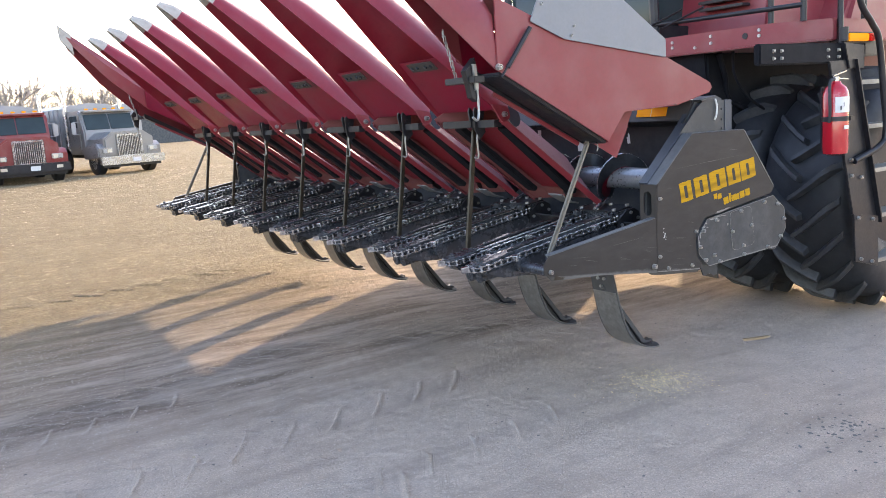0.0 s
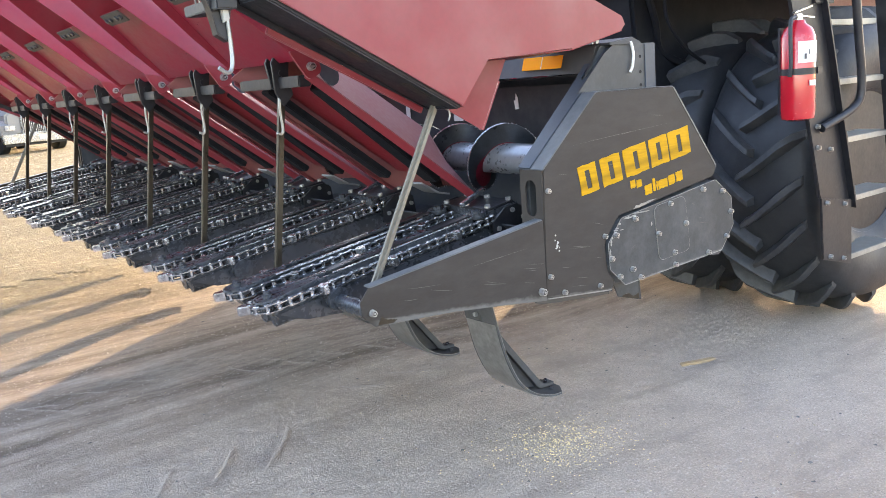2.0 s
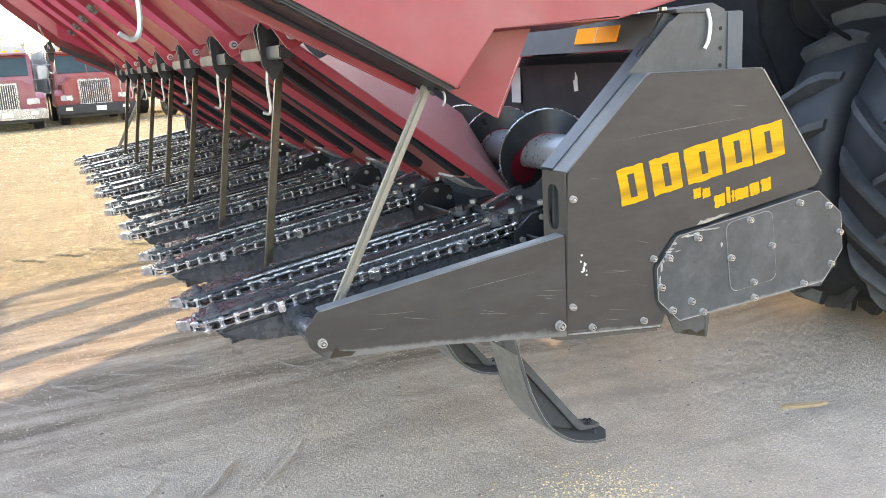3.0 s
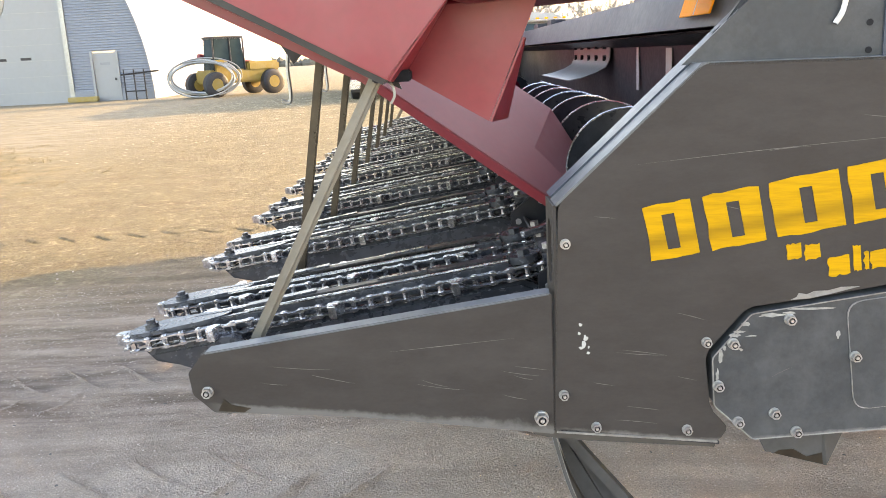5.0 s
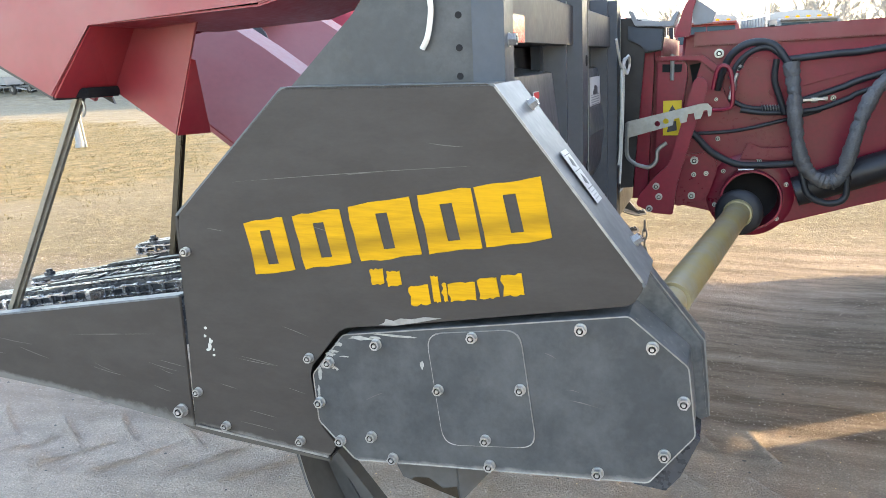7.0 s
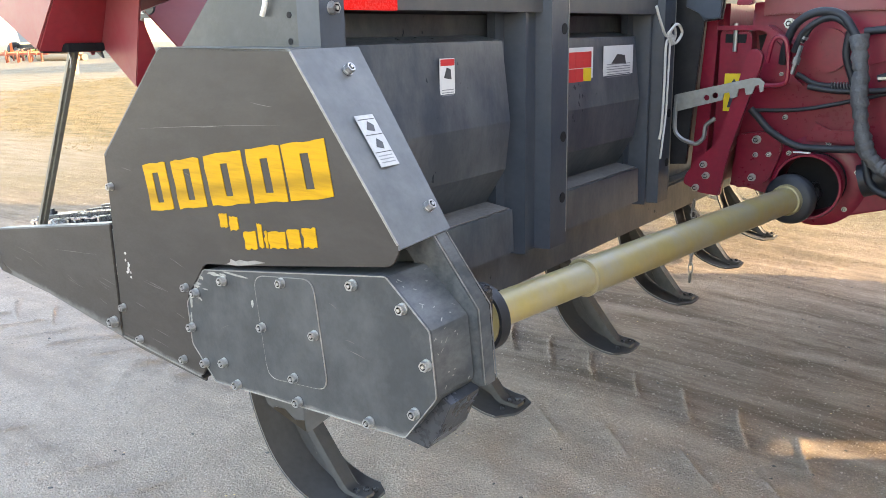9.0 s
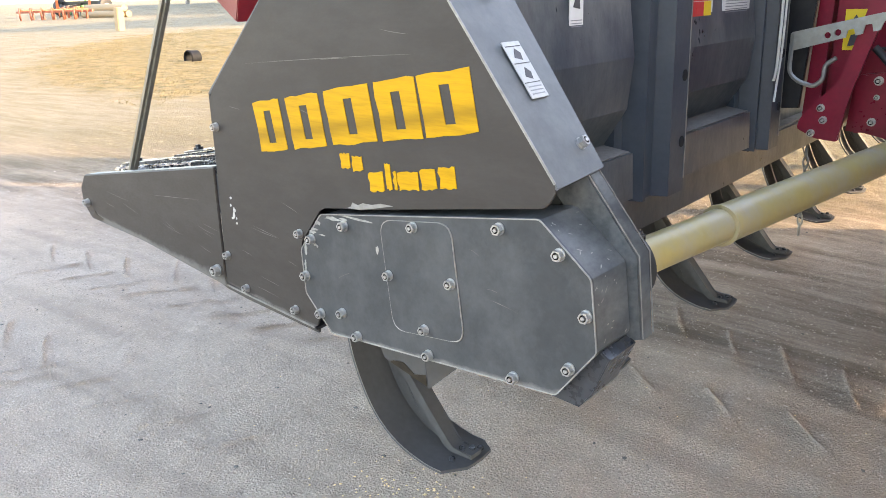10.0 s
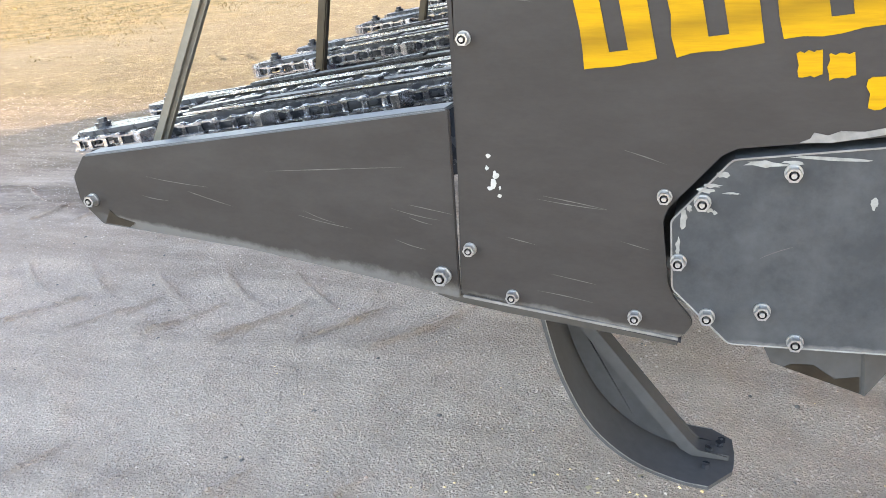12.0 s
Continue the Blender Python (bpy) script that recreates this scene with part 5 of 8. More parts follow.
    for bx, by in ((1.025, -0.13), (1.135, -0.13), (1.025, 0.0), (1.135, 0.0), (1.025, 0.13), (1.135, 0.13)):
        part("bolt", cyl(B(), (bx, by, 0.032), (bx, by, 0.046), 0.012, 6), ZINC, box_ob)
    for s in (-1, 1):
        part("bracket", prism(B(), [(0.98, -0.08), (1.16, -0.08), (1.16, 0.0), (1.12, 0.030), (1.06, 0.030), (0.99, -0.01)], s * 0.188 - 0.005, s * 0.188 + 0.005, 0.001), BLACK, box_ob, "upright bolted bracket")
        for bx, bz in ((1.01, -0.04), (1.09, 0.012), (1.14, -0.03)):
            part("bolt", cyl(B(), (bx, s * 0.188 - 0.014, bz), (bx, s * 0.188 + 0.014, bz), 0.010, 6), ZINC, box_ob)
    part("stub_bar", span(B(), (0.98, -0.03, 0.052), (1.17, 0.05, 0.060), 0.022, 0.016, bevel=0.002), CHAIN, box_ob, "rubbed steel stub")
    cl = B()
    cyl(cl, (0.265, -0.19, -0.045), (0.265, 0.19, -0.045), 0.032, 18)
    cyl(cl, (0.265, -0.20, -0.045), (0.265, -0.23, -0.045), 0.040, 18)
    part("cross_tube", cl, OILY, e)
    return tagged(e, "row unit with paired black gathering chains", "row unit", "row units of the corn header")


first_row = row_unit()
first_row.matrix_basis = Matrix.Translation((0, ROWS_Y[0], 0)) @ DECK
for y in ROWS_Y[1:]:
    copy_thing(first_row, Matrix.Translation((0, y, 0)) @ DECK)


def skid():
    """Curved skid runner with a straight stiffening bar in its hollow, chamfered at the toe."""
    e = thing("skid_runner")
    prof = [(v.x, v.y) for v in [Vector((a[0], a[1])) for a in curve_pts([(3.392, 0.745, 0), (3.408, 0.64, 0), (3.436, 0.515, 0), (3.470, 0.405, 0), (3.525, 0.303, 0), (3.605, 0.235, 0), (3.695, 0.203, 0), (3.756, 0.197, 0)], 4)]]
    rows = []
    n = len(prof)
    for i, (x, z) in enumerate(prof):
        w = 0.100 - 0.012 * max(0.0, 1 - i / 10)
        rows.append([(x, -w, z), (x, -w / 3, z), (x, w / 3, z), (x, w, z)])
    rows.append([(3.800, -0.040, 0.196), (3.803, -0.013, 0.196), (3.803, 0.025, 0.196), (3.797, 0.072, 0.196)])
    runner = part("runner", shell(B(), rows, 0.009), SKID, e, "curved scuffed steel plate")
    # ground-polished outer face
    sole = []
    for i in range(6, n):
        (xa, za), (xb, zb) = prof[max(0, i - 1)], prof[min(n - 1, i + 1)]
        d = Vector((xb - xa, 0, zb - za)).normalized()
        sole.append([(prof[i][0] + 0.0085 * d.z, yy, prof[i][1] - 0.0085 * d.x) for yy in (-0.092, -0.03, 0.03, 0.092)])
    part("sole", shell(B(), sole, 0.002), SOLE, runner, "ground-polished outer face")
    # straight bar across the hollow, flattened along the toe
    bar = [(3.404, 0.628), (3.520, 0.476), (3.660, 0.300), (3.712, 0.232), (3.730, 0.216), (3.792, 0.213), (3.792, 0.200), (3.718, 0.201), (3.694, 0.214), (3.640, 0.284), (3.500, 0.460), (3.402, 0.588)]
    part("rib_web", prism(B(), [(3.404, 0.610)] + bar[8:11][::-1] + [(3.718, 0.206)] + [(x + 0.004, z + 0.004) for x, z in prof if 0.20 < z < 0.60][::-1], 0.012, 0.020), SKID, e)
    part("rib", prism(B(), bar, -0.014, 0.034, 0.003), SKID, e, "straight welded stiffening bar")
    for x, y in ((3.752, 0.000), (3.772, 0.020), (3.748, -0.040), (3.776, 0.052)):
        part("toe_bolt", cyl(B(), (x, y, 0.198), (x, y, 0.222 if abs(y - 0.01) < 0.02 else 0.208), 0.009, 6), OILY, e)
    for z, y in ((0.655, -0.02), (0.655, 0.03), (0.610, 0.005)):
        part("top_bolt", cyl(B(), (3.398, y, z), (3.385, y, z), 0.010, 6), ZINC, e)
    for sy in (-1, 1):
        ed = [(x, sy * (0.101 - 0.012 * max(0.0, 1 - i / 10)), z) for i, (x, z) in enumerate(prof)]
        part("worn_edge", tube(B(), ed, 0.0012, 4), EDGE, runner, "scraped bright edge")
    return tagged(e, "curved dark steel skid runner under the row", "skid", "skid runners under the header")


sk = skid()
sk.matrix_basis = Matrix.Translation((0, ROWS_Y[0] - 0.033, 0))
for y, dx in zip(ROWS_Y[1:], (0.04, 0.125, 0.105, 0.09, 0.07, 0.06, 0.05)):
    copy_thing(sk, Matrix.Translation((dx, y - 0.03, 0.0)))


def hanging_chain(name, top, n, label, size=0.02):
    """A short link chain hanging straight down."""
    bm = B()
    for k in range(n):
        z = top[2] - k * size * 1.35
        pts = []
        for i in range(10):
            a = math.tau * i / 10
            u, v = 0.33 * size * math.cos(a), 0.9 * size * math.sin(a)
            pts.append((top[0] + (u if k % 2 else 0), top[1] + (0 if k % 2 else u), z + v))
        tube(bm, pts, size * 0.13, 5, True)
    return tagged(part(name, bm, GALV), label, "chain")


for y in (ROWS_Y[0], ROWS_Y[2], ROWS_Y[3]):
    hanging_chain("stop_chain", (3.52, y + 0.05, 0.73), 7, "short rusty link chain above a skid", 0.022)


# ---- lifted hoods and snouts ----
def hood_section(x, z, w, h, f, ang, n=0):
    """Across-section standing on the line of the hood: flat sides, narrow top."""
    ux, uz = math.sin(ang), math.cos(ang)
    pts = [(-w, 0), (-w * 0.60 - f * 0.4, h * 0.42), (-f, h), (f, h), (w * 0.60 + f * 0.4, h * 0.42), (w, 0)]
    if n:
        pts = [(-w, 0), (-w * 0.97, h * 0.35), (-w * 0.80, h * 0.68), (-w * 0.45, h * 0.93), (0, h), (w * 0.45, h * 0.93), (w * 0.80, h * 0.68), (w * 0.97, h * 0.35), (w, 0)]
    return [(x + ux * b, a, z + uz * b) for a, b in pts]


def snout():
    e = thing("snout_hood")
    a1, a2 = radians(36.7), radians(42)
    hood = B()
    tail = [(3.528, -0.312, 1.076), (3.580, -0.205, 1.082), (3.645, -0.052, 1.084), (3.645, 0.052, 1.084), (3.580, 0.205, 1.082), (3.528, 0.312, 1.076)]
    shell(hood, [hood_section(2.79, 1.625, 0.325, 0.155, 0.062, a1), hood_section(3.06, 1.424, 0.322, 0.180, 0.058, a1), hood_section(3.372, 1.192, 0.316, 0.188, 0.054, a1), tail], 0.006)
    body = part("rear_hood", hood, HOOD_RED, e, "sun-bleached dusty red folded hood", smooth=9)
    for sy in (-1, 1):
        lip = [[(2.80, sy * 0.323, 1.617), (2.79, sy * 0.296, 1.598)], [(3.36, sy * 0.314, 1.200), (3.35, sy * 0.292, 1.178)], [(3.528, sy * 0.310, 1.075), (3.515, sy * 0.285, 1.056)]]
        part("hood_lip", shell(B(), lip, 0.005), RED, body, "folded lower lip of the hood")
        part("side_pad", prism(B(), rounded([(2.835, 1.690), (2.905, 1.635), (2.915, 1.575), (2.880, 1.555), (2.835, 1.600)], 0.02, 3), sy * 0.326 - 0.004, sy * 0.326 + 0.004, 0.002), SLATE, e, "dark rounded rubbing pad")
    sn = B()
    shell(sn, [hood_section(2.82, 1.62, 0.315, 0.15, 0, a2, 1), hood_section(2.62, 1.79, 0.275, 0.185, 0, a2, 1), hood_section(2.42, 1.97, 0.215, 0.185, 0, a2, 1), hood_section(2.12, 2.24, 0.13, 0.145, 0, a2, 1), hood_section(1.87, 2.465, 0.060, 0.085, 0, a2, 1)], 0.006)
    part("snout", sn, SNOUT_RED, e, "long tapered red plastic snout")
    cap = B()
    shell(cap, [hood_section(1.91, 2.43, 0.072, 0.098, 0, a2, 1), hood_section(1.86, 2.475, 0.058, 0.084, 0, a2, 1), hood_section(1.80, 2.53, 0.022, 0.040, 0, a2, 1)], 0.010)
    part("snout_tip", cap, TIP, e, "worn pale snout tip")
    # closing bulkhead in the hollow of the snout and the hinge plate across it
    bk = B()
    shell(bk, [[(2.79, -0.27, 1.66), (2.79, 0.27, 1.66)], [(2.50, -0.20, 1.945), (2.50, 0.20, 1.945)]], 0.005)
    part("bulkhead", bk, DARK_RED, e)
    hp = B()
    hm = Matrix.Translation((2.47, 0, 1.905)) @ Matrix.Rotation(radians(42), 4, "Y")
    box(hp, (0, -0.07, 0), (0.060, 0.24, 0.006), hm, 0.001)
    hinge = part("hinge_plate", hp, SCUFF, e, "grey bolted hinge plate")
    for yy in (-0.16, -0.11, -0.03, 0.02):
        part("bolt", cyl(B(), hm @ Vector((0, yy, -0.012)), hm @ Vector((0, yy, 0)), 0.011, 6), OILY, hinge)
    # dark rails under the hood
    for yy in (-0.215, 0.205):
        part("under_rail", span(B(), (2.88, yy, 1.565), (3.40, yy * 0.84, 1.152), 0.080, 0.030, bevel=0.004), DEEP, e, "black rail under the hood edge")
    part("under_panel", shell(B(), [[(2.905, -0.22, 1.605), (2.905, 0.22, 1.605)], [(3.455, -0.15, 1.170), (3.455, 0.15, 1.170)]], 0.005), SHADED_RED, e)
    part("poly_tongue", shell(B(), [[(3.44, -0.045, 1.125), (3.44, 0.075, 1.125)], [(3.53, -0.040, 1.072), (3.53, 0.070, 1.072)], [(3.600, -0.025, 1.056), (3.600, 0.055, 1.056)]], 0.008), GREY_POLY, e, "worn pale blue-grey tongue")
    # cross bracket with latch, hook and pivot bolts
    part("latch_bar", box(B(), (2.80, -0.03, 1.585), (0.05, 0.50, 0.04), bevel=0.004), BLACK, e, "black latch bar")
    lp = B()
    prism(lp, [(2.755, 1.66), (2.80, 1.74), (2.835, 1.73), (2.815, 1.60), (2.83, 1.54), (2.79, 1.50), (2.76, 1.55)], -0.125, -0.112, 0.002)
    prism(lp, [(2.755, 1.66), (2.80, 1.74), (2.835, 1.73), (2.815, 1.60), (2.80, 1.55), (2.77, 1.57)], -0.075, -0.062, 0.002)
    cyl(lp, (2.79, -0.13, 1.62), (2.79, -0.05, 1.62), 0.012, 10)
    part("latch", lp, BLACK, e)
    hk = B()
    tube(hk, curve_pts([(2.78, -0.118, 1.56), (2.772, -0.118, 1.49), (2.775, -0.120, 1.42), (2.768, -0.118, 1.40), (2.75, -0.116, 1.405)], 4), 0.0055, 6)
    part("hook", hk, GALV, e, "bent wire hook")
    bolt(e, 2.800, -0.333, 1.632, scale=1.3)
    part("pivot_ear", prism(B(), rounded([(2.72, 1.69), (2.83, 1.67), (2.845, 1.61), (2.79, 1.585)], 0.02, 3), -0.332, -0.320), RED, e)
    lk = B()
    for k in range(3):
        tube(lk, [(2.72 + (0.007 * math.cos(q) if k % 2 else 0), -0.05 + (0 if k % 2 else 0.007 * math.cos(q)), 1.86 - k * 0.034 + 0.022 * math.sin(q)) for q in [math.tau * i / 9 for i in range(9)]], 0.003, 5, True)
    part("keeper_chain", lk, GALV, e)
    return tagged(e, "faded red snout and hood propped open", "snout", "snouts of the corn header")


first_snout = snout()
first_snout.matrix_basis = Matrix.Translation((0, HOOD_Y[0], 0))
for y in HOOD_Y[1:]:
    copy_thing(first_snout, Matrix.Translation((0, y, 0)))

prop = part("prop_rod", span(B(), (2.735, 0, 0.86), (2.855, 0.03, 1.575), 0.024, 0.024, (0, 1, 0), 0.003), BRONZE)
tagged(prop, "square brown-stained steel prop rod under a hood", "prop rod", "prop rods of the hoods")
prop.location.y = HOOD_Y[0] - 0.015
for y in HOOD_Y[1:]:
    copy_thing(prop, Matrix.Translation((0, y - 0.015, 0)))
rod = thing("divider_prop_rod", (2.77, 3.20, 0.93))
part("rod", span(B(), (2.742, 3.193, 0.90), (3.058, 3.200, 1.478), 0.026, 0.026, (0, 1, 0), 0.008), ROD, rod, "dull plated square rod")
pn = B()
cyl(pn, (3.07, 3.17, 1.462), (3.07, 3.25, 1.462), 0.007, 8)
tube(pn, curve_pts([(3.072, 3.17, 1.462), (3.085, 3.165, 1.45), (3.088, 3.165, 1.43), (3.08, 3.165, 1.415)], 3), 0.003, 5)
part("clevis_pin", pn, GALV, rod)
tagged(rod, "dull plated steel prop rod under the end divider", "prop rod")


def end_divider():
    e = thing("end_divider", (3.0, 3.2, 1.4))
    y0, y1 = 3.078, 3.40
    bottom = [(1.73, 2.52), (2.03, 2.165), (2.394, 1.835), (2.72, 1.660), (3.080, 1.463)]
    top = [(1.70, 2.70), (2.03, 2.44), (2.394, 2.16), (2.72, 2.035), (3.12, 1.945)]
    outline = [bottom[k] for k in (2, 3, 4)] + [(3.198, 1.609), (3.60, 1.624), (3.866, 1.684), (3.886, 1.704), (3.870, 1.734), (3.50, 1.884)] + [top[k] for k in (4, 3, 2)]
    side = part("outer_panel", prism(B(), outline, y0, y0 + 0.008, 0.003), RED, e, "large flat faded red side panel")
    sn = B()
    secs = []
    for (xb, zb), (xt, zt), w in zip(bottom[:3], top[:3], (0.05, 0.22, 0.31)):
        yc = 3.24
        secs.append([(xb, yc - w / 2, zb), ((xb * 2 + xt) / 3, yc - w / 2, (zb * 2 + zt) / 3), ((xb + 3 * xt) / 4, yc - w * 0.46, (zb + 3 * zt) / 4), (xt, yc - w * 0.25, zt), (xt, yc + w * 0.25, zt), ((xb + 3 * xt) / 4, yc + w * 0.46, (zb + 3 * zt) / 4), (xb + 0.03, yc + w / 2, zb + 0.04)])
    shell(sn, secs, 0.007)
    part("snout", sn, RED, e, "curved red divider snout")
    cap = B()
    shell(cap, [[(1.79, 3.21, 2.455), (1.77, 3.20, 2.65), (1.77, 3.28, 2.65), (1.79, 3.27, 2.455)], [(1.68, 3.225, 2.60), (1.67, 3.225, 2.74), (1.67, 3.255, 2.74), (1.68, 3.255, 2.60)]], 0.012)
    part("snout_tip", cap, TIP, e)
    # roof and inner wall of the hollow panel
    roof = [(2.394, 2.16), (2.72, 2.035), (3.12, 1.945), (3.50, 1.882), (3.875, 1.722)]
    part("roof", shell(B(), [[(x, y0 + 0.006, z) for x, z in roof], [(x, y1, z - 0.02) for x, z in roof]], 0.006), RED, e)
    inner = [(2.394, 1.90), (2.80, 1.68), (3.06, 1.560), (3.30, 1.604), (3.60, 1.611), (3.875, 1.69), (3.875, 1.705), (3.50, 1.862), (3.12, 1.925), (2.72, 2.015), (2.394, 2.11)]
    part("inner_panel", prism(B(), inner, y1, y1 + 0.006), DARK_RED, e)
    # recess that clears the shield: ceiling, inward-running face and its edge
    # recess walls carry the deeper red, shade put into the paint
    part("recess_ceiling", shell(B(), [[(3.198, y0 + 0.005, 1.611), (3.60, y0 + 0.005, 1.626), (3.868, y0 + 0.005, 1.686)], [(3.30, y1, 1.600), (3.60, y1, 1.613), (3.872, y1, 1.690)]], 0.006), SHADED_RED, e)
    part("recess_side", shell(B(), [[(3.197, y0 + 0.006, 1.609), (3.197, 3.224, 1.610)], [(3.080, y0 + 0.006, 1.464), (3.093, 3.250, 1.458)]], 0.006), SHADED_RED, e)
    part("recess_face", shell(B(), [[(3.197, 3.224, 1.603), (3.380, 3.196, 1.606)], [(3.090, 3.252, 1.478), (3.277, 3.226, 1.366)]], 0.006), RED, e)
    part("recess_end", shell(B(), [[(3.350, 3.206, 1.532), (3.279, 3.227, 1.366)], [(3.353, 3.216, 1.530), (3.318, 3.300, 1.366)]], 0.005), SHADED_RED, e, "deep red end of the recess box")
    part("inner_rail", span(B(), (2.50, 3.262, 1.734), (3.045, 3.262, 1.454), 0.012, 0.022, (0, 0, 1), 0.003), RED, e, "red inner edge of the divider")
    part("rail_web", prism(B(), [(2.40, 1.845), (3.085, 1.475), (3.10, 1.438), (2.50, 1.746), (2.40, 1.80)], 3.252, 3.258), BLACK, e)
    # black rail along the underside
    part("under_rail", span(B(), (2.42, 3.17, 1.820), (3.08, 3.17, 1.462), 0.16, 0.022, bevel=0.005), BLACK, e, "black slotted rail under the panel")
    for t0, t1 in ((0.30, 0.52), (0.72, 0.86)):
        c0, c1 = Vector((2.42, 3.14, 1.8085)).lerp(Vector((3.08, 3.14, 1.4505)), t0), Vector((2.42, 3.14, 1.8085)).lerp(Vector((3.08, 3.14, 1.4505)), t1)
        part("rail_slot", span(B(), c0, c1, 0.045, 0.006, bevel=0.002), BRONZE, e)
    part("rod_bracket", box(B(), (3.085, 3.195, 1.468), (0.075, 0.11, 0.022), bevel=0.003), DEEP, e)
    bolt(e, 2.40, y0, 1.848, scale=1.3)
    # gas strut and latch
    st = B()
    cyl(st, (2.44, y0 - 0.02, 1.845), (2.58, y0 - 0.02, 2.02), 0.011, 10)
    cyl(st, (2.40, y0 - 0.02, 1.80), (2.50, y0 - 0.02, 1.925), 0.006, 8)
    part("gas_strut", st, BLACK, e)
    lt = B()
    prism(lt, [(2.28, 1.84), (2.34, 1.90), (2.36, 1.80), (2.34, 1.70), (2.31, 1.72), (2.30, 1.78)], 3.17, 3.21, 0.003)
    box(lt, (2.33, 3.25, 1.80), (0.06, 0.24, 0.03), bevel=0.003)
    part("latch", lt, BLACK, e)
    part("latch_handle", prism(B(), [(2.315, 1.87), (2.335, 1.87), (2.345, 1.76), (2.325, 1.75)], 3.155, 3.17, 0.003), GALV, e)
    hk = B()
    tube(hk, curve_pts([(2.34, 3.165, 1.76), (2.342, 3.165, 1.68), (2.335, 3.16, 1.63), (2.315, 3.15, 1.615), (2.29, 3.145, 1.63)], 4), 0.006, 6)
    part("hook", hk, GALV, e, "bent wire hook")
    lk = B()
    for k in range(8):
        tube(lk, [(2.26 + 0.008 * k + (0.006 * math.cos(q) if k % 2 else 0), 3.30 + (0 if k % 2 else 0.006 * math.cos(q)), 2.02 - k * 0.028 + 0.019 * math.sin(q)) for q in [math.tau * i / 9 for i in range(9)]], 0.0028, 5, True)
    part("keeper_chain", lk, GALV, e)
    # grey flap on top
    fl = B()
    prism(fl, rounded([(2.59, 2.05), (2.80, 1.968), (3.505, 1.872), (3.505, 1.965), (3.15, 2.19), (2.72, 2.32)], 0.008, 2), y0 - 0.012, y0 - 0.004, 0.002)
    flap = part("flap", fl, GREY_POLY, e, "mid-grey bolted extension flap")
    part("flap_top", shell(B(), [[(2.72, y0 - 0.008, 2.32), (3.15, y0 - 0.008, 2.19), (3.505, y0 - 0.008, 1.965)], [(2.72, y1, 2.30), (3.15, y1, 2.17), (3.505, y1, 1.95)]], 0.006), GREY_POLY, e)
    for x, z in ((2.86, 2.03), (2.84, 1.985), (2.66, 2.13)):
        bolt(flap, x, y0 - 0.012, z, scale=0.6)
    return tagged(e, "faded red end divider panel with grey flap, propped open", "end divider")


divider = end_divider()
mirrored(divider)
mirrored(rod)
mirrored(tip)
far_shield = mirrored(shield)
tagged(far_shield, "charcoal end shield at the far header end", "end shield")


MID_C = 5.80
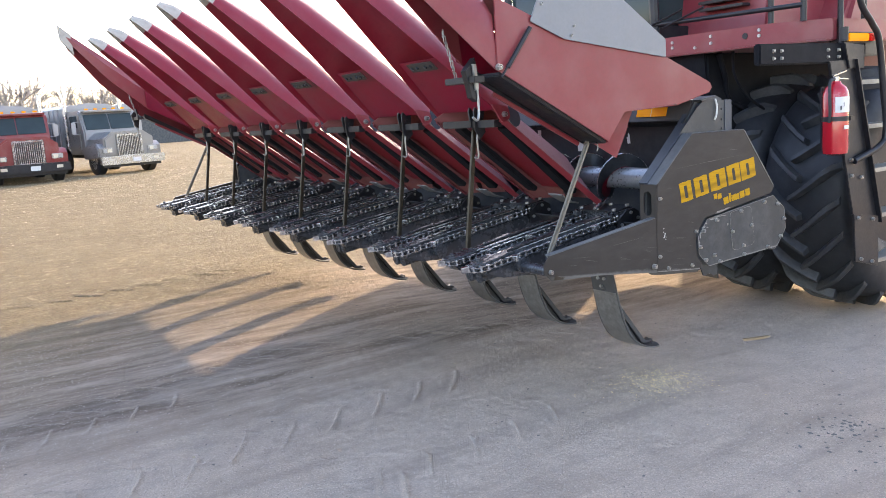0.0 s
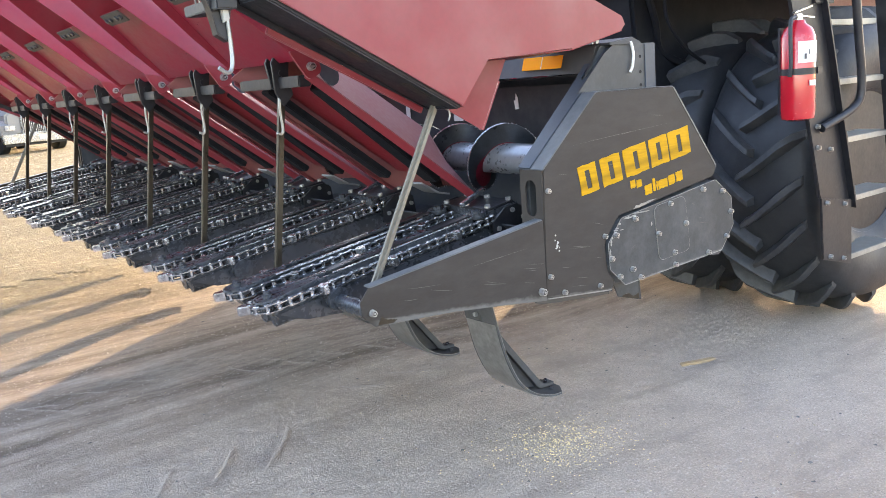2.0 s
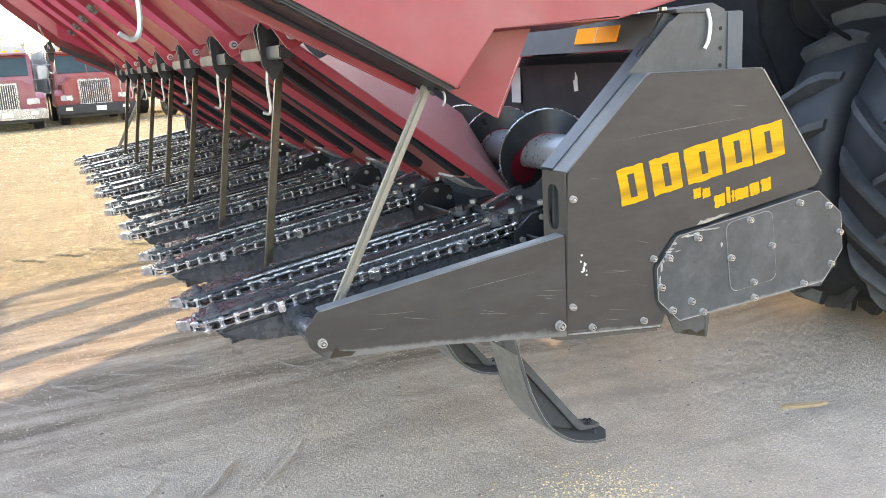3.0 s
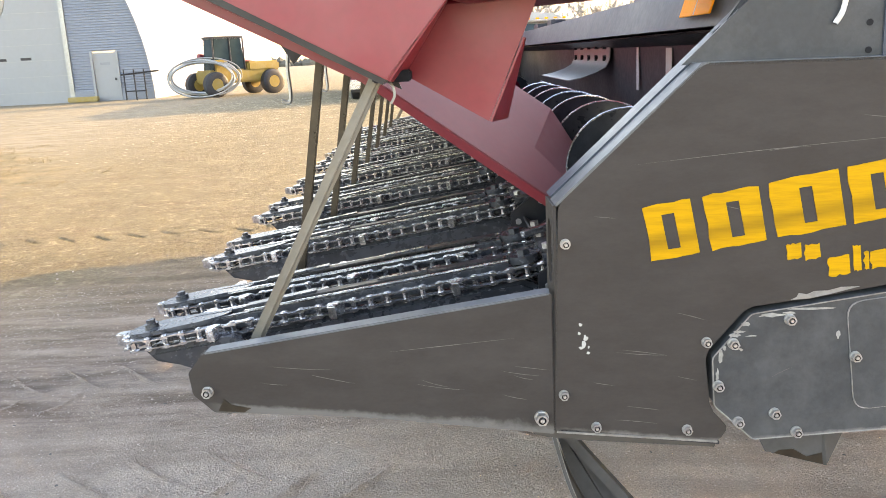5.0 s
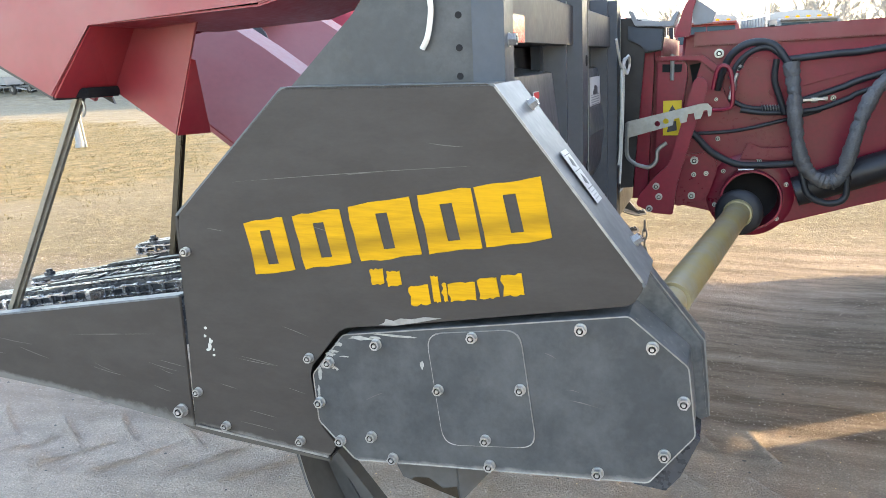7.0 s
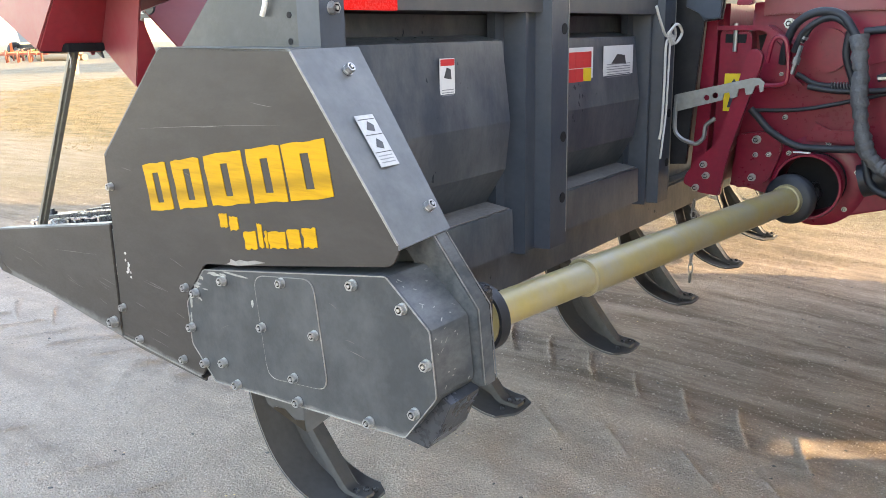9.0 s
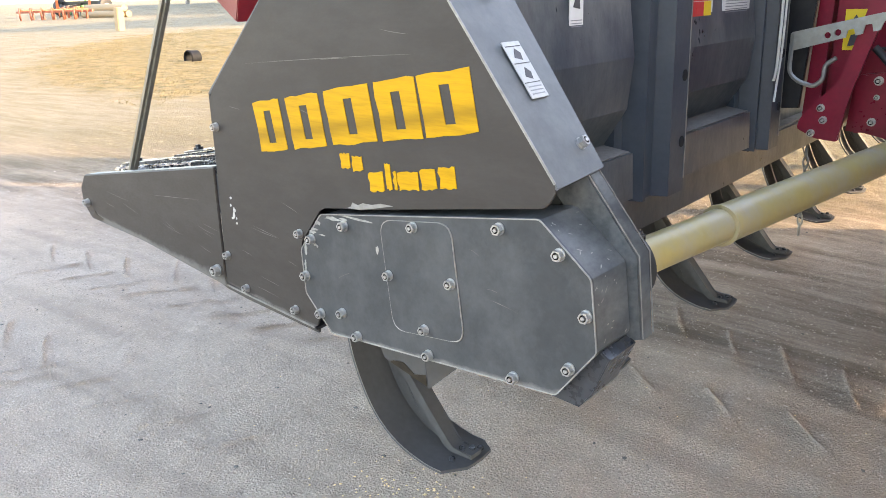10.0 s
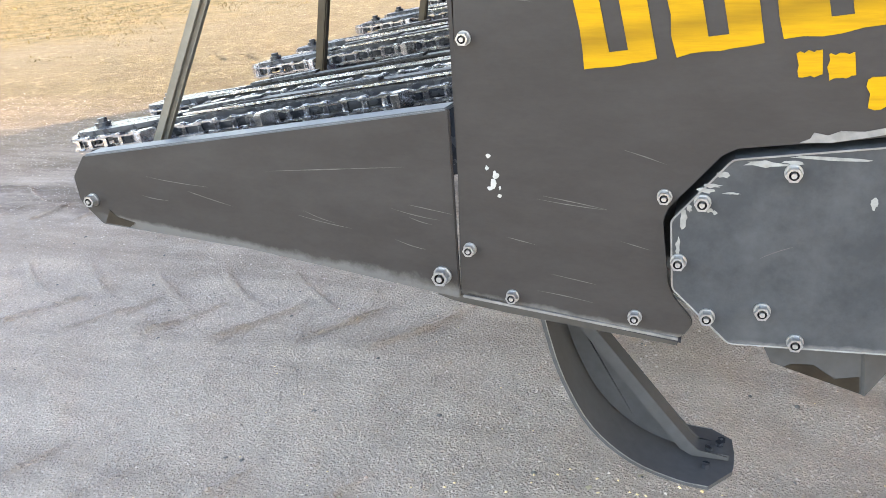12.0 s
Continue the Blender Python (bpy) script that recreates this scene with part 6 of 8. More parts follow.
# ---- feeder house with hoses, latch plate and drive hub ----
def feeder_house():
    e = thing("feeder_house", (5.2, MID_C, 0.9))
    y0, y1 = 5.10, 2 * MID_C - 5.10
    part("body", prism(B(), [(4.25, 0.90), (4.40, 0.89), (4.60, 0.805), (5.05, 0.93), (7.2, 1.42), (7.2, 2.02), (5.0, 1.585), (4.30, 1.57)], y0, y1, 0.01), DARK_RED, e, "deep red sheet-steel box")
    part("top_rail", prism(B(), [(4.34, 1.525), (5.0, 1.535), (7.0, 1.925), (7.0, 1.99), (5.0, 1.592), (4.34, 1.578)], y0 - 0.022, y0 + 0.002, 0.004), RED, e, "dusty red folded top rail")
    part("side_panel", prism(B(), [(4.62, 1.33), (5.0, 1.43), (6.6, 1.74), (6.6, 1.84), (5.0, 1.50), (4.60, 1.46)], y0 - 0.010, y0 + 0.002, 0.003), DARK_RED, e)
    fl = B()
    prism(fl, [(4.148, 1.513), (4.192, 1.511), (4.190, 1.40), (4.169, 0.935), (4.112, 0.934)], y0 - 0.055, y0 + 0.02, 0.004)
    part("front_flange", fl, DARK_RED, e)
    part("front_plate", box(B(), (4.19, MID_C, 1.24), (0.05, y1 - y0, 0.66)), DARK_RED, e)
    # dark coupling frame of the header, standing before the red flange
    part("coupling_sheet", prism(B(), [(4.055, 1.640), (4.120, 1.640), (4.238, 1.597), (4.227, 1.514), (4.160, 1.508), (4.122, 0.990), (4.058, 0.985)], 4.975, 4.99, 0.002), BLACK, e, "dark folded coupling sheet")
    part("coupling_channel", prism(B(), [(4.10, 1.610), (4.232, 1.592), (4.224, 1.518), (4.165, 1.512), (4.15, 1.54), (4.10, 1.56)], 4.955, 4.976, 0.004), SLATE, e)
    part("saddle_lip", prism(B(), rounded([(4.10, 1.665), (4.128, 1.608), (4.268, 1.600), (4.290, 1.655), (4.275, 1.655), (4.255, 1.618), (4.135, 1.626), (4.118, 1.665)], 0.006, 2), 4.945, y0, 0.002), GREY_POLY, e, "pale worn saddle lip")
    # recessed corner box with a bent strap round it
    part("corner_box", prism(B(), rounded([(4.203, 1.478), (4.314, 1.472), (4.320, 1.424), (4.268, 1.051), (4.203, 0.983)], 0.02, 3), y0 - 0.065, y0 + 0.002, 0.004), DARK_RED, e)
    part("box_strap", prism(B(), [(4.198, 1.492), (4.376, 1.490), (4.470, 1.419), (4.452, 1.400), (4.366, 1.474), (4.202, 1.476)], y0 - 0.085, y0 - 0.01, 0.002), DARK_RED, e)
    # black plate painted as the slot's inner shade
    part("box_slot", prism(B(), [(4.225, 1.462), (4.30, 1.460), (4.296, 1.430), (4.225, 1.432)], y0 - 0.070, y0 - 0.064), HOLE_SHADE, e)
    part("slot_pin", cyl(B(), (4.262, y0 - 0.074, 1.40), (4.262, y0 - 0.074, 1.50), 0.008, 8), GALV, e)
    part("gusset", prism(B(), [(4.335, 1.345), (4.37, 1.470), (4.44, 1.395), (4.47, 1.31), (4.50, 1.285), (4.36, 1.30)], y0 - 0.060, y0 - 0.045, 0.002), DARK_RED, e)
    # black sheet standing for shade in the pocket
    part("open_pocket", prism(B(), [(4.325, 1.455), (4.365, 1.462), (4.44, 1.392), (4.43, 1.31), (4.345, 1.335)], y0 - 0.012, y0 - 0.002), HOLE_SHADE, e)
    part("lower_gusset", prism(B(), rounded([(4.275, 1.10), (4.42, 1.12), (4.44, 1.05), (4.40, 0.93), (4.28, 0.895)], 0.02, 3), y0 - 0.03, y0 + 0.002, 0.004), DARK_RED, e)
    # leaning latch plate
    lp = B()
    prism(lp, rounded([(4.204, 0.900), (4.279, 0.893), (4.290, 0.990), (4.307, 1.070), (4.393, 1.353), (4.398, 1.394), (4.373, 1.415), (4.349, 1.406), (4.265, 1.092), (4.205, 1.035), (4.15, 0.965), (4.140, 0.93)], 0.012, 3), 4.90, 4.925, 0.004)
    lat = part("latch_plate", lp, DARK_RED, e, "leaning red latch plate")
    for x, z in ((4.216, 1.005), (4.227, 0.965), (4.191, 0.918)):
        bolt(lat, x, 4.90, z, scale=1.1)
    holes = [[(x + 0.011 * math.cos(q), z + 0.011 * math.sin(q)) for q in [math.tau * i / 8 for i in range(8)]] for x, z in ((4.219, 1.245), (4.250, 1.254))]
    lk = B()
    prism(lk, [(4.105, 1.192), (4.275, 1.238), (4.280, 1.262), (4.298, 1.266), (4.304, 1.245), (4.325, 1.250), (4.330, 1.278), (4.350, 1.282), (4.356, 1.258), (4.376, 1.262), (4.385, 1.290), (4.398, 1.292), (4.402, 1.268), (4.412, 1.272), (4.415, 1.300), (4.400, 1.316), (4.375, 1.316), (4.105, 1.254)], 4.88, 4.888, 0, holes)
    part("link_bar", lk, GALV, e, "zinc-plated bar with holes and hook")
    hb = B()
    tube(hb, curve_pts([(4.108, 4.884, 1.25), (4.106, 4.884, 1.18), (4.109, 4.882, 1.124), (4.136, 4.88, 1.096), (4.165, 4.88, 1.085), (4.192, 4.88, 1.081), (4.217, 4.88, 1.105), (4.223, 4.88, 1.147), (4.254, 4.88, 1.173)], 4), 0.008, 6)
    part("hook_bar", hb, GALV, e)
    hd = B()
    tube(hd, curve_pts([(4.345, 4.89, 1.293), (4.462, 4.89, 1.293), (4.486, 4.89, 1.323), (4.478, 4.89, 1.42), (4.46, 4.89, 1.449), (4.432, 4.89, 1.440), (4.415, 4.895, 1.366)], 4), 0.0075, 6)
    part("release_handle", hd, DARK_RED, e)
    wl = part("warning_label", box(B(), (4.265, y0 - 0.068, 1.255), (0.070, 0.002, 0.135)), LABEL_YELLOW, e, "yellow warning label with black signs")
    part("label_mark", prism(B(), [(4.240, 1.262), (4.290, 1.262), (4.265, 1.305)], y0 - 0.071, y0 - 0.0695), INK, wl)
    part("label_mark", prism(B(), [(4.245, 1.200), (4.283, 1.207), (4.279, 1.245), (4.253, 1.237)], y0 - 0.071, y0 - 0.0695), INK, wl)
    # drive hub round the shaft end
    h = B()
    lathe(h, [(4.96, 0.116), (4.945, 0.112), (4.945, 0.105), (5.09, 0.100), (5.09, 0.15), (5.10, 0.165)], (4.562, 0, 0.945), "y", 36, False)
    part("drive_hub", h, DARK_RED, e, "round red hub housing")
    # black disc painting the dark inside of the hub
    part("hub_back", cyl(B(), (4.562, 5.07, 0.945), (4.562, 5.08, 0.945), 0.104, 28), HOLE_SHADE, e)
    for k in range(6):
        a = k * math.tau / 6 + 0.3
        bolt(e, 4.562 + 0.138 * math.cos(a), 5.09, 0.945 + 0.138 * math.sin(a), scale=0.75)
    part("hub_label", box(B(), (4.540, 4.940, 1.064), (0.055, 0.014, 0.004)), WHITE, e)
    for x, z, s, d in ((4.433, 1.494, 1.5, 0.022), (4.350, 1.084, 1.3, 0.03), (4.349, 1.028, 0.8, 0.03), (4.342, 0.943, 1.2, 0.03), (4.396, 1.032, 0.8, 0.03), (4.436, 1.166, 0.8, 0.0), (4.845, 1.313, 0.9, 0.0), (4.820, 1.309, 0.6, 0.0), (4.585, 1.089, 0.7, 0.0), (4.427, 1.322, 0.6, 0.06)):
        bolt(e, x, y0 - d - 0.001, z, scale=s)
    part("swivel_boss", cyl(B(), (4.56, y0 - 0.018, 1.40), (4.56, y0 + 0.01, 1.40), 0.075, 28), DARK_RED, e)
    part("lift_cylinder", cyl(B(), (4.72, 5.02, 0.968), (6.4, 5.02, 1.52), 0.056, 24), BLACK, e, "black hydraulic lift cylinder")
    part("torn_plate", prism(B(), [(4.52, 1.09), (4.66, 1.085), (4.74, 1.10), (4.72, 1.135), (4.60, 1.13), (4.55, 1.155)], y0 - 0.04, y0 - 0.034), DARK_RED, e)
    for pts, r in (
        ([(4.43, 5.03, 1.36), (4.445, 5.00, 1.42), (4.48, 4.97, 1.490), (4.546, 4.96, 1.528), (4.624, 4.96, 1.515), (4.68, 4.95, 1.44)], 0.014),
        ([(4.50, 4.98, 1.435), (4.535, 4.97, 1.488), (4.60, 4.96, 1.510), (4.66, 4.96, 1.465), (4.70, 4.95, 1.40)], 0.011),
        ([(4.475, 4.99, 1.40), (4.505, 4.97, 1.462), (4.56, 4.965, 1.502), (4.63, 4.965, 1.497), (4.69, 4.955, 1.42)], 0.010),
        ([(4.638, 5.03, 1.465), (4.633, 5.03, 1.392), (4.652, 5.03, 1.329), (4.675, 5.03, 1.262)], 0.012),
        ([(4.734, 5.05, 1.309), (4.867, 5.05, 1.353), (5.01, 5.05, 1.403), (5.8, 5.05, 1.62)], 0.012),
        ([(4.516, 5.05, 1.279), (4.617, 5.05, 1.266), (4.775, 5.05, 1.273), (4.888, 5.05, 1.311), (5.013, 5.05, 1.358), (5.8, 5.05, 1.56)], 0.010),
        ([(4.473, 5.06, 1.322), (4.536, 5.06, 1.289), (4.617, 5.06, 1.282), (4.70, 5.06, 1.285)], 0.009),
        ([(4.33, 5.06, 1.190), (4.498, 5.06, 1.199), (4.68, 5.06, 1.238), (4.80, 5.06, 1.27)], 0.007),
        ([(4.34, 5.0, 1.20), (4.363, 5.0, 1.178), (4.417, 5.0, 1.123), (4.501, 5.0, 1.079), (4.582, 5.0, 1.072), (4.73, 5.0, 1.078)], 0.013),
        ([(4.68, 5.05, 1.462), (4.842, 5.05, 1.476), (4.99, 5.05, 1.489), (5.5, 5.05, 1.58), (6.2, 5.05, 1.72)], 0.013),
        ([(4.735, 4.96, 1.05), (4.762, 4.95, 0.968), (4.83, 4.945, 0.937), (4.886, 4.95, 0.958), (4.890, 4.95, 1.04)], 0.012),
    ):
        part("hose", tube(B(), curve_pts(pts, 6), r, 10), RUBBER, e, "black rubber hydraulic hose")
    for pts in ([(4.682, 4.95, 1.453), (4.695, 4.945, 1.372), (4.702, 4.94, 1.271), (4.716, 4.94, 1.167), (4.740, 4.94, 1.085), (4.785, 4.94, 1.030), (4.835, 4.945, 1.012)], [(4.828, 4.945, 1.010), (4.872, 4.95, 1.045), (4.898, 4.95, 1.135), (4.926, 4.955, 1.245), (4.958, 4.96, 1.324), (5.008, 4.97, 1.381), (5.12, 5.0, 1.43)]):
        c = curve_pts(pts, 8)
        rr = [0.026 + 0.0022 * math.sin(i * 2.1) + 0.002 * math.sin(i * 0.45 + 1) for i in range(len(c))]
        sl = tube(B(), c, rr, 20)
        for v in sl.verts:
            v.co += Vector((0.8, 0.4, 0.5)) * (0.006 * noise.noise(v.co * 26) + 0.005 * noise.noise(Vector((v.co.x * 20 + v.co.z * 45, v.co.y * 60, v.co.z * 12))))
        part("hose_sleeve", sl, HOSE, e, "wrapped dark grey hose bundle")
    for a, b in (((4.475, 4.985, 1.325), (4.500, 4.982, 1.42)), ((4.50, 4.98, 1.43), (4.52, 4.975, 1.465)), ((4.735, 5.045, 1.31), (4.82, 5.045, 1.315))):
        c = B()
        cyl(c, a, b, 0.008, 6)
        cyl(c, Vector(a).lerp(Vector(b), 0.35), Vector(a).lerp(Vector(b), 0.6), 0.013, 6)
        part("coupling", c, ZINC, e)
    sp = B()
    tube(sp, [(4.59 + 0.0014 * k, 5.05 + 0.012 * math.cos(k * 0.9), 1.284 + 0.012 * math.sin(k * 0.9)) for k in range(50)], 0.0022, 4)
    part("spring", sp, GALV, e)
    ear = B()
    prism(ear, rounded([(4.270, 1.56), (4.283, 1.60), (4.298, 1.656), (4.322, 1.70), (4.350, 1.70), (4.335, 1.65), (4.328, 1.56)], 0.012, 3), y0 - 0.12, y0 - 0.09, 0.003)
    part("saddle_ear", ear, DARK_RED, e)
    part("ear_cap", prism(B(), [(4.340, 1.602), (4.405, 1.609), (4.420, 1.645), (4.345, 1.70), (4.330, 1.66)], y0 - 0.10, y0 - 0.06, 0.003), GREY_POLY, e)
    return tagged(e, "deep red feeder house with hoses and hub", "feeder house")


feeder_house()
cd = B()
tube(cd, curve_pts([(4.085, 4.72, 1.56), (4.09, 4.76, 1.50), (4.095, 4.80, 1.46), (4.10, 4.85, 1.49), (4.095, 4.88, 1.46), (4.10, 4.83, 1.43), (4.10, 4.80, 1.47), (4.10, 4.86, 1.45), (4.095, 4.80, 1.44), (4.095, 4.795, 1.30), (4.09, 4.80, 1.15), (4.085, 4.795, 1.10)], 6), 0.005, 6)
tube(cd, curve_pts([(4.10, 4.82, 1.45), (4.10, 4.815, 1.30), (4.095, 4.82, 1.18), (4.09, 4.80, 1.03)], 6), 0.004, 6)
tube(cd, curve_pts([(4.10, 4.80, 1.47), (4.115, 4.84, 1.50), (4.115, 4.89, 1.47), (4.11, 4.84, 1.435), (4.105, 4.80, 1.46)], 6), 0.005, 6)
tagged(part("cord", cd, ROPE), "knotted white cord hanging on the frame post", "cord")
hanging_chain("stop_chain", (4.17, 4.95, 0.84), 9, "short link chain under the latch plate", 0.026)


# ---- front wheel, cab platform, ladder and extinguisher ----
def wheel():
    c = Vector((0, 0, 0.95))
    e = thing("front_wheel")
    R, hw = 0.875, 0.335
    t = B()
    lathe(t, [(-hw + 0.08, 0.42), (-hw - 0.015, 0.55), (-hw - 0.03, 0.68), (-hw, 0.80), (-hw + 0.05, R - 0.045), (-0.15, R - 0.008), (0, R), (0.15, R - 0.008), (hw - 0.05, R - 0.045), (hw, 0.80), (hw + 0.03, 0.68), (hw + 0.015, 0.55), (hw - 0.08, 0.42)], c, "y", 72, False)
    tyre = part("tyre", t, RUBBER, e, "black lugged tractor tyre", smooth=50)
    n = 20
    for s in (-1, 1):
        lg = B()
        vs = []
        for j in range(8):
            u = j / 7
            y = s * (u * (hw + 0.01) - 0.035)
            r0 = R - 0.02 - 0.13 * max(0, u - 0.72) / 0.28
            r1 = R + 0.070 - 0.022 * u - 0.085 * max(0, u - 0.80) / 0.20
            w = 0.021 + 0.012 * u
            vs.append([lg.verts.new((r * math.cos(-0.30 * u ** 1.15 + d), y, r * math.sin(-0.30 * u ** 1.15 + d))) for d, r in ((-w * 1.5, r0), (-w * 1.0, r1 - 0.012), (-w * 0.75, r1), (w * 0.75, r1), (w * 1.0, r1 - 0.012), (w * 1.5, r0))])
        for p, q in zip(vs, vs[1:]):
            for i in range(5):
                lg.faces.new((p[i], p[i + 1], q[i + 1], q[i]))
        lg.faces.new(vs[0])
        lg.faces.new(vs[-1])
        lug = part("tread_lug", lg, LUG, tyre, smooth=30)
        for k in range(n):
            m = Matrix.Translation(c) @ Matrix.Rotation(math.tau * (k + (0.5 if s > 0 else 0.0)) / n, 4, "Y")
            if k:
                again(lug, m)
            else:
                lug.matrix_basis = m
    r = B()
    lathe(r, [(-0.25, 0.42), (-0.27, 0.44), (-0.20, 0.38), (-0.06, 0.34), (-0.06, 0.10), (-0.12, 0.10), (-0.12, 0.0001)], c, "y", 40)
    part("rim", r, BLACK, e)
    return tagged(e, "large black lugged dual tyre of a combine", "wheel", "front wheels of the combine")


first_wheel = wheel()
first_wheel.matrix_basis = Matrix.Translation((6.50, 3.705, -0.08))
for yw in (4.46, 2 * MID_C - 3.705, 2 * MID_C - 4.46):
    copy_thing(first_wheel, Matrix.Translation((6.50, yw, -0.08)))


def combine_body():
    e = thing("combine_body", (7.5, MID_C, 1.9))
    y0, y1 = 3.75, 2 * MID_C - 3.75
    part("platform_edge", prism(B(), [(5.36, y0), (5.60, 3.42), (7.6, 3.42), (7.6, 5.4), (5.36, 5.4)], 1.985, 2.135, 0.01, plane="xy"), RED, e, "red platform edge with bolts")
    bolts = B()
    for y, z in ((4.62, 2.09), (4.62, 2.05), (4.25, 2.10), (4.25, 2.05), (3.83, 2.10), (3.83, 2.06), (4.40, 2.03)):
        cyl(bolts, (5.36, y, z), (5.348, y, z), 0.012, 8)
    part("bolt", bolts, ZINC, e)
    # black disc painted as the shade of an oval hole
    part("oval_hole", cyl(B(), (5.36, 3.95, 2.07), (5.355, 3.95, 2.07), 0.022, 14), BLACK, e)
    # sunk to near black for the shade below the platform
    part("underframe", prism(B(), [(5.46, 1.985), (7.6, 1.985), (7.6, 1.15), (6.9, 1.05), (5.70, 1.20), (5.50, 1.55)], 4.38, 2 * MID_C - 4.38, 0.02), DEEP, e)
    # four unseen boxes added to block low sun, leaving small lit patches
    part("final_drive", box(B(), (6.5, 6.62, 0.81), (0.32, 0.50, 0.82), bevel=0.05), BLACK, e)
    part("transmission", box(B(), (6.5, 5.45, 0.965), (0.70, 1.20, 0.63), bevel=0.06), BLACK, e)
    part("belly_pan", box(B(), (7.25, 5.55, 0.86), (0.60, 1.86, 0.90), bevel=0.06), BLACK, e)
    part("brake_housing", box(B(), (6.86, 6.42, 0.95), (0.30, 0.46, 0.44), bevel=0.03), BLACK, e)
    part("axle", cyl(B(), (6.50, 4.0, 0.95), (6.50, 2 * MID_C - 4.0, 0.95), 0.16, 16), BLACK, e)
    for k in range(9):
        y = 4.2 + 0.13 * k
        part("underside_pipe", tube(B(), curve_pts([(5.55, y, 1.98), (5.60 + 0.05 * (k % 3), y + 0.02, 1.80), (5.75, y + 0.06 * (k % 2), 1.62), (6.0, y, 1.50)], 4), 0.012 + 0.012 * (k % 3), 8), DEEP, e)
    # cab: frame, dark glass, louvred red lower panel
    part("cab_floor", box(B(), (6.1, MID_C, 2.19), (1.4, 2.0, 0.11), bevel=0.01), BLACK, e)
    gl = part("cab_glass", prism(B(), [(5.46, 2.24), (7.1, 2.24), (7.2, 3.5), (5.75, 3.5), (5.42, 2.9)], MID_C - 0.92, MID_C + 0.92, 0.03), GLASS_DARK, e, "dark cab glass")
    for y in (MID_C - 0.93, MID_C + 0.93):
        part("cab_pillar", tube(B(), [(5.44, y, 2.22), (5.40, y, 2.9), (5.73, y, 3.52)], 0.04, 8), BLACK, e)
    part("cab_roof", box(B(), (6.35, MID_C, 3.58), (1.7, 2.05, 0.16), bevel=0.05), RED, e)
    part("side_panel", prism(B(), [(5.75, 2.14), (9.8, 2.14), (9.8, 3.3), (7.2, 3.3), (5.85, 2.75)], 4.05, 5.2, 0.02), RED, e, "red side panel with louvres")
    for k in range(4):
        part("louvre", box(B(), (5.70 + 0.03, 4.42, 2.34 + 0.055 * k), (0.10, 0.42, 0.022), Matrix.Translation((0, 0, 0)), 0.004), BLACK, e)
    part("body_side", prism(B(), [(6.4, 2.14), (10.5, 1.3), (11.5, 1.6), (11.5, 3.7), (7.4, 3.9), (6.8, 2.9)], 3.80, 2 * MID_C - 3.80, 0.04), RED, e, "red combine body side")
    part("grain_tank", box(B(), (8.9, MID_C, 3.95), (2.6, 2.8, 0.5), bevel=0.05), RED, e)
    # rails on the platform
    for pts, r in (([(5.42, 5.3, 2.26), (5.42, 3.80, 2.24), (5.45, 3.55, 2.24)], 0.018), ([(5.45, 3.80, 2.13), (5.45, 3.80, 2.9)], 0.022), ([(5.46, 3.55, 2.13), (5.46, 3.55, 2.9)], 0.022), ([(5.66, 3.40, 1.86), (5.66, 3.40, 2.9)], 0.02), ([(5.95, 3.40, 2.13), (5.95, 3.40, 2.95)], 0.02)):
        part("rail", tube(B(), pts, r, 10), BLACK, e, "black tubular rail")
    wp = B()
    tube(wp, [(5.40, 5.0, 2.22), (5.40, 4.55, 2.34)], 0.008, 6)
    tube(wp, [(5.40, 4.75, 2.22), (5.40, 4.35, 2.33)], 0.008, 6)
    part("wiper", wp, BLACK, e)
    rear = B()
    lathe(rear, [(-0.25, 0.35), (-0.25, 0.62), (-0.18, 0.70), (0.18, 0.70), (0.25, 0.62), (0.25, 0.35)], (10.3, 4.2, 0.70), "y", 32)
    part("rear_tyre", rear, RUBBER, e)
    rear = B()
    lathe(rear, [(-0.25, 0.35), (-0.25, 0.62), (-0.18, 0.70), (0.18, 0.70), (0.25, 0.62), (0.25, 0.35)], (10.3, 2 * MID_C - 4.2, 0.70), "y", 32)
    part("rear_tyre", rear, RUBBER, e)
    return tagged(e, "red combine harvester body with cab and platform", "combine")


combine_body()


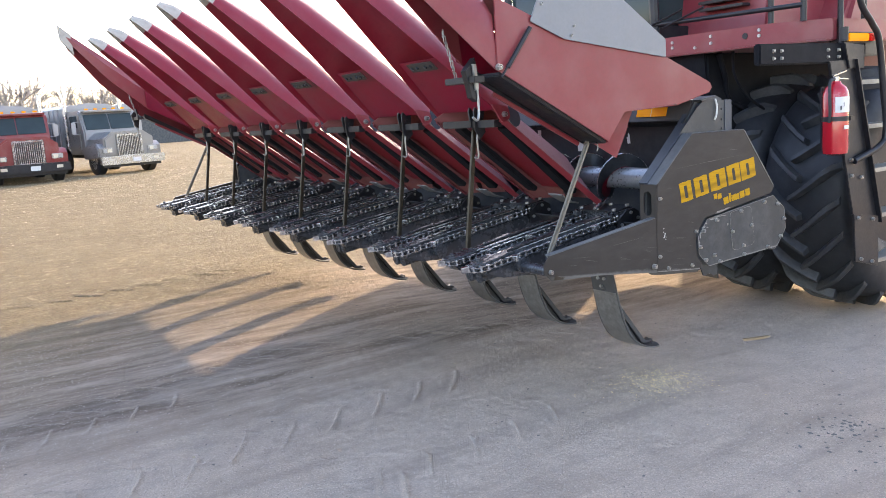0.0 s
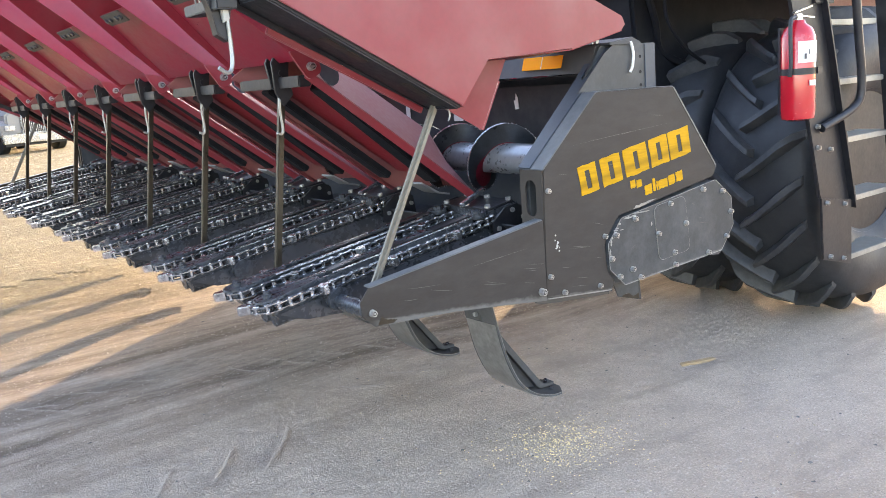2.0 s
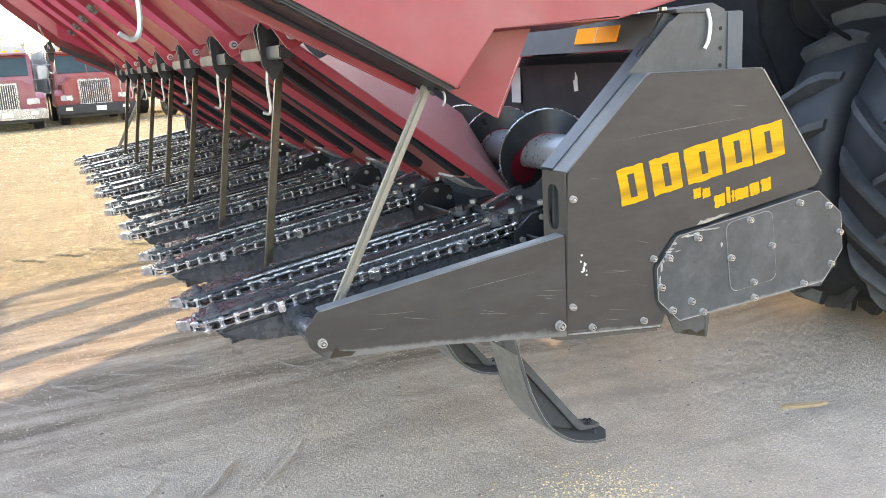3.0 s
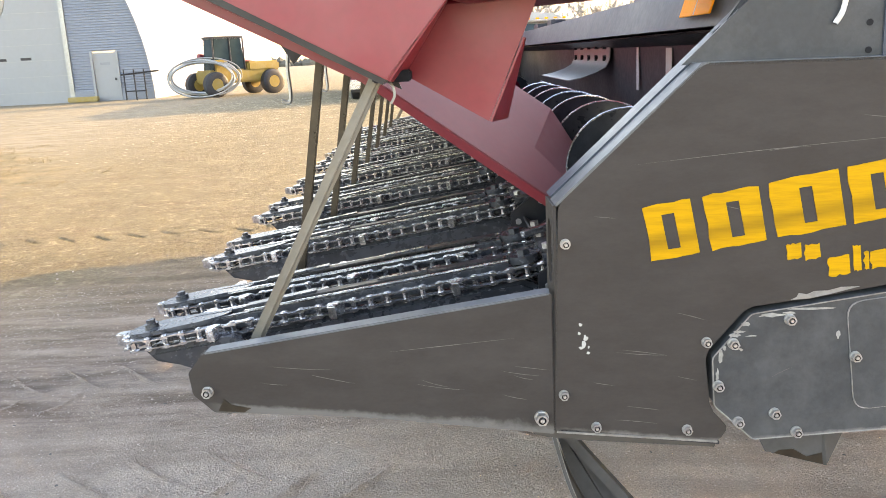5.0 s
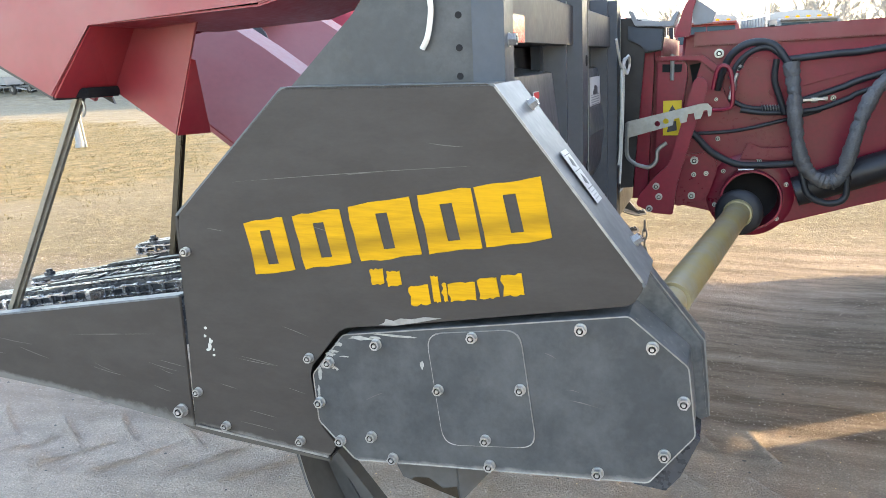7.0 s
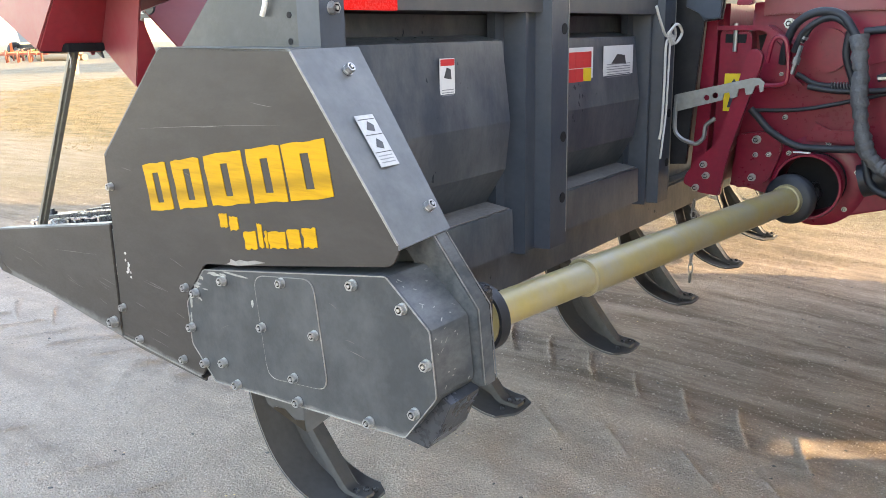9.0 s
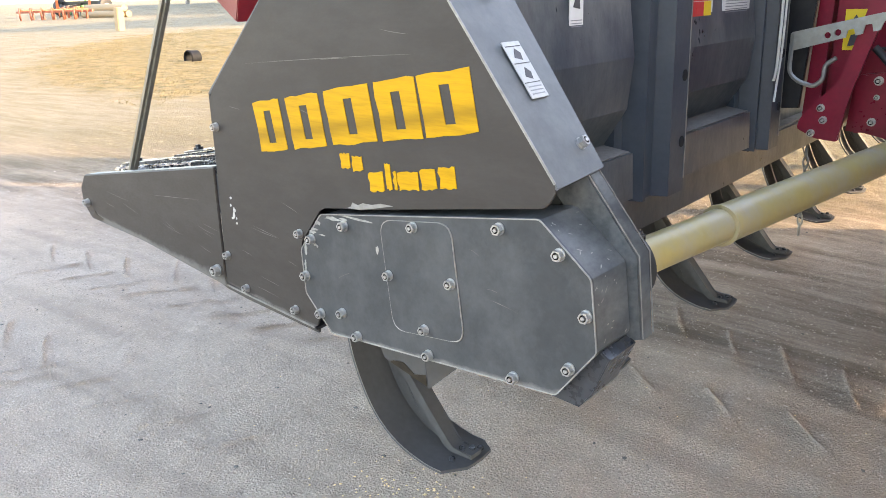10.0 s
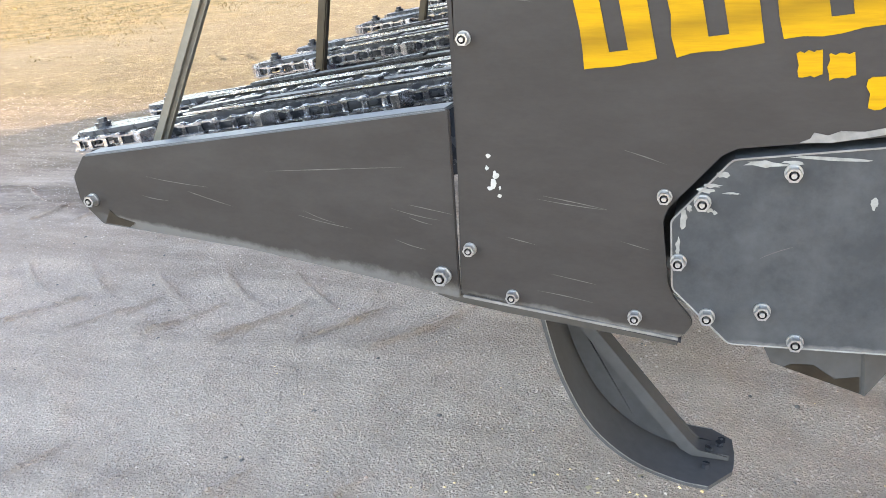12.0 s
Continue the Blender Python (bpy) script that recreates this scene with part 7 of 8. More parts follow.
def ladder():
    e = thing("ladder", (5.7, 3.2, 0.4))
    part("bracket", box(B(), (5.02, 3.26, 1.885), (0.98, 0.05, 0.13), bevel=0.01), DEEP, e, "black bolted swing bracket")
    for x in (4.66, 4.74, 5.24, 5.36):
        bolt(e, x, 3.234, 1.905, scale=0.9)
        bolt(e, x, 3.234, 1.86, scale=0.9)
    part("hinge_plate", prism(B(), [(5.38, 1.95), (5.62, 1.93), (5.62, 1.78), (5.44, 1.78)], 3.20, 3.28, 0.004), BLACK, e)
    part("stile", prism(B(), [(5.235, 1.83), (5.51, 1.842), (5.853, 0.701), (5.535, 0.79)], 3.215, 3.235, 0.004), BLACK, e, "wide black side plate")
    part("stile_edge", span(B(), (5.505, 3.205, 1.84), (5.850, 3.205, 0.70), 0.012, 0.05, (0, 1, 0)), BLACK, e)
    part("stile", span(B(), (6.12, 3.20, 1.85), (6.38, 3.19, 0.45), 0.035, 0.08, (0, 1, 0), 0.006), BLACK, e)
    part("lower_plate", prism(B(), [(5.512, 0.795), (5.821, 0.748), (5.834, 0.385), (5.539, 0.462)], 3.195, 3.209, 0.003), BLACK, e)
    for x, z in ((5.56, 0.765), (5.74, 0.735), (5.60, 0.47), (5.74, 0.435), (5.49, 1.17), (5.53, 1.15), (5.50, 1.06), (5.62, 1.04)):
        bolt(e, x, 3.195 if z < 0.9 else 3.214, z, scale=1.1)
    part("mount", box(B(), (5.75, 3.35, 1.93), (0.20, 0.26, 0.14), bevel=0.01), BLACK, e)
    for x, z in ((5.56, 1.686), (5.655, 1.382), (5.75, 1.071), (5.845, 0.743), (5.83, 0.418)):
        part("rung", box(B(), (x + 0.27, 3.30, z), (0.50, 0.18, 0.030), bevel=0.004), GALV, e, "pale ribbed step")
    part("hand_rail", tube(B(), curve_pts([(5.38, 3.15, 2.60), (5.483, 3.16, 2.222), (5.628, 3.16, 2.072), (5.722, 3.16, 1.956), (5.79, 3.16, 1.62), (5.832, 3.16, 1.355), (5.780, 3.17, 1.247), (5.512, 3.20, 1.158)], 6), 0.022, 10), BLACK, e, "bent black hand rail")
    part("marker_lamp", box(B(), (5.53, 3.20, 1.982), (0.24, 0.03, 0.052), bevel=0.006), AMBER, e, "amber marker strip")
    part("marker_lamp", box(B(), (5.72, 3.20, 1.982), (0.12, 0.03, 0.052), bevel=0.006), RED_REF, e, "red marker strip")
    part("lamp_back", box(B(), (5.60, 3.225, 1.982), (0.42, 0.02, 0.075), bevel=0.006), BLACK, e)
    part("lamp_stub", cyl(B(), (5.40, 3.22, 1.96), (5.40, 3.22, 2.05), 0.03, 12), BLACK, e)
    return tagged(e, "black combine ladder with pale steps and rail", "ladder")


ladder()


def extinguisher():
    x, y = 5.225, 3.165
    e = thing("fire_extinguisher", (x, y, 1.22))
    b = B()
    lathe(b, [(1.225, 0.05), (1.235, 0.076), (1.27, 0.080), (1.62, 0.080), (1.66, 0.066), (1.685, 0.035), (1.70, 0.03)], (x, y, 0), "z", 32)
    cy = part("cylinder", b, EXT_RED, e, "glossy red cylinder")
    lb = B()
    rows = []
    for z in (1.50, 1.60):
        rows.append([(x + 0.0812 * math.cos(a), y + 0.0812 * math.sin(a), z) for a in [radians(-150 + 8 * k) for k in range(15)]])
    shell(lb, rows, 0.0008)
    lab = part("label", lb, WHITE, cy, "white label with dark print")
    for k in range(4):
        part("label_mark", box(B(), (x - 0.05 + 0.025 * k, y - 0.078 + 0.010 * abs(k - 1.5) * 0.6, 1.53 + 0.02 * (k % 2)), (0.014, 0.003, 0.025)), INK if k != 3 else LABEL_YELLOW, lab)
    part("mark", box(B(), (x - 0.01, y - 0.0805, 1.405), (0.05, 0.003, 0.025), Matrix.Identity(4)), WHITE, cy)
    st = B()
    lathe(st, [(1.445, 0.083), (1.475, 0.083)], (x, y, 0), "z", 32)
    box(st, (x + 0.05, y - 0.07, 1.46), (0.04, 0.03, 0.03))
    part("strap", st, BLACK, e)
    v = B()
    cyl(v, (x, y, 1.695), (x, y, 1.73), 0.02, 12)
    span(v, (x - 0.04, y, 1.735), (x + 0.11, y, 1.765), 0.018, 0.008)
    span(v, (x - 0.01, y, 1.72), (x + 0.13, y, 1.712), 0.018, 0.008)
    part("valve_handle", v, CHROME, e, "chrome valve and levers")
    part("hose", tube(B(), curve_pts([(x - 0.02, y, 1.715), (x - 0.08, y - 0.01, 1.70), (x - 0.10, y - 0.02, 1.62), (x - 0.095, y - 0.02, 1.50), (x - 0.09, y - 0.01, 1.44)], 5), 0.010, 8), RUBBER, e)
    part("bracket", box(B(), (x + 0.03, y + 0.088, 1.46), (0.10, 0.012, 0.42)), BLACK, e)
    return tagged(e, "red fire extinguisher with white label on bracket", "fire extinguisher")


extinguisher()

# ---- parked trucks ----
def truck(paint, bumper, name_label, trailer_paint):
    """A bonneted lorry with a grain body, facing -y."""
    e = thing("grain_truck")
    hood = B()
    prism(hood, [(-0.95, 0.62), (-0.95, 1.28), (-0.60, 1.52), (0.60, 1.52), (0.95, 1.28), (0.95, 0.62)], 0.0, 1.5, 0.06)
    part("hood", hood, paint, e)
    for s in (-1, 1):
        fd = B()
        prism(fd, [(0.0, 0.58), (-0.02, 0.95), (0.2, 1.12), (0.9, 1.12), (1.2, 0.95), (1.25, 0.58)], s * 0.62, s * 1.2, 0.04, plane="yz")
        part("fender", fd, paint, e)
        hl = part("headlight", box(B(), (s * 0.86, -0.03, 0.86), (0.36, 0.08, 0.17), bevel=0.02), CHROME, e)
        part("lens", box(B(), (s * 0.80, -0.075, 0.86), (0.15, 0.012, 0.12), bevel=0.004), LENS, hl)
        part("lens", box(B(), (s * 0.97, -0.075, 0.86), (0.12, 0.012, 0.12), bevel=0.004), TRAILER, hl)
        mi = B()
        box(mi, (s * 1.28, 1.62, 1.72), (0.17, 0.06, 0.42), bevel=0.02)
        tube(mi, [(s * 1.0, 1.65, 1.95), (s * 1.28, 1.64, 1.95)], 0.015, 6)
        tube(mi, [(s * 1.0, 1.65, 1.5), (s * 1.28, 1.64, 1.5)], 0.015, 6)
        part("mirror", mi, TRAILER, e)
        for y in (0.62, 3.6, 4.8):
            w = B()
            lathe(w, [(-0.15, 0.28), (-0.16, 0.44), (-0.12, 0.50), (0.12, 0.50), (0.16, 0.44), (0.15, 0.28)], (s * 0.95, y, 0.50), "x", 28)
            wheel_ob = part("wheel", w, RUBBER, e)
            rm2 = B()
            lathe(rm2, [(-0.155, 0.29), (-0.02, 0.24), (0.02, 0.24), (0.155, 0.29)], (s * 0.95, y, 0.50), "x", 20)
            part("rim", rm2, CHROME, wheel_ob)
        part("exhaust_pipe", cyl(B(), (s * 1.08, 2.75, 1.0), (s * 1.08, 2.75, 3.05), 0.07, 12), CHROME, e)
        part("door", box(B(), (s * 1.045, 2.1, 1.55), (0.03, 0.85, 1.25), bevel=0.01), paint, e)
        part("side_window", box(B(), (s * 1.055, 2.1, 1.95), (0.03, 0.62, 0.44), bevel=0.01), GLASS_DARK, e)
    gr = part("grille", box(B(), (0, -0.035, 1.02), (0.98, 0.06, 0.82), bevel=0.03), CHROME, e, "chrome framed grille")
    part("grille_opening", box(B(), (0, -0.068, 1.02), (0.86, 0.01, 0.70)), BLACK, gr)
    for k in range(14):
        part("slat", box(B(), (-0.40 + 0.0615 * k, -0.076, 1.02), (0.020, 0.012, 0.70)), CHROME, gr)
    part("bumper", box(B(), (0, -0.16, 0.50), (2.42, 0.22, 0.30), bevel=0.03), bumper, e)
    part("plate", box(B(), (0.10, -0.275, 0.50), (0.30, 0.01, 0.15)), WHITE, e)
    for s in (-0.85, 0.85):
        part("fog_lamp", box(B(), (s, -0.275, 0.52), (0.20, 0.012, 0.10), bevel=0.004), LENS, e)
    part("air_dam", box(B(), (0, -0.05, 0.32), (2.2, 0.1, 0.12)), BLACK, e)
    cab = B()
    prism(cab, [(1.35, 0.75), (1.35, 1.55), (1.62, 2.28), (1.80, 2.36), (2.75, 2.36), (2.75, 0.75)], -1.03, 1.03, 0.05, plane="yz")
    part("cab", cab, paint, e)
    ws = Matrix.Translation((0, 1.475, 1.915)) @ Matrix.Rotation(radians(-20.3), 4, "X")
    for s in (-1, 1):
        part("windshield", box(B(), (s * 0.47, -0.012, 0), (0.90, 0.02, 0.60), ws, 0.008), GLASS_DARK, e, "dark windshield pane")
    part("visor", box(B(), (0, 1.56, 2.31), (1.9, 0.28, 0.06), bevel=0.02), paint, e)
    for k in range(5):
        part("marker_lamp", box(B(), (-0.7 + 0.35 * k, 1.72, 2.40), (0.13, 0.10, 0.06), bevel=0.015), AMBER, e)
    part("chassis", box(B(), (0, 4.0, 0.72), (0.9, 6.0, 0.25)), BLACK, e)
    tr = B()
    box(tr, (0, 6.2, 1.75), (2.36, 6.4, 1.45))
    body = part("grain_body", tr, trailer_paint, e, "ribbed grain box")
    for s in (-1, 1):
        for k in range(16):
            part("rib", box(B(), (s * 1.195, 3.15 + 0.405 * k, 1.75), (0.04, 0.07, 1.42)), trailer_paint, body)
    tp = B()
    prism(tp, [(-1.2, 2.46), (-0.7, 2.62), (0, 2.68), (0.7, 2.62), (1.2, 2.46)], 2.98, 9.42, 0.0)
    part("tarp", tp, TRAILER, body)
    return tagged(e, name_label, "truck", "trucks parked in a row")


for paint, bump_m, text, tr_m, x, y, rz in ((TRUCK_MAROON, CHROME, "maroon bonneted grain truck with chrome bumper", TRAILER, 1.45, 27.6, 3), (TRUCK_RED, BLACK, "faded red bonneted grain truck with black bumper", TRAILER, 3.95, 28.6, 3), (TRUCK_SILVER, CHROME, "silver bonneted grain truck with chrome grille", TRAILER, 7.25, 29.8, 12)):
    tk = truck(paint, bump_m, text, tr_m)
    tk.matrix_basis = pose(x, y, rise(x, y) - 0.01, 0, 0, rz) @ Matrix.Scale(0.93, 4)


# ---- round-roofed building ----
def quonset():
    e = thing("steel_building", (-15.3, 36.0, 0.3))
    cx, hw, H, y0, base = -13.85, 5.55, 8.2, 36.0, 0.20

    def half(z):
        return hw * math.sqrt(max(0.0, 1 - (z / H) ** 2))
    n = 480
    holes = ((-15.95, -11.75, 4.35), (-10.72, -9.70, 2.12))
    cuts = sorted({a for h in holes for a in h[:2]})
    for i, (lo, hi) in enumerate(((-30, cuts[0]), (cuts[0], cuts[1]), (cuts[1], cuts[2]), (cuts[2], cuts[3]), (cuts[3], 0))):
        bm = B()
        rows = []
        z_start = {1: 4.35, 3: 2.12}.get(i, 0.0)
        for k in range(n + 1):
            z = z_start + (H - 0.02 - z_start) * k / n
            a, b = max(lo, cx - half(z)), min(hi, cx + half(z))
            if b <= a:
                break
            d = 0.011 * math.sin(z * math.tau / 0.10)
            rows.append([bm.verts.new((a, y0 + d, base + z)), bm.verts.new((b, y0 + d, base + z))])
        for p, q in zip(rows, rows[1:]):
            bm.faces.new((p[0], p[1], q[1], q[0]))
        part("wall", bm, BLUE_STEEL, e, "pale blue corrugated end wall")
    rb = B()
    secs = [[(cx + half(H * math.sin(a)) * (1 if math.cos(a) > 0 else -1), y, base + H * math.sin(a)) for a in [math.pi * k / 40 for k in range(41)]] for y in (y0 - 0.15, y0 + 25)]
    shell(rb, secs, 0.05)
    part("roof", rb, BLUE_STEEL, e, "arched corrugated roof")
    dr = part("garage_door", box(B(), (-13.85, y0 + 0.06, base + 2.17), (4.2, 0.06, 4.35)), DOOR_WHITE, e, "large white overhead door")
    for k in range(1, 7):
        part("door_joint", box(B(), (-13.85, y0 + 0.027, base + 0.62 * k), (4.18, 0.012, 0.012)), GALV, dr)
    for x in (-14.35, -13.35):
        part("door_window", box(B(), (x, y0 + 0.02, base + 1.95), (0.42, 0.02, 0.10)), BLACK, dr)
    for x in (-16.05, -11.65):
        part("door_jamb", box(B(), (x, y0 - 0.02, base + 2.2), (0.18, 0.10, 4.5)), GALV, e)
    md = part("door", box(B(), (-10.21, y0 + 0.05, base + 1.03), (0.92, 0.05, 2.02)), DOOR_WHITE, e, "white walk-in door")
    part("door_handle", box(B(), (-9.85, y0 + 0.0, base + 1.0), (0.05, 0.06, 0.10)), BLACK, md)
    part("door_sign", box(B(), (-10.21, y0 + 0.02, base + 1.62), (0.40, 0.01, 0.10)), GREY_POLY, md)
    for x in (-10.72, -9.70):
        part("door_frame", box(B(), (x, y0 - 0.02, base + 1.05), (0.09, 0.10, 2.12)), DOOR_WHITE, e)
    for a, b in ((-19.38, -16.05), (-11.56, -10.78), (-9.64, -8.35)):
        part("plinth", box(B(), ((a + b) / 2, y0 - 0.03, base + 0.28), (b - a, 0.06, 0.56)), BLUE_STEEL, e)
    return tagged(e, "pale blue corrugated arched building with white doors", "building")


quonset()
tagged(part("wheel_stop", box(B(), (-11.1, 35.6, 0.47), (1.2, 0.25, 0.20), bevel=0.03), MACHINE_YELLOW), "yellow painted block beside the overhead door", "block")
rk = thing("pipe_rack", (-8.9, 35.3, 0.35))
for x in (-9.3, -8.9, -8.5):
    part("upright", tube(B(), [(x, 35.4, 0.35), (x, 35.4, 1.55)], 0.03, 6), BLACK, rk)
part("crossbar", tube(B(), [(-9.4, 35.4, 1.35), (-7.9, 35.4, 1.45)], 0.035, 6), BLACK, rk)
part("crossbar", tube(B(), [(-9.3, 35.4, 0.7), (-8.5, 35.4, 0.7)], 0.025, 6), BLACK, rk)
tagged(rk, "dark pipe rack standing against the building", "rack")
ct = thing("hand_cart", (-17.25, 34.6, 0.35))
part("bottle", cyl(B(), (-17.40, 34.6, 0.45), (-17.40, 34.6, 1.7), 0.13, 12), GREEN, ct)
part("bottle", cyl(B(), (-17.10, 34.6, 0.45), (-17.10, 34.6, 1.5), 0.12, 12), BLACK, ct)
part("cart_frame", tube(B(), [(-17.25, 34.5, 0.42), (-17.20, 34.9, 1.5), (-17.15, 35.0, 1.75)], 0.03, 6), BLACK, ct)
for x in (-17.60, -16.85):
    w = B()
    lathe(w, [(-0.04, 0.08), (-0.05, 0.19), (0.05, 0.19), (0.04, 0.08)], (x, 34.7, 0.55), "x", 16)
    part("cart_wheel", w, RUBBER, ct)
tagged(ct, "hand cart with gas bottles beside the building", "cart")


def telehandler():
    x0, y0 = -5.5, 35.4
    g = rise(x0, y0)
    e = thing("telehandler", (x0, y0, g))
    part("chassis", box(B(), (x0 + 0.3, y0, g + 1.0), (4.0, 1.7, 0.7), bevel=0.08), MACHINE_YELLOW, e, "yellow machine body")
    part("engine_cover", box(B(), (x0 + 1.4, y0 - 0.3, g + 1.45), (1.9, 1.2, 0.5), bevel=0.1), MACHINE_YELLOW, e)
    part("counterweight", box(B(), (x0 - 1.1, y0 - 0.75, g + 1.2), (0.7, 0.35, 1.3), bevel=0.05), MACHINE_YELLOW, e)
    cb = part("cab", prism(B(), [(x0 - 1.5, g + 1.3), (x0 + 0.35, g + 1.3), (x0 + 0.2, g + 2.9), (x0 - 1.35, g + 2.9)], y0 - 0.8, y0 + 0.3, 0.05), GLASS_DARK, e, "dark glazed cab")
    part("cab_roof", box(B(), (x0 - 0.55, y0 - 0.25, g + 2.95), (1.75, 1.25, 0.12), bevel=0.04), BLACK, e)
    for x in (x0 - 1.45, x0 - 0.5, x0 + 0.28):
        part("cab_post", tube(B(), [(x, y0 - 0.83, g + 1.3), (x, y0 - 0.83, g + 2.9)], 0.045, 6), BLACK, cb)
    part("boom", span(B(), (x0 - 1.6, y0 + 0.55, g + 2.0), (x0 + 3.0, y0 + 0.55, g + 1.3), 0.35, 0.4, bevel=0.03), RED, e, "red lift boom")
    for x in (x0 - 1.55, x0 + 1.75):
        for y in (y0 - 1.0, y0 + 1.0):
            w = B()
            lathe(w, [(-0.2, 0.3), (-0.22, 0.52), (-0.16, 0.64), (0.16, 0.64), (0.22, 0.52), (0.2, 0.3)], (x, y, g + 0.62), "y", 28)
            t = part("wheel", w, RUBBER, e)
            r2 = B()
            lathe(r2, [(-0.205, 0.31), (-0.1, 0.27), (0.1, 0.27), (0.205, 0.31)], (x, y, g + 0.62), "y", 18)
            part("rim", r2, MACHINE_YELLOW, t)
    return tagged(e, "yellow telehandler with dark cab parked by the building", "telehandler")


telehandler().matrix_basis = pose(-4.9, 35.0, rise(-4.9, 35.0), 0, 0, 42) @ Matrix.Scale(0.74, 4)
coil = thing("pipe_coil", (-5.75, 33.6, 0.3))
for k in range(9):
    r = 0.95 + 0.05 * math.sin(k * 1.7)
    part("turn", tube(B(), [(-5.75 + 1.3 * r * math.cos(a) + 0.12 * math.sin(k), 33.6 + 0.25 * math.sin(a + k) + 0.03 * k, 1.02 + 0.65 * r * math.sin(a) + 0.02 * k) for a in [math.tau * i / 36 for i in range(36)]], 0.028, 6, True), GALV, coil)
tagged(coil, "loose standing coil of pale pipe", "coil")

tagged(part("leaning_panel", box(B(), (-17.9, 35.2, 1.15), (1.05, 0.12, 1.45), bevel=0.02), BLUE_STEEL), "pale blue tank panel beside the building", "panel")


def pickup():
    """A white pickup seen from its side."""
    e = thing("pickup_truck")
    part("body", prism(B(), [(-2.7, 0.45), (-2.75, 0.95), (-1.3, 1.05), (2.6, 1.05), (2.65, 0.45)], -0.95, 0.95, 0.05), DOOR_WHITE, e, "white painted lower body")
    cabin = part("cab", prism(B(), [(-1.35, 1.0), (-0.75, 1.72), (-0.55, 1.78), (0.75, 1.78), (0.95, 1.0)], -0.86, 0.86, 0.04), DOOR_WHITE, e)
    part("window", prism(B(), [(-1.08, 1.10), (-0.68, 1.62), (-0.15, 1.66), (-0.15, 1.10)], -0.875, -0.862), GLASS_DARK, cabin)
    part("window", prism(B(), [(-0.05, 1.10), (-0.05, 1.66), (0.65, 1.66), (0.75, 1.10)], -0.875, -0.862), GLASS_DARK, cabin)
    part("rack_bar", tube(B(), [(-0.9, -0.8, 1.9), (2.4, -0.8, 1.9)], 0.04, 6), GALV, e)
    for x in (-1.8, 1.6):
        for y in (-0.82, 0.82):
            w = B()
            lathe(w, [(-0.12, 0.2), (-0.13, 0.36), (0.13, 0.36), (0.12, 0.2)], (x, y, 0.37), "y", 22)
            part("wheel", w, RUBBER, e)
    return tagged(e, "white pickup parked under the open shed", "pickup")


pickup().matrix_basis = pose(-25.9, 43.2, rise(-25.9, 43.2), 0, 0, 12)

# ---- open machine shed and stored implements beyond the yard ----
def shed():
    e = thing("open_shed", (-40, 46, 0.3))
    part("roof", prism(B(), [(-56, 3.55), (-20.5, 3.55), (-20.5, 4.05), (-56, 4.05)], 44, 58, 0.02), TRAILER, e, "pale sheet roof")
    part("fascia", box(B(), (-38.2, 43.9, 3.45), (35.4, 0.1, 0.35)), BLACK, e)
    # the shed's inner shade is painted into this wall's colour
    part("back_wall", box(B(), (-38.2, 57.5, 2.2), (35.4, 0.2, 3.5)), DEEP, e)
    for x in (-28.8, -34, -39.5, -45, -50.5, -55.8):
        part("post", box(B(), (x, 44.2, 2.0), (0.25, 0.25, 3.3)), BARK, e)
    return tagged(e, "open-fronted machine shed in dark shade", "shed")


shed()


def implement(name, x, y, s, mat_a, mat_b, label, category, rz=0, wheels=2):
    """A stored farm machine: frame, hopper, tines and wheels."""
    g = rise(x, y)
    e = thing(name)
    part("main_beam", box(B(), (0, 0, 0.75), (3.2, 0.25, 0.2), bevel=0.02), mat_a, e)
    part("hopper", prism(B(), [(-0.9, 0.95), (0.9, 0.95), (1.1, 1.7), (-1.1, 1.7)], -0.5, 0.5, 0.03), mat_b, e)
    part("draw_bar", span(B(), (0, -0.1, 0.7), (0.3, -1.9, 0.45), 0.12, 0.12), mat_a, e)
    for k in range(5):
        part("tine", tube(B(), curve_pts([(-1.4 + 0.7 * k, 0.1, 0.75), (-1.4 + 0.7 * k, 0.4, 0.55), (-1.4 + 0.7 * k, 0.3, 0.1)], 3), 0.03, 6), mat_a, e)
    for k in range(wheels):
        xx = -1.75 + 3.5 * k / max(1, wheels - 1)
        w = B()
        lathe(w, [(-0.12, 0.22), (-0.13, 0.42), (-0.09, 0.5), (0.09, 0.5), (0.13, 0.42), (0.12, 0.22)], (xx, -0.1, 0.5), "x", 22)
        t = part("wheel", w, RUBBER, e)
        r2 = B()
        lathe(r2, [(-0.125, 0.23), (0.125, 0.23)], (xx, -0.1, 0.5), "x", 14)
        part("rim", r2, mat_b, t)
    e.matrix_basis = pose(x, y, g, 0, 0, rz) @ Matrix.Scale(s, 4)
    return tagged(e, label, category, "implements stored beyond the yard")


implement("seed_drill", -30.5, 42.0, 0.9, GALV, DOOR_WHITE, "pale seed drill stored in the shed mouth", "implement", 20)
implement("seed_drill", -33.4, 42.6, 0.9, GALV, GREEN, "grey implement stored in the shed mouth", "implement", -10)
implement("seed_drill", -36.5, 42.4, 1.0, DOOR_WHITE, GALV, "white seed drill stored in the shed mouth", "implement", 35, 4)
implement("cultivator", -28.2, 45.5, 0.8, GALV, GALV, "grey cultivator stored in the shed mouth", "implement", 5, 3)
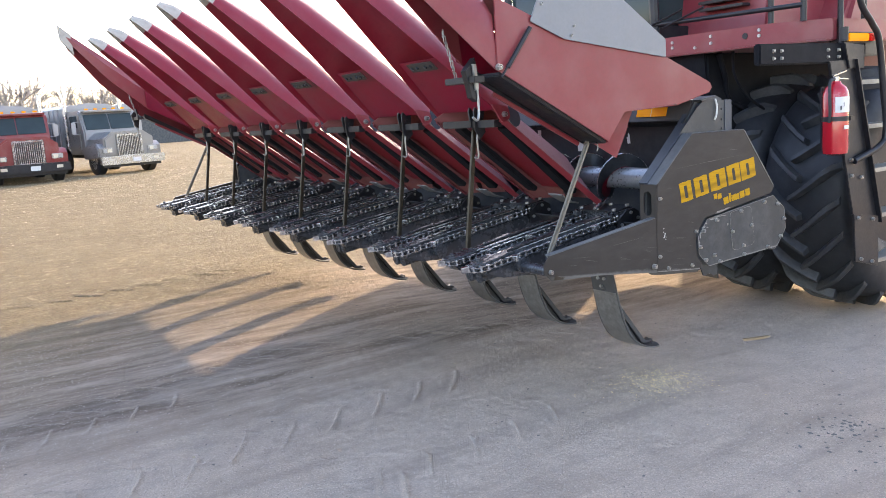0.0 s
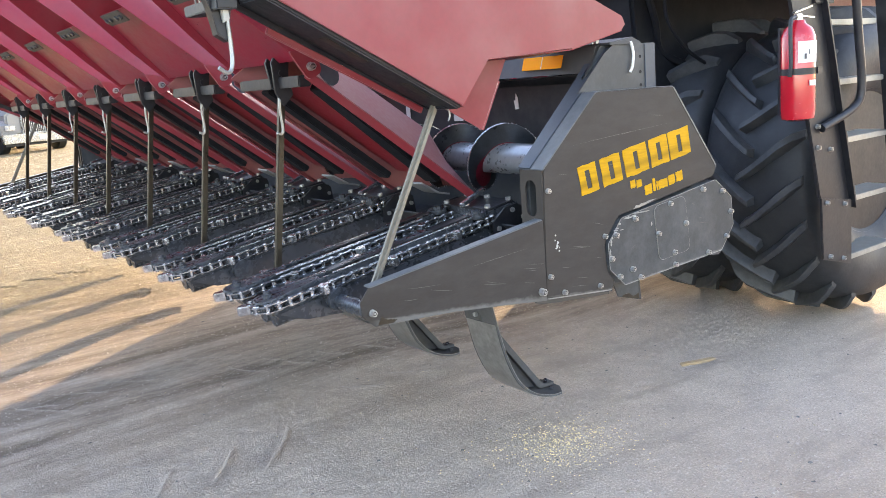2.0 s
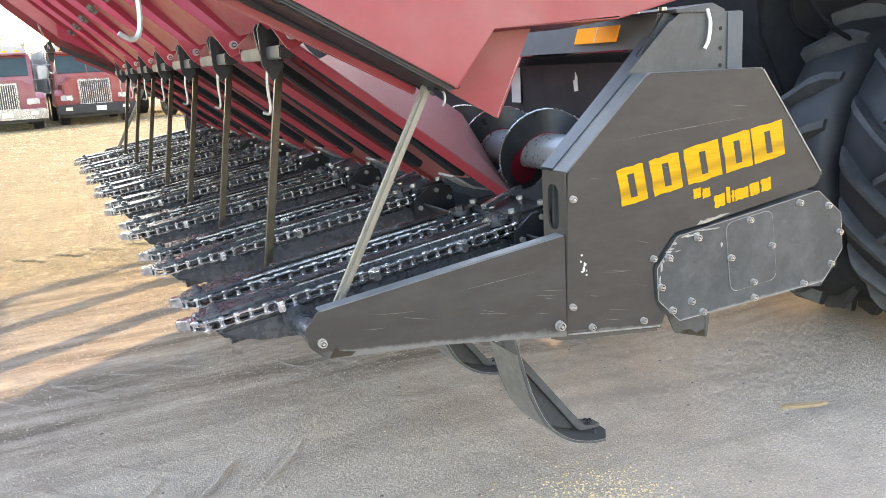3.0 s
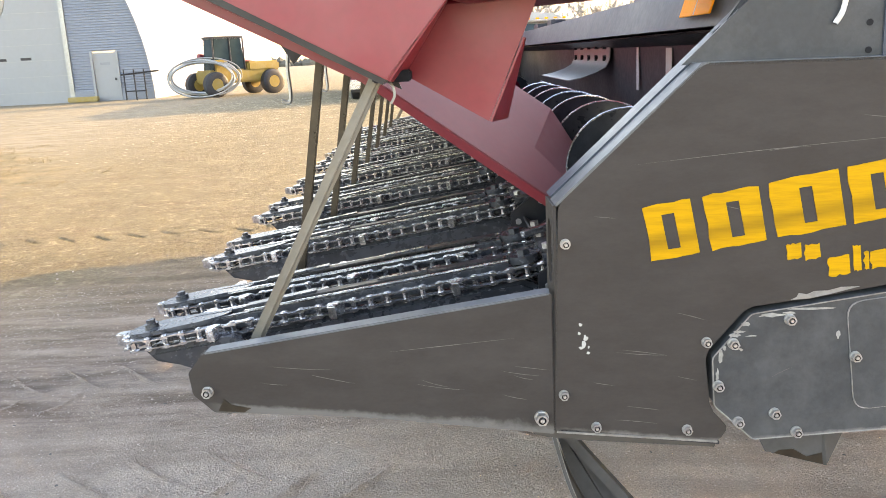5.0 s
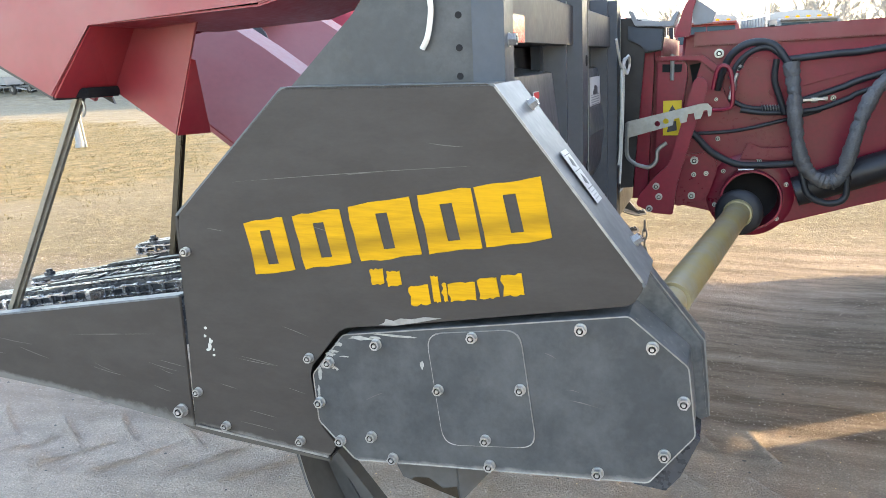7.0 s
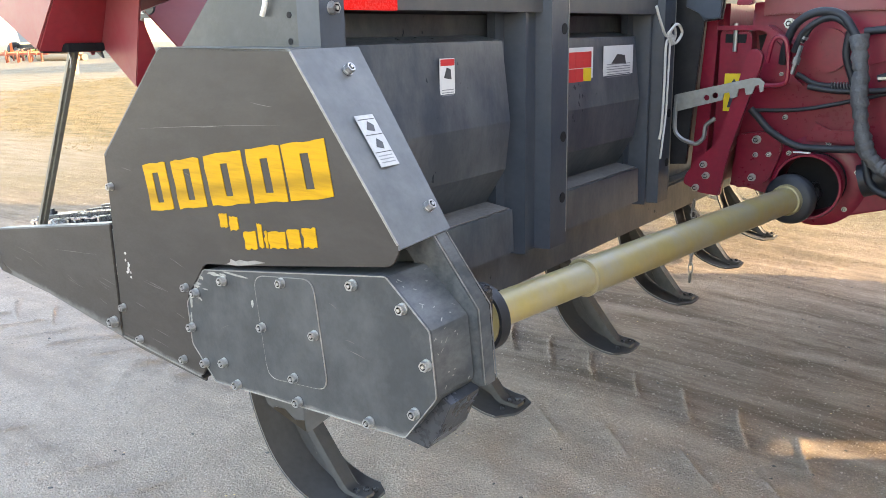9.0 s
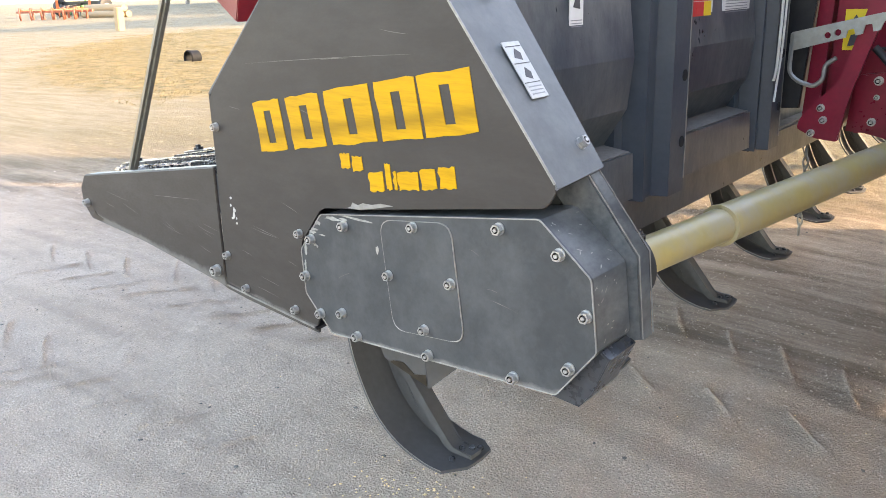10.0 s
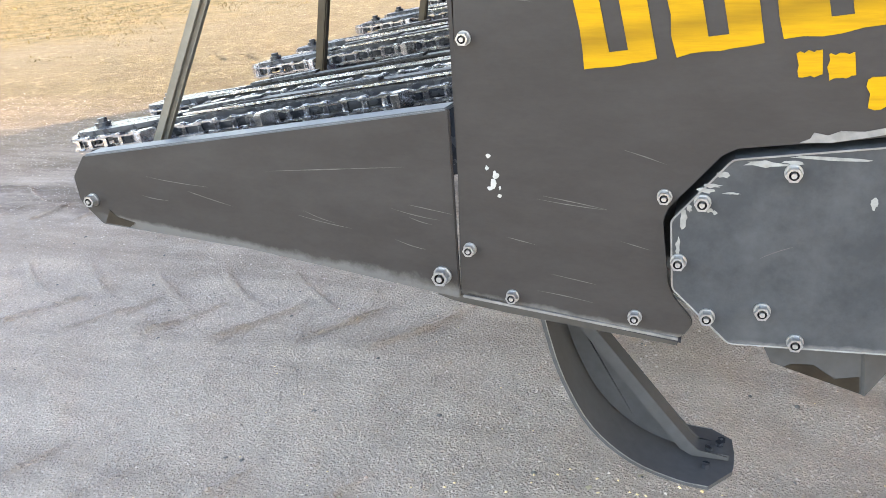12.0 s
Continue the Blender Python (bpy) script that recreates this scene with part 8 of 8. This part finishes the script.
def folded_tillage(name, x, y, length, mat, label, rz):
    """A low folded tillage frame: long tubes, cross bars and upright shanks."""
    e = thing(name)
    for yy in (-0.5, 0.0, 0.5):
        part("frame_tube", span(B(), (-length / 2, yy, 0.52), (length / 2, yy, 0.52), 0.14, 0.14, bevel=0.02), mat, e)
    for k in range(6):
        xx = -length / 2 + length * (k + 0.5) / 6
        part("cross_bar", span(B(), (xx, -0.62, 0.60), (xx, 0.62, 0.60), 0.12, 0.12, bevel=0.02), mat, e)
        part("shank", tube(B(), curve_pts([(xx, -0.5, 0.52), (xx + 0.05, -0.75, 0.75), (xx + 0.1, -0.85, 0.35), (xx, -0.7, 0.02)], 3), 0.06, 6), mat, e)
        part("stand", span(B(), (xx, 0.4, 0.5), (xx, 0.42, 0.0), 0.10, 0.10), mat, e)
    part("mast", span(B(), (0, 0.3, 0.5), (0.3, 0.0, 1.25), 0.16, 0.14, bevel=0.02), mat, e)
    e.matrix_basis = pose(x, y, rise(x, y), 0, 0, rz)
    return tagged(e, label, "implement", "implements stored beyond the yard")


folded_tillage("cultivator", -51.5, 30.8, 5.4, ORANGE, "faded orange folded cultivator beyond the road", 20)
folded_tillage("cultivator", -53.5, 34.2, 4.2, ORANGE, "orange cultivator standing beyond the road", 28)
folded_tillage("planter", -60, 37.5, 3.6, GREEN, "green planter frame standing beyond the road", 25)
implement("grain_cart", -58, 36.5, 1.3, BLACK, BLUE_STEEL, "blue-grey cart standing beyond the road", "implement", 15)
implement("seed_drill", -28.9, 41.2, 0.62, DOOR_WHITE, GALV, "small white seeder stored in the shed mouth", "implement", 60, 3)
implement("seed_drill", -31.9, 40.8, 0.55, GALV, TRUCK_RED, "small red-hoppered seeder stored in the shed mouth", "implement", -35, 4)
implement("seed_drill", -34.8, 41.0, 0.6, DOOR_WHITE, DOOR_WHITE, "small white drill stored in the shed mouth", "implement", 75, 3)
implement("cultivator", -37.8, 41.2, 0.6, GALV, HUSK, "small tan-hoppered cultivator in the shed mouth", "implement", 10, 4)
implement("cultivator", -26.6, 44.5, 0.6, BLACK, GALV, "small dark cultivator in the shed mouth", "implement", 80, 3)

# ---- roadside bits ----
mp_ = thing("marker_post", (-9.2, 17.0, 0.1))
g0 = ground_height(-9.2, 17.0)
part("pipe", cyl(B(), (-9.2, 17.0, g0 - 0.05), (-9.30, 17.0, g0 + 0.75), 0.085, 18, 0.075), DOOR_WHITE, mp_, "leaning white pipe")
part("flange", cyl(B(), (-9.2, 17.0, g0), (-9.205, 17.0, g0 + 0.10), 0.12, 18), DOOR_WHITE, mp_)
part("stake", tube(B(), [(-9.05, 17.0, g0), (-9.22, 17.05, g0 + 1.15)], 0.02, 6), GALV, mp_)
tagged(mp_, "white leaning pipe marker in dry grass", "marker post")
cv = B()
lathe(cv, [(-0.10, 0.145), (-0.13, 0.165), (-0.10, 0.185), (0.0, 0.17), (0.16, 0.165), (0.16, 0.14)], (-12.75, 14.2, ground_height(-12.75, 14.2) + 0.09), "y", 24, False)
tagged(part("culvert_pipe", cv, DEEP), "black culvert pipe end in the grass bank", "pipe")
ps = thing("wooden_post", (-28.6, 21.8, 0.2))
part("post", span(B(), (-28.6, 21.8, 0.05), (-28.55, 21.8, 1.15), 0.30, 0.30, (0, 1, 0), 0.03), WOOD, ps)
tagged(ps, "short weathered wooden post at the road edge", "post")
for k, (dy, dz) in enumerate(((0.0, 0.0), (0.55, 0.0), (0.28, 0.42))):
    lg = B()
    lathe(lg, [(-2.4, 0.02), (-2.4, 0.24), (-0.6, 0.26), (1.1, 0.25), (2.4, 0.22), (2.4, 0.02)], (-50.5, 33.6 + dy, 0.55 + dz), "x", 14)
    tagged(part("log", lg, WOOD), "weathered brown log lying in a low pile", "log", "logs in a pile beyond the road")
mast = B()
tube(mast, [(33.9, 190, 0), (33.9, 190, 12), (33.9, 190, 18)], [0.22, 0.15, 0.06], 6)
tagged(part("radio_mast", mast, GALV), "thin far radio mast", "mast")


# ---- bare trees along the horizon ----
def bare_tree(seed, height):
    r = random.Random(seed)
    e = thing("bare_tree")
    trunk, crown = B(), B()
    tube(trunk, [(0, 0, -0.3), (0.05, 0, height * 0.2), (0.0, 0.1, height * 0.42)], [height * 0.030, height * 0.022, height * 0.014], 7)

    def branch(p, d, length, rad, depth):
        q = p + d * length
        mid = p.lerp(q, 0.5) + Vector((r.uniform(-1, 1), r.uniform(-1, 1), r.uniform(0, 0.6))) * length * 0.10
        tube(crown, [p, mid, q], [rad, rad * 0.8, rad * 0.55], 4 if depth > 1 else 3)
        if depth == 0:
            return
        for _ in range(3):
            nd = (d + Vector((r.uniform(-1, 1), r.uniform(-1, 1), r.uniform(-0.25, 0.8))) * 0.75).normalized()
            branch(p.lerp(q, r.uniform(0.45, 1.0)), nd, length * r.uniform(0.55, 0.8), rad * 0.66, depth - 1)

    for k in range(6):
        a = k * math.tau / 6 + r.uniform(0, 0.8)
        branch(Vector((0, 0, height * r.uniform(0.22, 0.42))), Vector((math.cos(a), math.sin(a), r.uniform(0.7, 1.6))).normalized(), height * r.uniform(0.24, 0.36), height * 0.018, 4)
    part("trunk", trunk, BARK, e)
    part("crown", crown, BARK, e)
    return tagged(e, "bare leafless grey tree on the horizon", "tree", "bare trees on the horizon")


models = [bare_tree(5, 9.0), bare_tree(9, 11.0), bare_tree(14, 8.0)]
spots = [(16.5, 118), (31.5, 128), (19.5, 128), (29, 133), (18, 135), (33.5, 121), (8, 120), (14, 130), (21, 125), (27, 140), (34, 128), (44, 150), (52, 140), (60, 150), (2, 150), (39, 118), (72, 150), (85, 160), (18, 160), (-4, 160)]
for i, (x, y) in enumerate(spots):
    m = pose(x, y, 0.36, 0, 0, 47 * i) @ Matrix.Scale(0.75 + 0.08 * (i % 5), 4)
    if i < 3:
        models[i].matrix_basis = m
    else:
        copy_thing(models[i % 3], m).scale = (0.75 + 0.08 * (i % 5),) * 3
hedge = B()
r = random.Random(3)
for k in range(420):
    x = -160 + k * 0.9
    y = 230 + 12 * math.sin(k * 0.05) + r.uniform(-3, 3)
    h = 1.5 + 2.2 * abs(noise.noise((x * 0.06, 0, 0))) + r.uniform(0, 0.9)
    bmesh.ops.create_icosphere(hedge, subdivisions=1, radius=1.0, matrix=Matrix.LocRotScale((x, y, 0.3), None, (r.uniform(1, 2.2), 1.2, h)))
for v in hedge.verts:
    v.co += Vector((noise.noise(v.co * 0.9), 0, noise.noise(v.co * 1.3 + Vector((9, 0, 0))))) * 0.7
tagged(part("far_hedge", hedge, HEDGE, smooth=0), "dark strip of far scrub along the field edge", "hedge", kind="stuff")
fb = thing("far_barn", (24, 95, 0.36))
part("wall", box(B(), (24, 95, 1.9), (16, 8, 3.2)), BACKSHEET, fb)
part("roof", prism(B(), [(15.6, 3.5), (24, 5.0), (32.4, 3.5)], 90.8, 99.2), TRAILER, fb)
tagged(fb, "low dark barn beyond the trucks", "barn")


# ---- loose things on the ground ----
def scatter(name, n, place, size, mat, label, category, seed, flat=0.7):
    """Many small irregular bits in one mesh, lying on the ground."""
    rg = random.Random(seed)
    vs, fs = [], []
    base = [(1, 0, 0), (0.3, 0.9, 0.1), (-0.8, 0.5, 0), (-0.7, -0.6, 0.05), (0.4, -0.9, 0), (0.1, 0.1, 1), (-0.2, -0.1, 0.85)]
    tri = [(0, 1, 5), (1, 2, 5), (2, 6, 5), (2, 3, 6), (3, 4, 6), (4, 0, 5), (4, 5, 6)]
    for _ in range(n):
        x, y = place(rg)
        s = size(rg)
        a = rg.uniform(0, math.tau)
        z = ground_height(x, y)
        o = len(vs)
        for bx, by, bz in base:
            bx, by = bx * rg.uniform(0.7, 1.3), by * rg.uniform(0.5, 1.2)
            vs.append((x + s * (bx * math.cos(a) - by * math.sin(a)), y + s * (bx * math.sin(a) + by * math.cos(a)), z - 0.15 * s + s * bz * flat))
        fs += [tuple(o + i for i in t) for t in tri]
    m2 = bpy.data.meshes.new(name)
    m2.from_pydata(vs, [], fs)
    m2.materials.append(mat)
    return tagged(new(name, m2), label, category, kind="stuff")


def yard(rg):
    return rg.uniform(-3.0, 6.4), rg.uniform(1.2, 8.5)


def near_yard(rg):
    return rg.uniform(-1.8, 6.0), 1.2 + 6.0 * rg.random() ** 1.3


scatter("gravel", 130000, near_yard, lambda q: 0.0022 + 0.0050 * q.random() ** 3, PEBBLE, "fine loose gravel on the packed yard", "gravel", 1)
scatter("gravel", 450, yard, lambda q: 0.005 + 0.008 * q.random() ** 2, PEBBLE, "coarser pebbles lying on the yard", "gravel", 2)
CREST = sorted({bar for cell in BARS.values() for bar in cell if bar[1] + bar[4] > 2.0 and bar[1] < 7})


def crest(q):
    """A spot on the crumbled ridge beside one lug print."""
    ox, oy, c, s, length, hollow, ridge = CREST[q.randrange(len(CREST))]
    u = q.uniform(0.02, 0.92) * length
    v = 0.030 - 0.35 * (u - length / 2) ** 2 + q.gauss(0, 0.006)
    return ox + u * c - v * s, oy + u * s + v * c


scatter("ridge_crumbs", 24000, crest, lambda q: 0.0014 + 0.0026 * q.random() ** 2, CRUMB, "pale crumbled soil along the tyre print ridges", "soil", 9)
scatter("corn_kernels", 620, lambda q: (q.gauss(3.68, 0.16), q.gauss(3.33, 0.12)), lambda q: q.uniform(0.0044, 0.0068), KERNEL, "spilled yellow corn kernels on the gravel", "corn", 3)
scatter("corn_kernels", 160, lambda q: (q.uniform(2.4, 5.2), q.uniform(2.6, 6.0)), lambda q: q.uniform(0.003, 0.0048), KERNEL, "scattered yellow corn kernels on the gravel", "corn", 4)
scatter("husk_litter", 4500, lambda q: (q.uniform(-4, 16), 14 + 16 * q.random() ** 0.6), lambda q: q.uniform(0.02, 0.08), HUSK, "pale dry husk litter on the yard", "litter", 5, 0.25)
scatter("husk_litter", 120, yard, lambda q: q.uniform(0.008, 0.022), HUSK, "small dry husk scraps on the yard", "litter", 6, 0.25)
scatter("dirt_clods", 90, lambda q: (q.gauss(3.78, 0.14), q.gauss(2.22, 0.12)), lambda q: q.uniform(0.006, 0.022), SETTLED, "dark crumbled dirt clods on the gravel", "dirt", 7, 0.4)
scatter("dirt_clods", 1500, yard, lambda q: 0.003 + 0.011 * q.random() ** 3, SETTLED, "dark scattered dirt crumbs on the gravel", "dirt", 8, 0.5)
wd = B()
prism(wd, [(-0.11, -0.018), (0.06, -0.022), (0.11, -0.006), (0.09, 0.016), (-0.10, 0.020)], 0.0, 0.014, 0.003, plane="xy", m=Matrix.Translation((5.035, 3.63, ground_height(5.035, 3.63))) @ Matrix.Rotation(radians(-20), 4, "Z"))
tagged(part("wood_scrap", wd, WOOD), "flat splintered wood scrap on the gravel", "scrap")


def grass():
    rg = random.Random(11)
    vs, fs = [], []
    n = 0
    while n < 42000:
        x, y = rg.uniform(-26, -1.0), rg.uniform(8.2, 27)
        u, v = ((x + 13.4) * -0.85 + (y - 16.8) * 0.52) / 12.0, ((x + 13.4) * 0.52 + (y - 16.8) * 0.85) / 5.5
        d = abs(u) ** 2.5 + v * v + 0.8 * noise.noise((x * 0.9, y * 0.9, 2)) + 0.5 * noise.noise((x * 3, y * 3, 4))
        if d > 0.95:
            continue
        n += 1
        z = ground_height(x, y)
        a, h, w = rg.uniform(0, math.tau), rg.uniform(0.010, 0.034), rg.uniform(0.004, 0.011)
        lx, ly = rg.uniform(-2.2, 2.2) * h, rg.uniform(-2.2, 2.2) * h
        o = len(vs)
        vs += [(x - w * math.cos(a), y - w * math.sin(a), z - 0.01), (x + w * math.cos(a), y + w * math.sin(a), z - 0.01), (x + lx, y + ly, z + h)]
        fs.append((o, o + 1, o + 2))
    m2 = bpy.data.meshes.new("dry_grass")
    m2.from_pydata(vs, [], fs)
    m2.materials.append(STRAW)
    return tagged(new("dry_grass", m2), "short dry straw-coloured grass in an island", "grass", kind="stuff")


grass()
